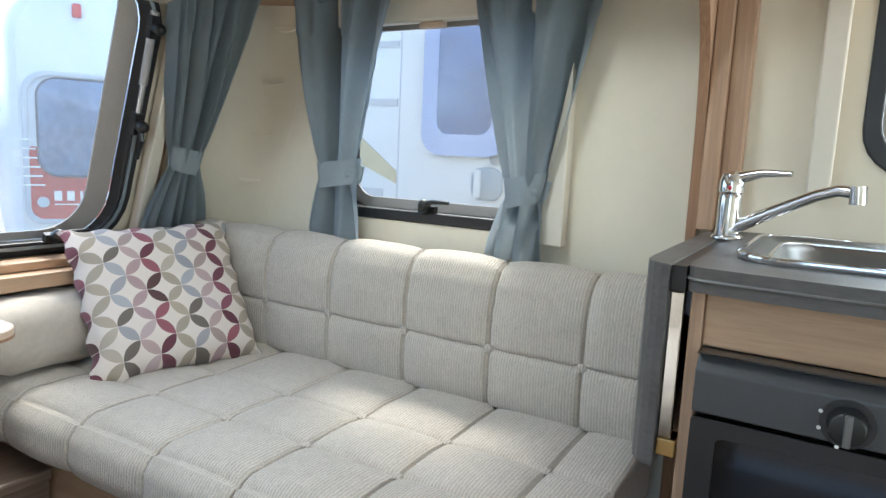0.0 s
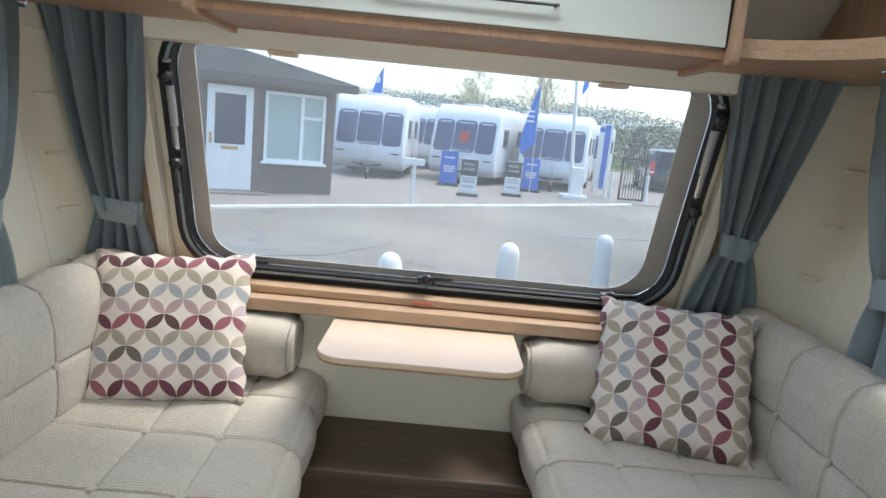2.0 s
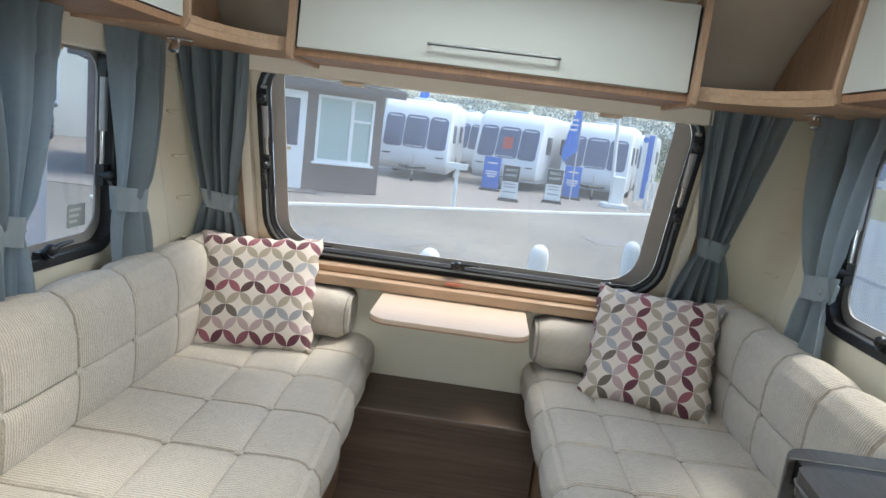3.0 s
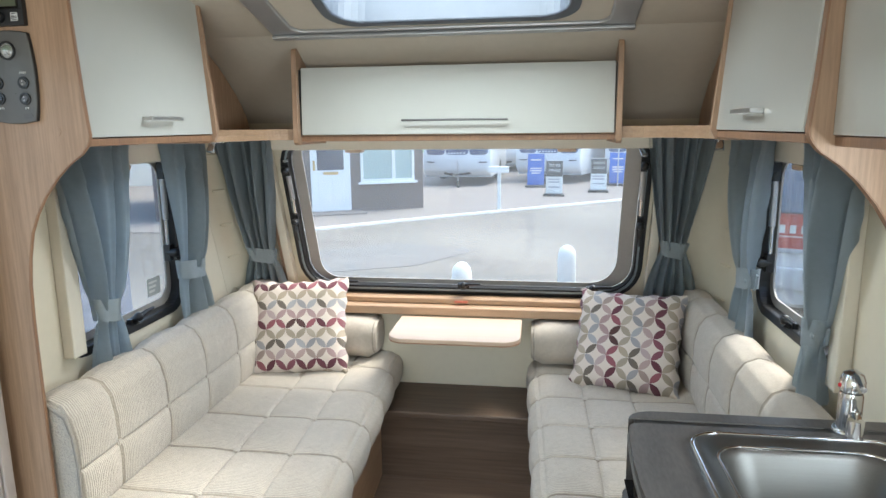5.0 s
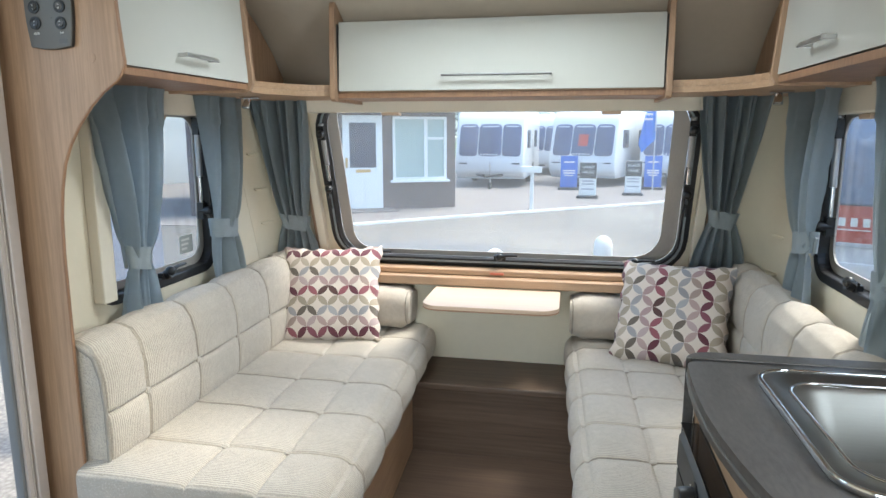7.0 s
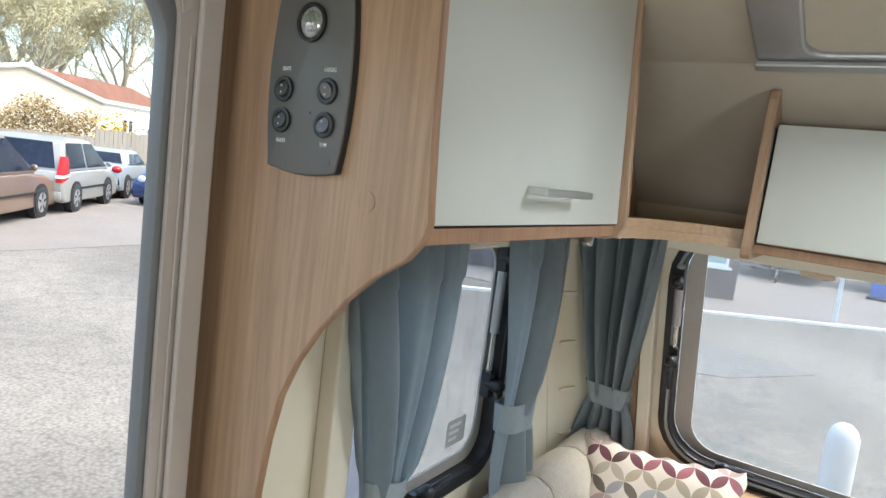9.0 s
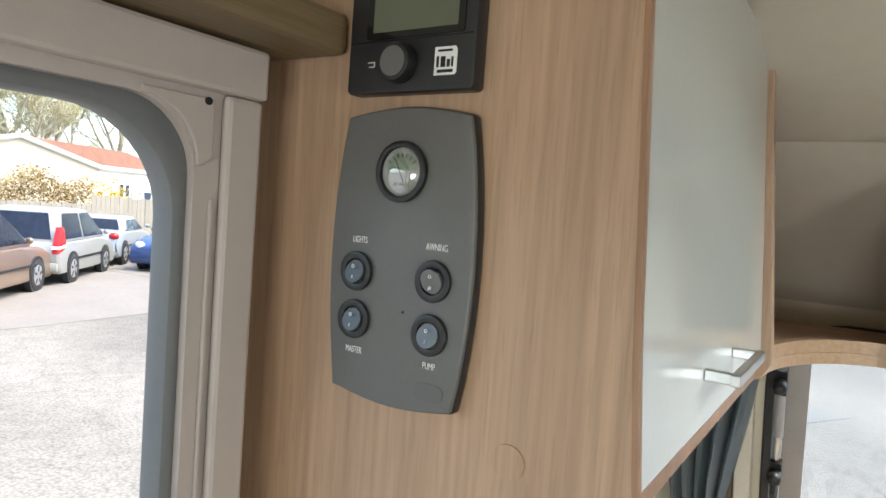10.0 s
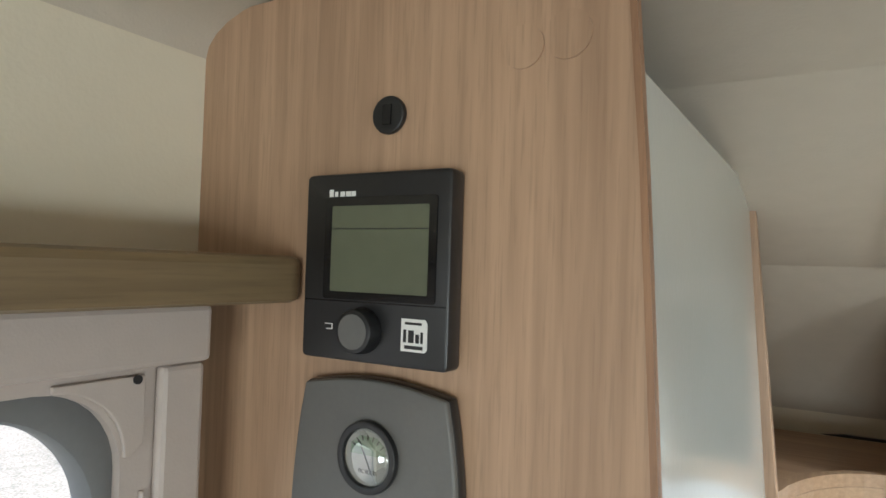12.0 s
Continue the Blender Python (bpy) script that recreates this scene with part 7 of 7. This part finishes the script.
    for front in (False, True):
        bm = bmesh.new()
        y0, y1 = at_z(zb, front), at_z(zt, front)
        e = 0.012 if front else -0.012
        f = [bm.verts.new(m @ Vector((x, y, z))) for x, y, z in ((-hw(zb) + 0.17, y0 + e, zb), (hw(zb) - 0.17, y0 + e, zb), (hw(zt) - 0.2, y1 + e, zt), (-hw(zt) + 0.2, y1 + e, zt))]
        bm.faces.new(f)
        bmesh.ops.solidify(bm, geom=bm.faces[:], thickness=0.015)
        part("windscreen" if front else "rear_screen", bm, DARKGLASS, c, "dark sloping glass")
    part("rear_plate", box(-0.26, 0.26, -L - 0.03, -L + 0.01, 0.55, 0.66, None, m), BRASS, c, "yellow number plate")
    part("front_plate", box(-0.26, 0.26, L - 0.02, L + 0.02, 0.42, 0.53, None, m), LABELWHITE, c, "white number plate")
    part("bumper", box(-w + 0.06, w - 0.06, -L - 0.03, -L + 0.1, 0.30, 0.48, None, m), paint if kind != "suv" else STEELDARK, c, "bumper", True, 0.03)
    if kind == "saloon":
        part("grille", slab(round_rect(-0.3, 0.3, 0.56, 0.76, 0.05, 4), L - 0.08, L + 0.01, m @ XZ), STEELDARK, c, "dark grille")
    return c


SILVER = surf("silver_paint", (0.30, 0.295, 0.27), 0.35, 0.2, var=0.04, scale=3, coat=0.5)
PALEBLUE = surf("pale_silver_blue_paint", (0.34, 0.37, 0.395), 0.35, 0.2, var=0.04, scale=3, coat=0.5)
BRONZE = surf("bronze_paint", (0.23, 0.15, 0.10), 0.3, 0.4, var=0.04, scale=3, coat=0.5)
NAVY = surf("navy_paint", (0.035, 0.07, 0.20), 0.25, 0.3, var=0.05, scale=3, coat=0.5)
BLACKPAINT = surf("black_paint", (0.02, 0.022, 0.028), 0.25, 0.2, var=0.05, scale=3, coat=0.5)
GREYPAINT = surf("grey_paint", (0.16, 0.165, 0.18), 0.3, 0.3, var=0.05, scale=3, coat=0.5)
car((-16.3, 5.9, GZ), 45, SILVER, "silver hatchback with red tail lamps parked in a row", "hatch", 3.9, 1.76, 1.58)
car((-19.3, 8.9, GZ), 45, PALEBLUE, "silver-blue low coupe with dark roof parked in a row", "coupe", 4.1, 1.74, 1.32)
car((-13.6, 2.9, GZ), 45, BRONZE, "bronze off-roader parked in a row", "hatch", 4.5, 1.85, 1.62)
car((-16.9, 10.3, GZ), 213, NAVY, "dark blue saloon facing the yard", "saloon", 4.75, 1.82, 1.45)
car((9.4, 26.2, GZ), -8, BLACKPAINT, "black off-roader with tall red tail lamps by the gate", "suv", 4.5, 1.85, 1.72)
car((-12.9, 14.7, GZ), 31, GREYPAINT, "grey off-roader with red tail lamps beside the office", "suv", 4.6, 1.86, 1.7)
car((14.5, 34.0, GZ), -70, SILVER, "small silver car passing the entrance", "hatch", 4.0, 1.7, 1.5)
cone = thing("parking_cone", (-14.3, 7.75, GZ), "pale traffic cone carrying a blue parking sign", "cone")
part("cone", cyl((-14.3, 7.75, GZ + 0.04), (-14.3, 7.75, GZ + 0.75), 0.16, 0.04, 24), PAINT, cone, "pale cone", True)
part("base", box(-14.55, -14.05, 7.5, 8.0, GZ, GZ + 0.045), PAINT, cone, bevel=0.02)
MC = Matrix.Translation((-14.3, 7.75, GZ)) @ pose(0, 0, 0, 0, 0, 55)
part("sign_board", box(-0.24, 0.24, -0.012, 0.012, 0.72, 1.28, None, MC), BLUEVINYL, cone, "blue parking sign", bevel=0.01)
lettering("P", 0.34, MC @ Matrix.Translation((0, -0.014, 1.09)) @ TXT, LABELWHITE, cone)
part("print", box(-0.18, 0.18, -0.015, -0.0122, 0.86, 0.89, None, MC), LABELWHITE, cone)

# ---- fence, hedge and bungalow on the door side ----
FENCEWOOD = surf("weathered_fence", (0.30, 0.265, 0.22), 0.9, var=0.18, scale=3, bump=0.3, bump_scale=20, per_object=0.5)
fa, fb = Vector((-22.3, 3.4, 0)), Vector((-21.9, 21.4, 0))
fd = (fb - fa).normalized()
fence = thing("board_fence", (fa.x, fa.y, GZ), "weathered close-board timber fence behind the parked cars", "fence")
fr = Matrix.Translation((fa.x, fa.y, GZ)) @ pose(0, 0, 0, 0, 0, math.degrees(math.atan2(fd.y, fd.x)))
bd = bpy.data.meshes.new("fence_board")
bm = box(0, 0.145, -0.012, 0.012, 0.05, 1.80)
bm.to_mesh(bd), bm.free()
bd.materials.append(FENCEWOOD)
rnd = random.Random(7)
for k in range(115):
    ob = new("board", bd)
    ob.parent = fence
    ob.matrix_parent_inverse = at_world(fence).inverted()
    ob.matrix_basis = fr @ pose(k * 0.157, 0.012 * (k % 2), rnd.uniform(-0.04, 0.03) - (0.28 if k < 42 else 0))
for z in (0.4, 1.1):
    part("rail", box(0, 18, 0.026, 0.07, z, z + 0.08, None, fr), FENCEWOOD, fence)


def scatter_leaves(n, inside, size, seed, normal_up=0.3):
    rnd = random.Random(seed)
    verts, faces = [], []
    while len(faces) < n:
        p = inside(rnd)
        if p is None:
            continue
        a = Vector((rnd.uniform(-1, 1), rnd.uniform(-1, 1), rnd.uniform(-1, 1))).normalized() * size * rnd.uniform(0.5, 1.3)
        b = a.cross(Vector((rnd.uniform(-1, 1), rnd.uniform(-1, 1), rnd.uniform(-1, 1)))).normalized() * size * rnd.uniform(0.3, 0.7)
        k = len(verts)
        verts += [p - a, p - a * 0.2 + b, p + a, p - a * 0.2 - b]
        faces.append((k, k + 1, k + 2, k + 3))
    return verts, faces


def stuff(name, vf, material, label, category, kind="stuff", parent=None):
    me = bpy.data.meshes.new(name)
    me.from_pydata([tuple(v) for v in vf[0]], [], vf[1])
    me.materials.append(material)
    ob = new(name, me)
    if parent is not None:
        ob.parent = parent
        ob.matrix_parent_inverse = at_world(parent).inverted()
        ob["label"] = label
        return ob
    return tagged(ob, label, category, kind=kind)


HEDGEMAT = surf("hedge_leaf", (0.30, 0.215, 0.10), 0.8, var=0.4, scale=1.2)
GREENLEAF = surf("spring_twigs", (0.46, 0.42, 0.25), 0.8, var=0.4, scale=0.5)
BARK = surf("bark", (0.45, 0.405, 0.32), 0.9, var=0.2, scale=3, bump=0.5, bump_scale=10)
YELLOW = surf("yellow_blossom", (0.55, 0.36, 0.03), 0.8, var=0.2, scale=3)


def hedge_point(rnd):
    y = rnd.uniform(2.0, 10.8)
    x = -23.9 - 0.02 * (y - 4) + rnd.uniform(-0.7, 0.7)
    top = 1.75 + 0.45 * noise.noise(Vector((y * 0.6, 0, 3))) + 0.2 * math.sin(y * 3)
    return Vector((x, y, GZ + top * (1 - rnd.random() ** 2) + 0.6 * rnd.random()))


stuff("hedge", scatter_leaves(14000, hedge_point, 0.06, 5), HEDGEMAT, "reddish-brown clipped hedge behind the fence", "hedge")
stuff("blossom_shrub", scatter_leaves(500, lambda r: Vector((-23.6 + r.gauss(0, 0.35), 11.4 + r.gauss(0, 0.35), GZ + 1.75 + r.gauss(0, 0.3))), 0.07, 6), YELLOW, "yellow flowering shrub at the hedge's end", "shrub")
BEIGE = surf("beige_render", (0.50, 0.44, 0.34), 0.85, var=0.06, scale=1, bump=0.2, bump_scale=30)
CREAM = surf("cream_render", (0.74, 0.70, 0.60), 0.8, var=0.05, scale=1)
TERRACOTTA = surf("terracotta_tiles", (0.35, 0.17, 0.12), 0.8, var=0.2, scale=2, bump=0.4, bump_scale=8)
bun = thing("bungalow", (-31, 14, GZ), "beige and cream bungalow with terracotta roof behind the fence", "house")
corner = Vector((-30.0, 14.6, GZ))
gd = Vector((0.30, -0.954, 0)).normalized()
ld = Vector((-0.45, 0.89, 0)).normalized()
hgt, rise, glen, llen = 3.1, 0.75, 7.5, 6.2
wal = bmesh.new()
base = [corner, corner + gd * glen, corner + gd * glen + ld * llen, corner + ld * llen]
lo4 = [wal.verts.new(p) for p in base]
up4 = [wal.verts.new(p + Vector((0, 0, hgt))) for p in base]
ap = [wal.verts.new((base[0] + base[1]) / 2 + Vector((0, 0, hgt + rise))), wal.verts.new((base[2] + base[3]) / 2 + Vector((0, 0, hgt + rise)))]
wal.faces.new((lo4[0], lo4[1], up4[1], ap[0], up4[0]))
wal.faces.new((lo4[1], lo4[2], up4[2], up4[1])), wal.faces.new((lo4[2], lo4[3], up4[3], ap[1], up4[2]))
part("gable_wall", wal, BEIGE, bun, "beige rendered gable")
part("front_wall", slab([(0, 0), (llen, 0), (llen, hgt), (0, hgt)], -0.1, 0.0, Matrix.Translation(corner) @ Matrix(((ld.x, 0, -gd.x, 0), (ld.y, 0, -gd.y, 0), (0, 1, 0, 0), (0, 0, 0, 1))) @ Matrix.Identity(4)), CREAM, bun, "cream front wall")
for sgn in (0, 1):
    e0, e1 = (base[0], base[3]) if sgn == 0 else (base[1], base[2])
    out = -gd if sgn == 0 else gd
    bm = bmesh.new()
    z = Vector((0, 0, 1))
    a = e0 - ld * 0.4 + out * 0.5 + z * (hgt - 0.14)
    b = e1 + ld * 0.4 + out * 0.5 + z * (hgt - 0.14)
    c = (base[2] + base[3]) / 2 + ld * 0.4 + z * (hgt + rise + 0.06)
    d = (base[0] + base[1]) / 2 - ld * 0.4 + z * (hgt + rise + 0.06)
    bm.faces.new([bm.verts.new(p) for p in (a, b, c, d)])
    bmesh.ops.solidify(bm, geom=bm.faces[:], thickness=0.10)
    rf = part("roof", bm, TERRACOTTA, bun, "terracotta tiled roof slope")
    part("bargeboard", tube([a - z * 0.02, d - z * 0.02], 0.10, 6), PAINT, bun, "white bargeboard")
    part("gutter", tube([a, b], 0.08, 6), PAINT, bun, "white gutter")
MF = Matrix.Translation(corner) @ Matrix(((ld.x, -gd.x, 0, 0), (ld.y, -gd.y, 0, 0), (0, 0, 1, 0), (0, 0, 0, 1)))
for x0, x1, z0, z1 in ((1.4, 1.75, 1.3, 2.3), (1.9, 2.2, 1.0, 2.3), (3.5, 4.15, 0.3, 2.0), (5.1, 5.5, 1.4, 2.2)):
    w_ = part("window", box(x0 - 0.06, x1 + 0.06, 0.0, 0.05, z0 - 0.06, z1 + 0.06, None, MF), UPVC, bun, "white framed window")
    part("pane", box(x0, x1, 0.0505, 0.056, z0, z1, None, MF), DARKGLASS, w_, "dark pane")
# white works building on the far left
wb = thing("works_building", (-12, 22, GZ), "white single-storey building with blue-framed windows", "building")
MW = Matrix.Translation((-7.5, 22.0, GZ)) @ pose(0, 0, 0, 0, 0, 215)
part("wall", box(0, 14, -5, 0, 0, 4.2, None, MW), CREAM, wb, "white rendered wall")
part("fascia", box(-0.2, 14.2, 0.0, 0.12, 3.2, 4.1, None, MW), PAINT, wb, "white fascia band")
for k in range(4):
    x0 = 1.0 + k * 3.2
    w_ = part("window", ring(round_rect(x0, x0 + 2.2, 1.0, 2.3, 0.01, 1), round_rect(x0 + 0.09, x0 + 2.11, 1.09, 2.21, 0.01, 1), 0.0, 0.07, MW @ XZ), UPVC, wb, "white window frame")
    part("pane", box(x0 + 0.09, x0 + 2.11, 0.002, 0.03, 1.09, 2.21, None, MW), DARKGLASS, w_, "dark pane")
    part("mullion", box(x0 + 0.7, x0 + 0.78, 0.031, 0.06, 1.09, 2.21, None, MW), UPVC, w_)


# ---- trees ----
def bare_tree(at, height, seed, leafy, label):
    rnd = random.Random(seed)
    t = thing("tree", at, label, "tree", "trees")
    verts, faces, tips = [], [], []

    def limb(p, d, length, r, level):
        n = 5 if level < 2 else 4
        sides = (8, 6, 4, 3, 3)[level]
        pts, rs, dirs = [p], [r], [d]
        for k in range(n):
            d = (d + Vector((rnd.gauss(0, 0.13), rnd.gauss(0, 0.13), rnd.gauss(0.05, 0.1)))).normalized()
            p = p + d * length / n
            pts.append(p), rs.append(r * (1 - 0.75 * (k + 1) / n)), dirs.append(d)
        base = len(verts)
        for q, (pt, rr) in enumerate(zip(pts, rs)):
            a = dirs[q].orthogonal().normalized()
            b = dirs[q].cross(a)
            for s in range(sides):
                an = 2 * math.pi * s / sides
                verts.append(pt + (a * math.cos(an) + b * math.sin(an)) * rr)
        for q in range(n):
            for s in range(sides):
                i0, i1 = base + q * sides + s, base + q * sides + (s + 1) % sides
                faces.append((i0, i1, i1 + sides, i0 + sides))
        if level >= 3:
            tips.append(pts[-1]), tips.append(pts[2])
            return
        kids = (12, 8, 6)[level]
        for k in range(kids):
            f = 0.14 + 0.86 * (k + rnd.random()) / kids if level == 0 else 0.25 + 0.75 * (k + rnd.random()) / kids
            i = min(int(f * n), n - 1)
            pt = pts[i].lerp(pts[i + 1], f * n - i)
            side = Vector((rnd.gauss(0, 1), rnd.gauss(0, 1), rnd.gauss(0.25, 0.5))).normalized()
            nd = (dirs[i] * (0.75 if level == 0 else 0.9) + side * 0.85).normalized()
            limb(pt, nd, length * rnd.uniform(0.38, 0.6) * (1.1 - 0.3 * f), max(rs[i] * 0.55, 0.022), level + 1)

    limb(Vector(at), Vector((0, 0, 1)), height * 0.72, height * 0.015, 0)
    stuff("trunk", (verts, faces), BARK, "grey-brown trunk and bare branches", "", parent=t)
    if leafy:
        lv, lf = [], []
        rr = random.Random(seed + 1)
        for p in tips:
            for _ in range(leafy):
                c = p + Vector((rr.gauss(0, 0.25), rr.gauss(0, 0.25), rr.gauss(0, 0.25)))
                a = Vector((rr.gauss(0, 1), rr.gauss(0, 1), rr.gauss(0, 1))).normalized() * rr.uniform(0.12, 0.4)
                b = a.orthogonal().normalized() * 0.02
                k = len(lv)
                lv += [c - a, c + b, c + a, c - b]
                lf.append((k, k + 1, k + 2, k + 3))
        stuff("crown", (lv, lf), GREENLEAF, "sparse spring buds and small leaves", "", parent=t)
    return t


tr1 = bare_tree((-44, 15, GZ), 17, 11, 6, "tall bare spring tree with first small leaves behind the bungalow")
tr2 = bare_tree((-46, 25, GZ), 18, 12, 12, "tall spring tree with yellow-green buds behind the bungalow")
tr3 = bare_tree((8.5, 52, GZ), 9.5, 13, 1, "bare tree rising behind the caravans")
for at, s, a in (((-48, 19.5, GZ), 1.05, 70), ((-43, 31, GZ), 0.9, 150), ((-52, 37, GZ), 1.0, 230), ((-41, 8, GZ), 0.95, 300), ((-46, 12, GZ), 1.1, 40), ((-50, 23, GZ), 1.15, 110), ((-44, 17.5, GZ), 0.85, 200)):
    cp_ = copy_thing(tr2 if a % 20 else tr1, pose(*at, 0, 0, a))
    cp_.scale = (s, s, s)
cp_ = copy_thing(tr3, pose(3.5, 60, GZ, 0, 0, 100))
cp_.scale = (0.85, 0.85, 0.85)

# ---- far hills and woods ----
# distance haze is put into the base colour: green paled towards grey
HILL = surf("hazed_hillside", (0.27, 0.31, 0.25), 0.95, var=0.2, scale=0.02)
bm = bmesh.new()
nx, ny = 90, 10
rows = []
for j in range(ny):
    f = j / (ny - 1)
    row = []
    for i in range(nx):
        x = -420 + 900 * i / (nx - 1)
        y = 150 + 350 * f
        z = GZ - 0.3 + (16 + 9 * noise.noise(Vector((x * 0.006, 1.3, 0))) + 5 * noise.noise(Vector((x * 0.02, y * 0.02, 2)))) * (math.sin(f * math.pi / 2) ** 1.2)
        row.append(bm.verts.new((x, y, z)))
    rows.append(row)
for a, b in zip(rows, rows[1:]):
    for i in range(nx - 1):
        bm.faces.new((a[i], a[i + 1], b[i + 1], b[i]))
single("hillside", bm, HILL, "low green hillside on the horizon, haze mixed into its colour", kind="structure", smooth=True)
# woodland colour lightened and blued to carry the haze
WOODS = surf("hazed_woods", (0.21, 0.235, 0.235), 0.95, var=0.15, scale=0.08)


def wood_point(rnd):
    x = rnd.uniform(-260, 380)
    f = rnd.random()
    y = 140 + 260 * f
    g = (y - 150) / 350
    z = GZ + (16 + 9 * noise.noise(Vector((x * 0.006, 1.3, 0)))) * (math.sin(max(0, g) * math.pi / 2) ** 1.2)
    h = 5 + 4 * noise.noise(Vector((x * 0.05, y * 0.05, 7)))
    if noise.noise(Vector((x * 0.012, y * 0.02, 5))) < -0.05 and f > 0.25:
        return None
    return Vector((x, y, z + h * rnd.random()))


stuff("distant_woods", scatter_leaves(60000, wood_point, 0.6, 8), WOODS, "bands of distant leafless woodland, coloured paler and bluer for haze", "woods")
# scrub paled too, some haze painted into its olive
BUSH = surf("scrub", (0.20, 0.21, 0.15), 0.95, var=0.25, scale=0.4)


def bush_point(rnd):
    x = rnd.uniform(2, 60)
    y = 44 + 0.35 * (x - 2) + rnd.gauss(0, 2.0)
    h = 3.2 + 1.5 * noise.noise(Vector((x * 0.2, 0, 1)))
    if x < 9:
        h *= 0.7
    return Vector((x, y, GZ + h * (1 - rnd.random() ** 1.7)))


stuff("roadside_scrub", scatter_leaves(60000, bush_point, 0.11, 9), BUSH, "olive-brown scrub along the road", "scrub")
single("verge", slab([(8, 40), (70, 58), (70, 120), (-60, 120), (-60, 60)], GZ + 0.014, GZ + 0.03, XY), surf("grass", (0.09, 0.13, 0.04), 0.95, var=0.3, scale=0.6), "green grass verge beyond the road", kind="structure")
wire = thing("overhead_wire", (-40, 10, 4), "thin overhead wire crossing the sky", "wire")
part("wire", tube([(-38 - 0.3 * k, -6 + 2.4 * k, 4.6 - 0.10 * k - 0.012 * k * (20 - k)) for k in range(21)], 0.02, 5), STEELDARK, wire)
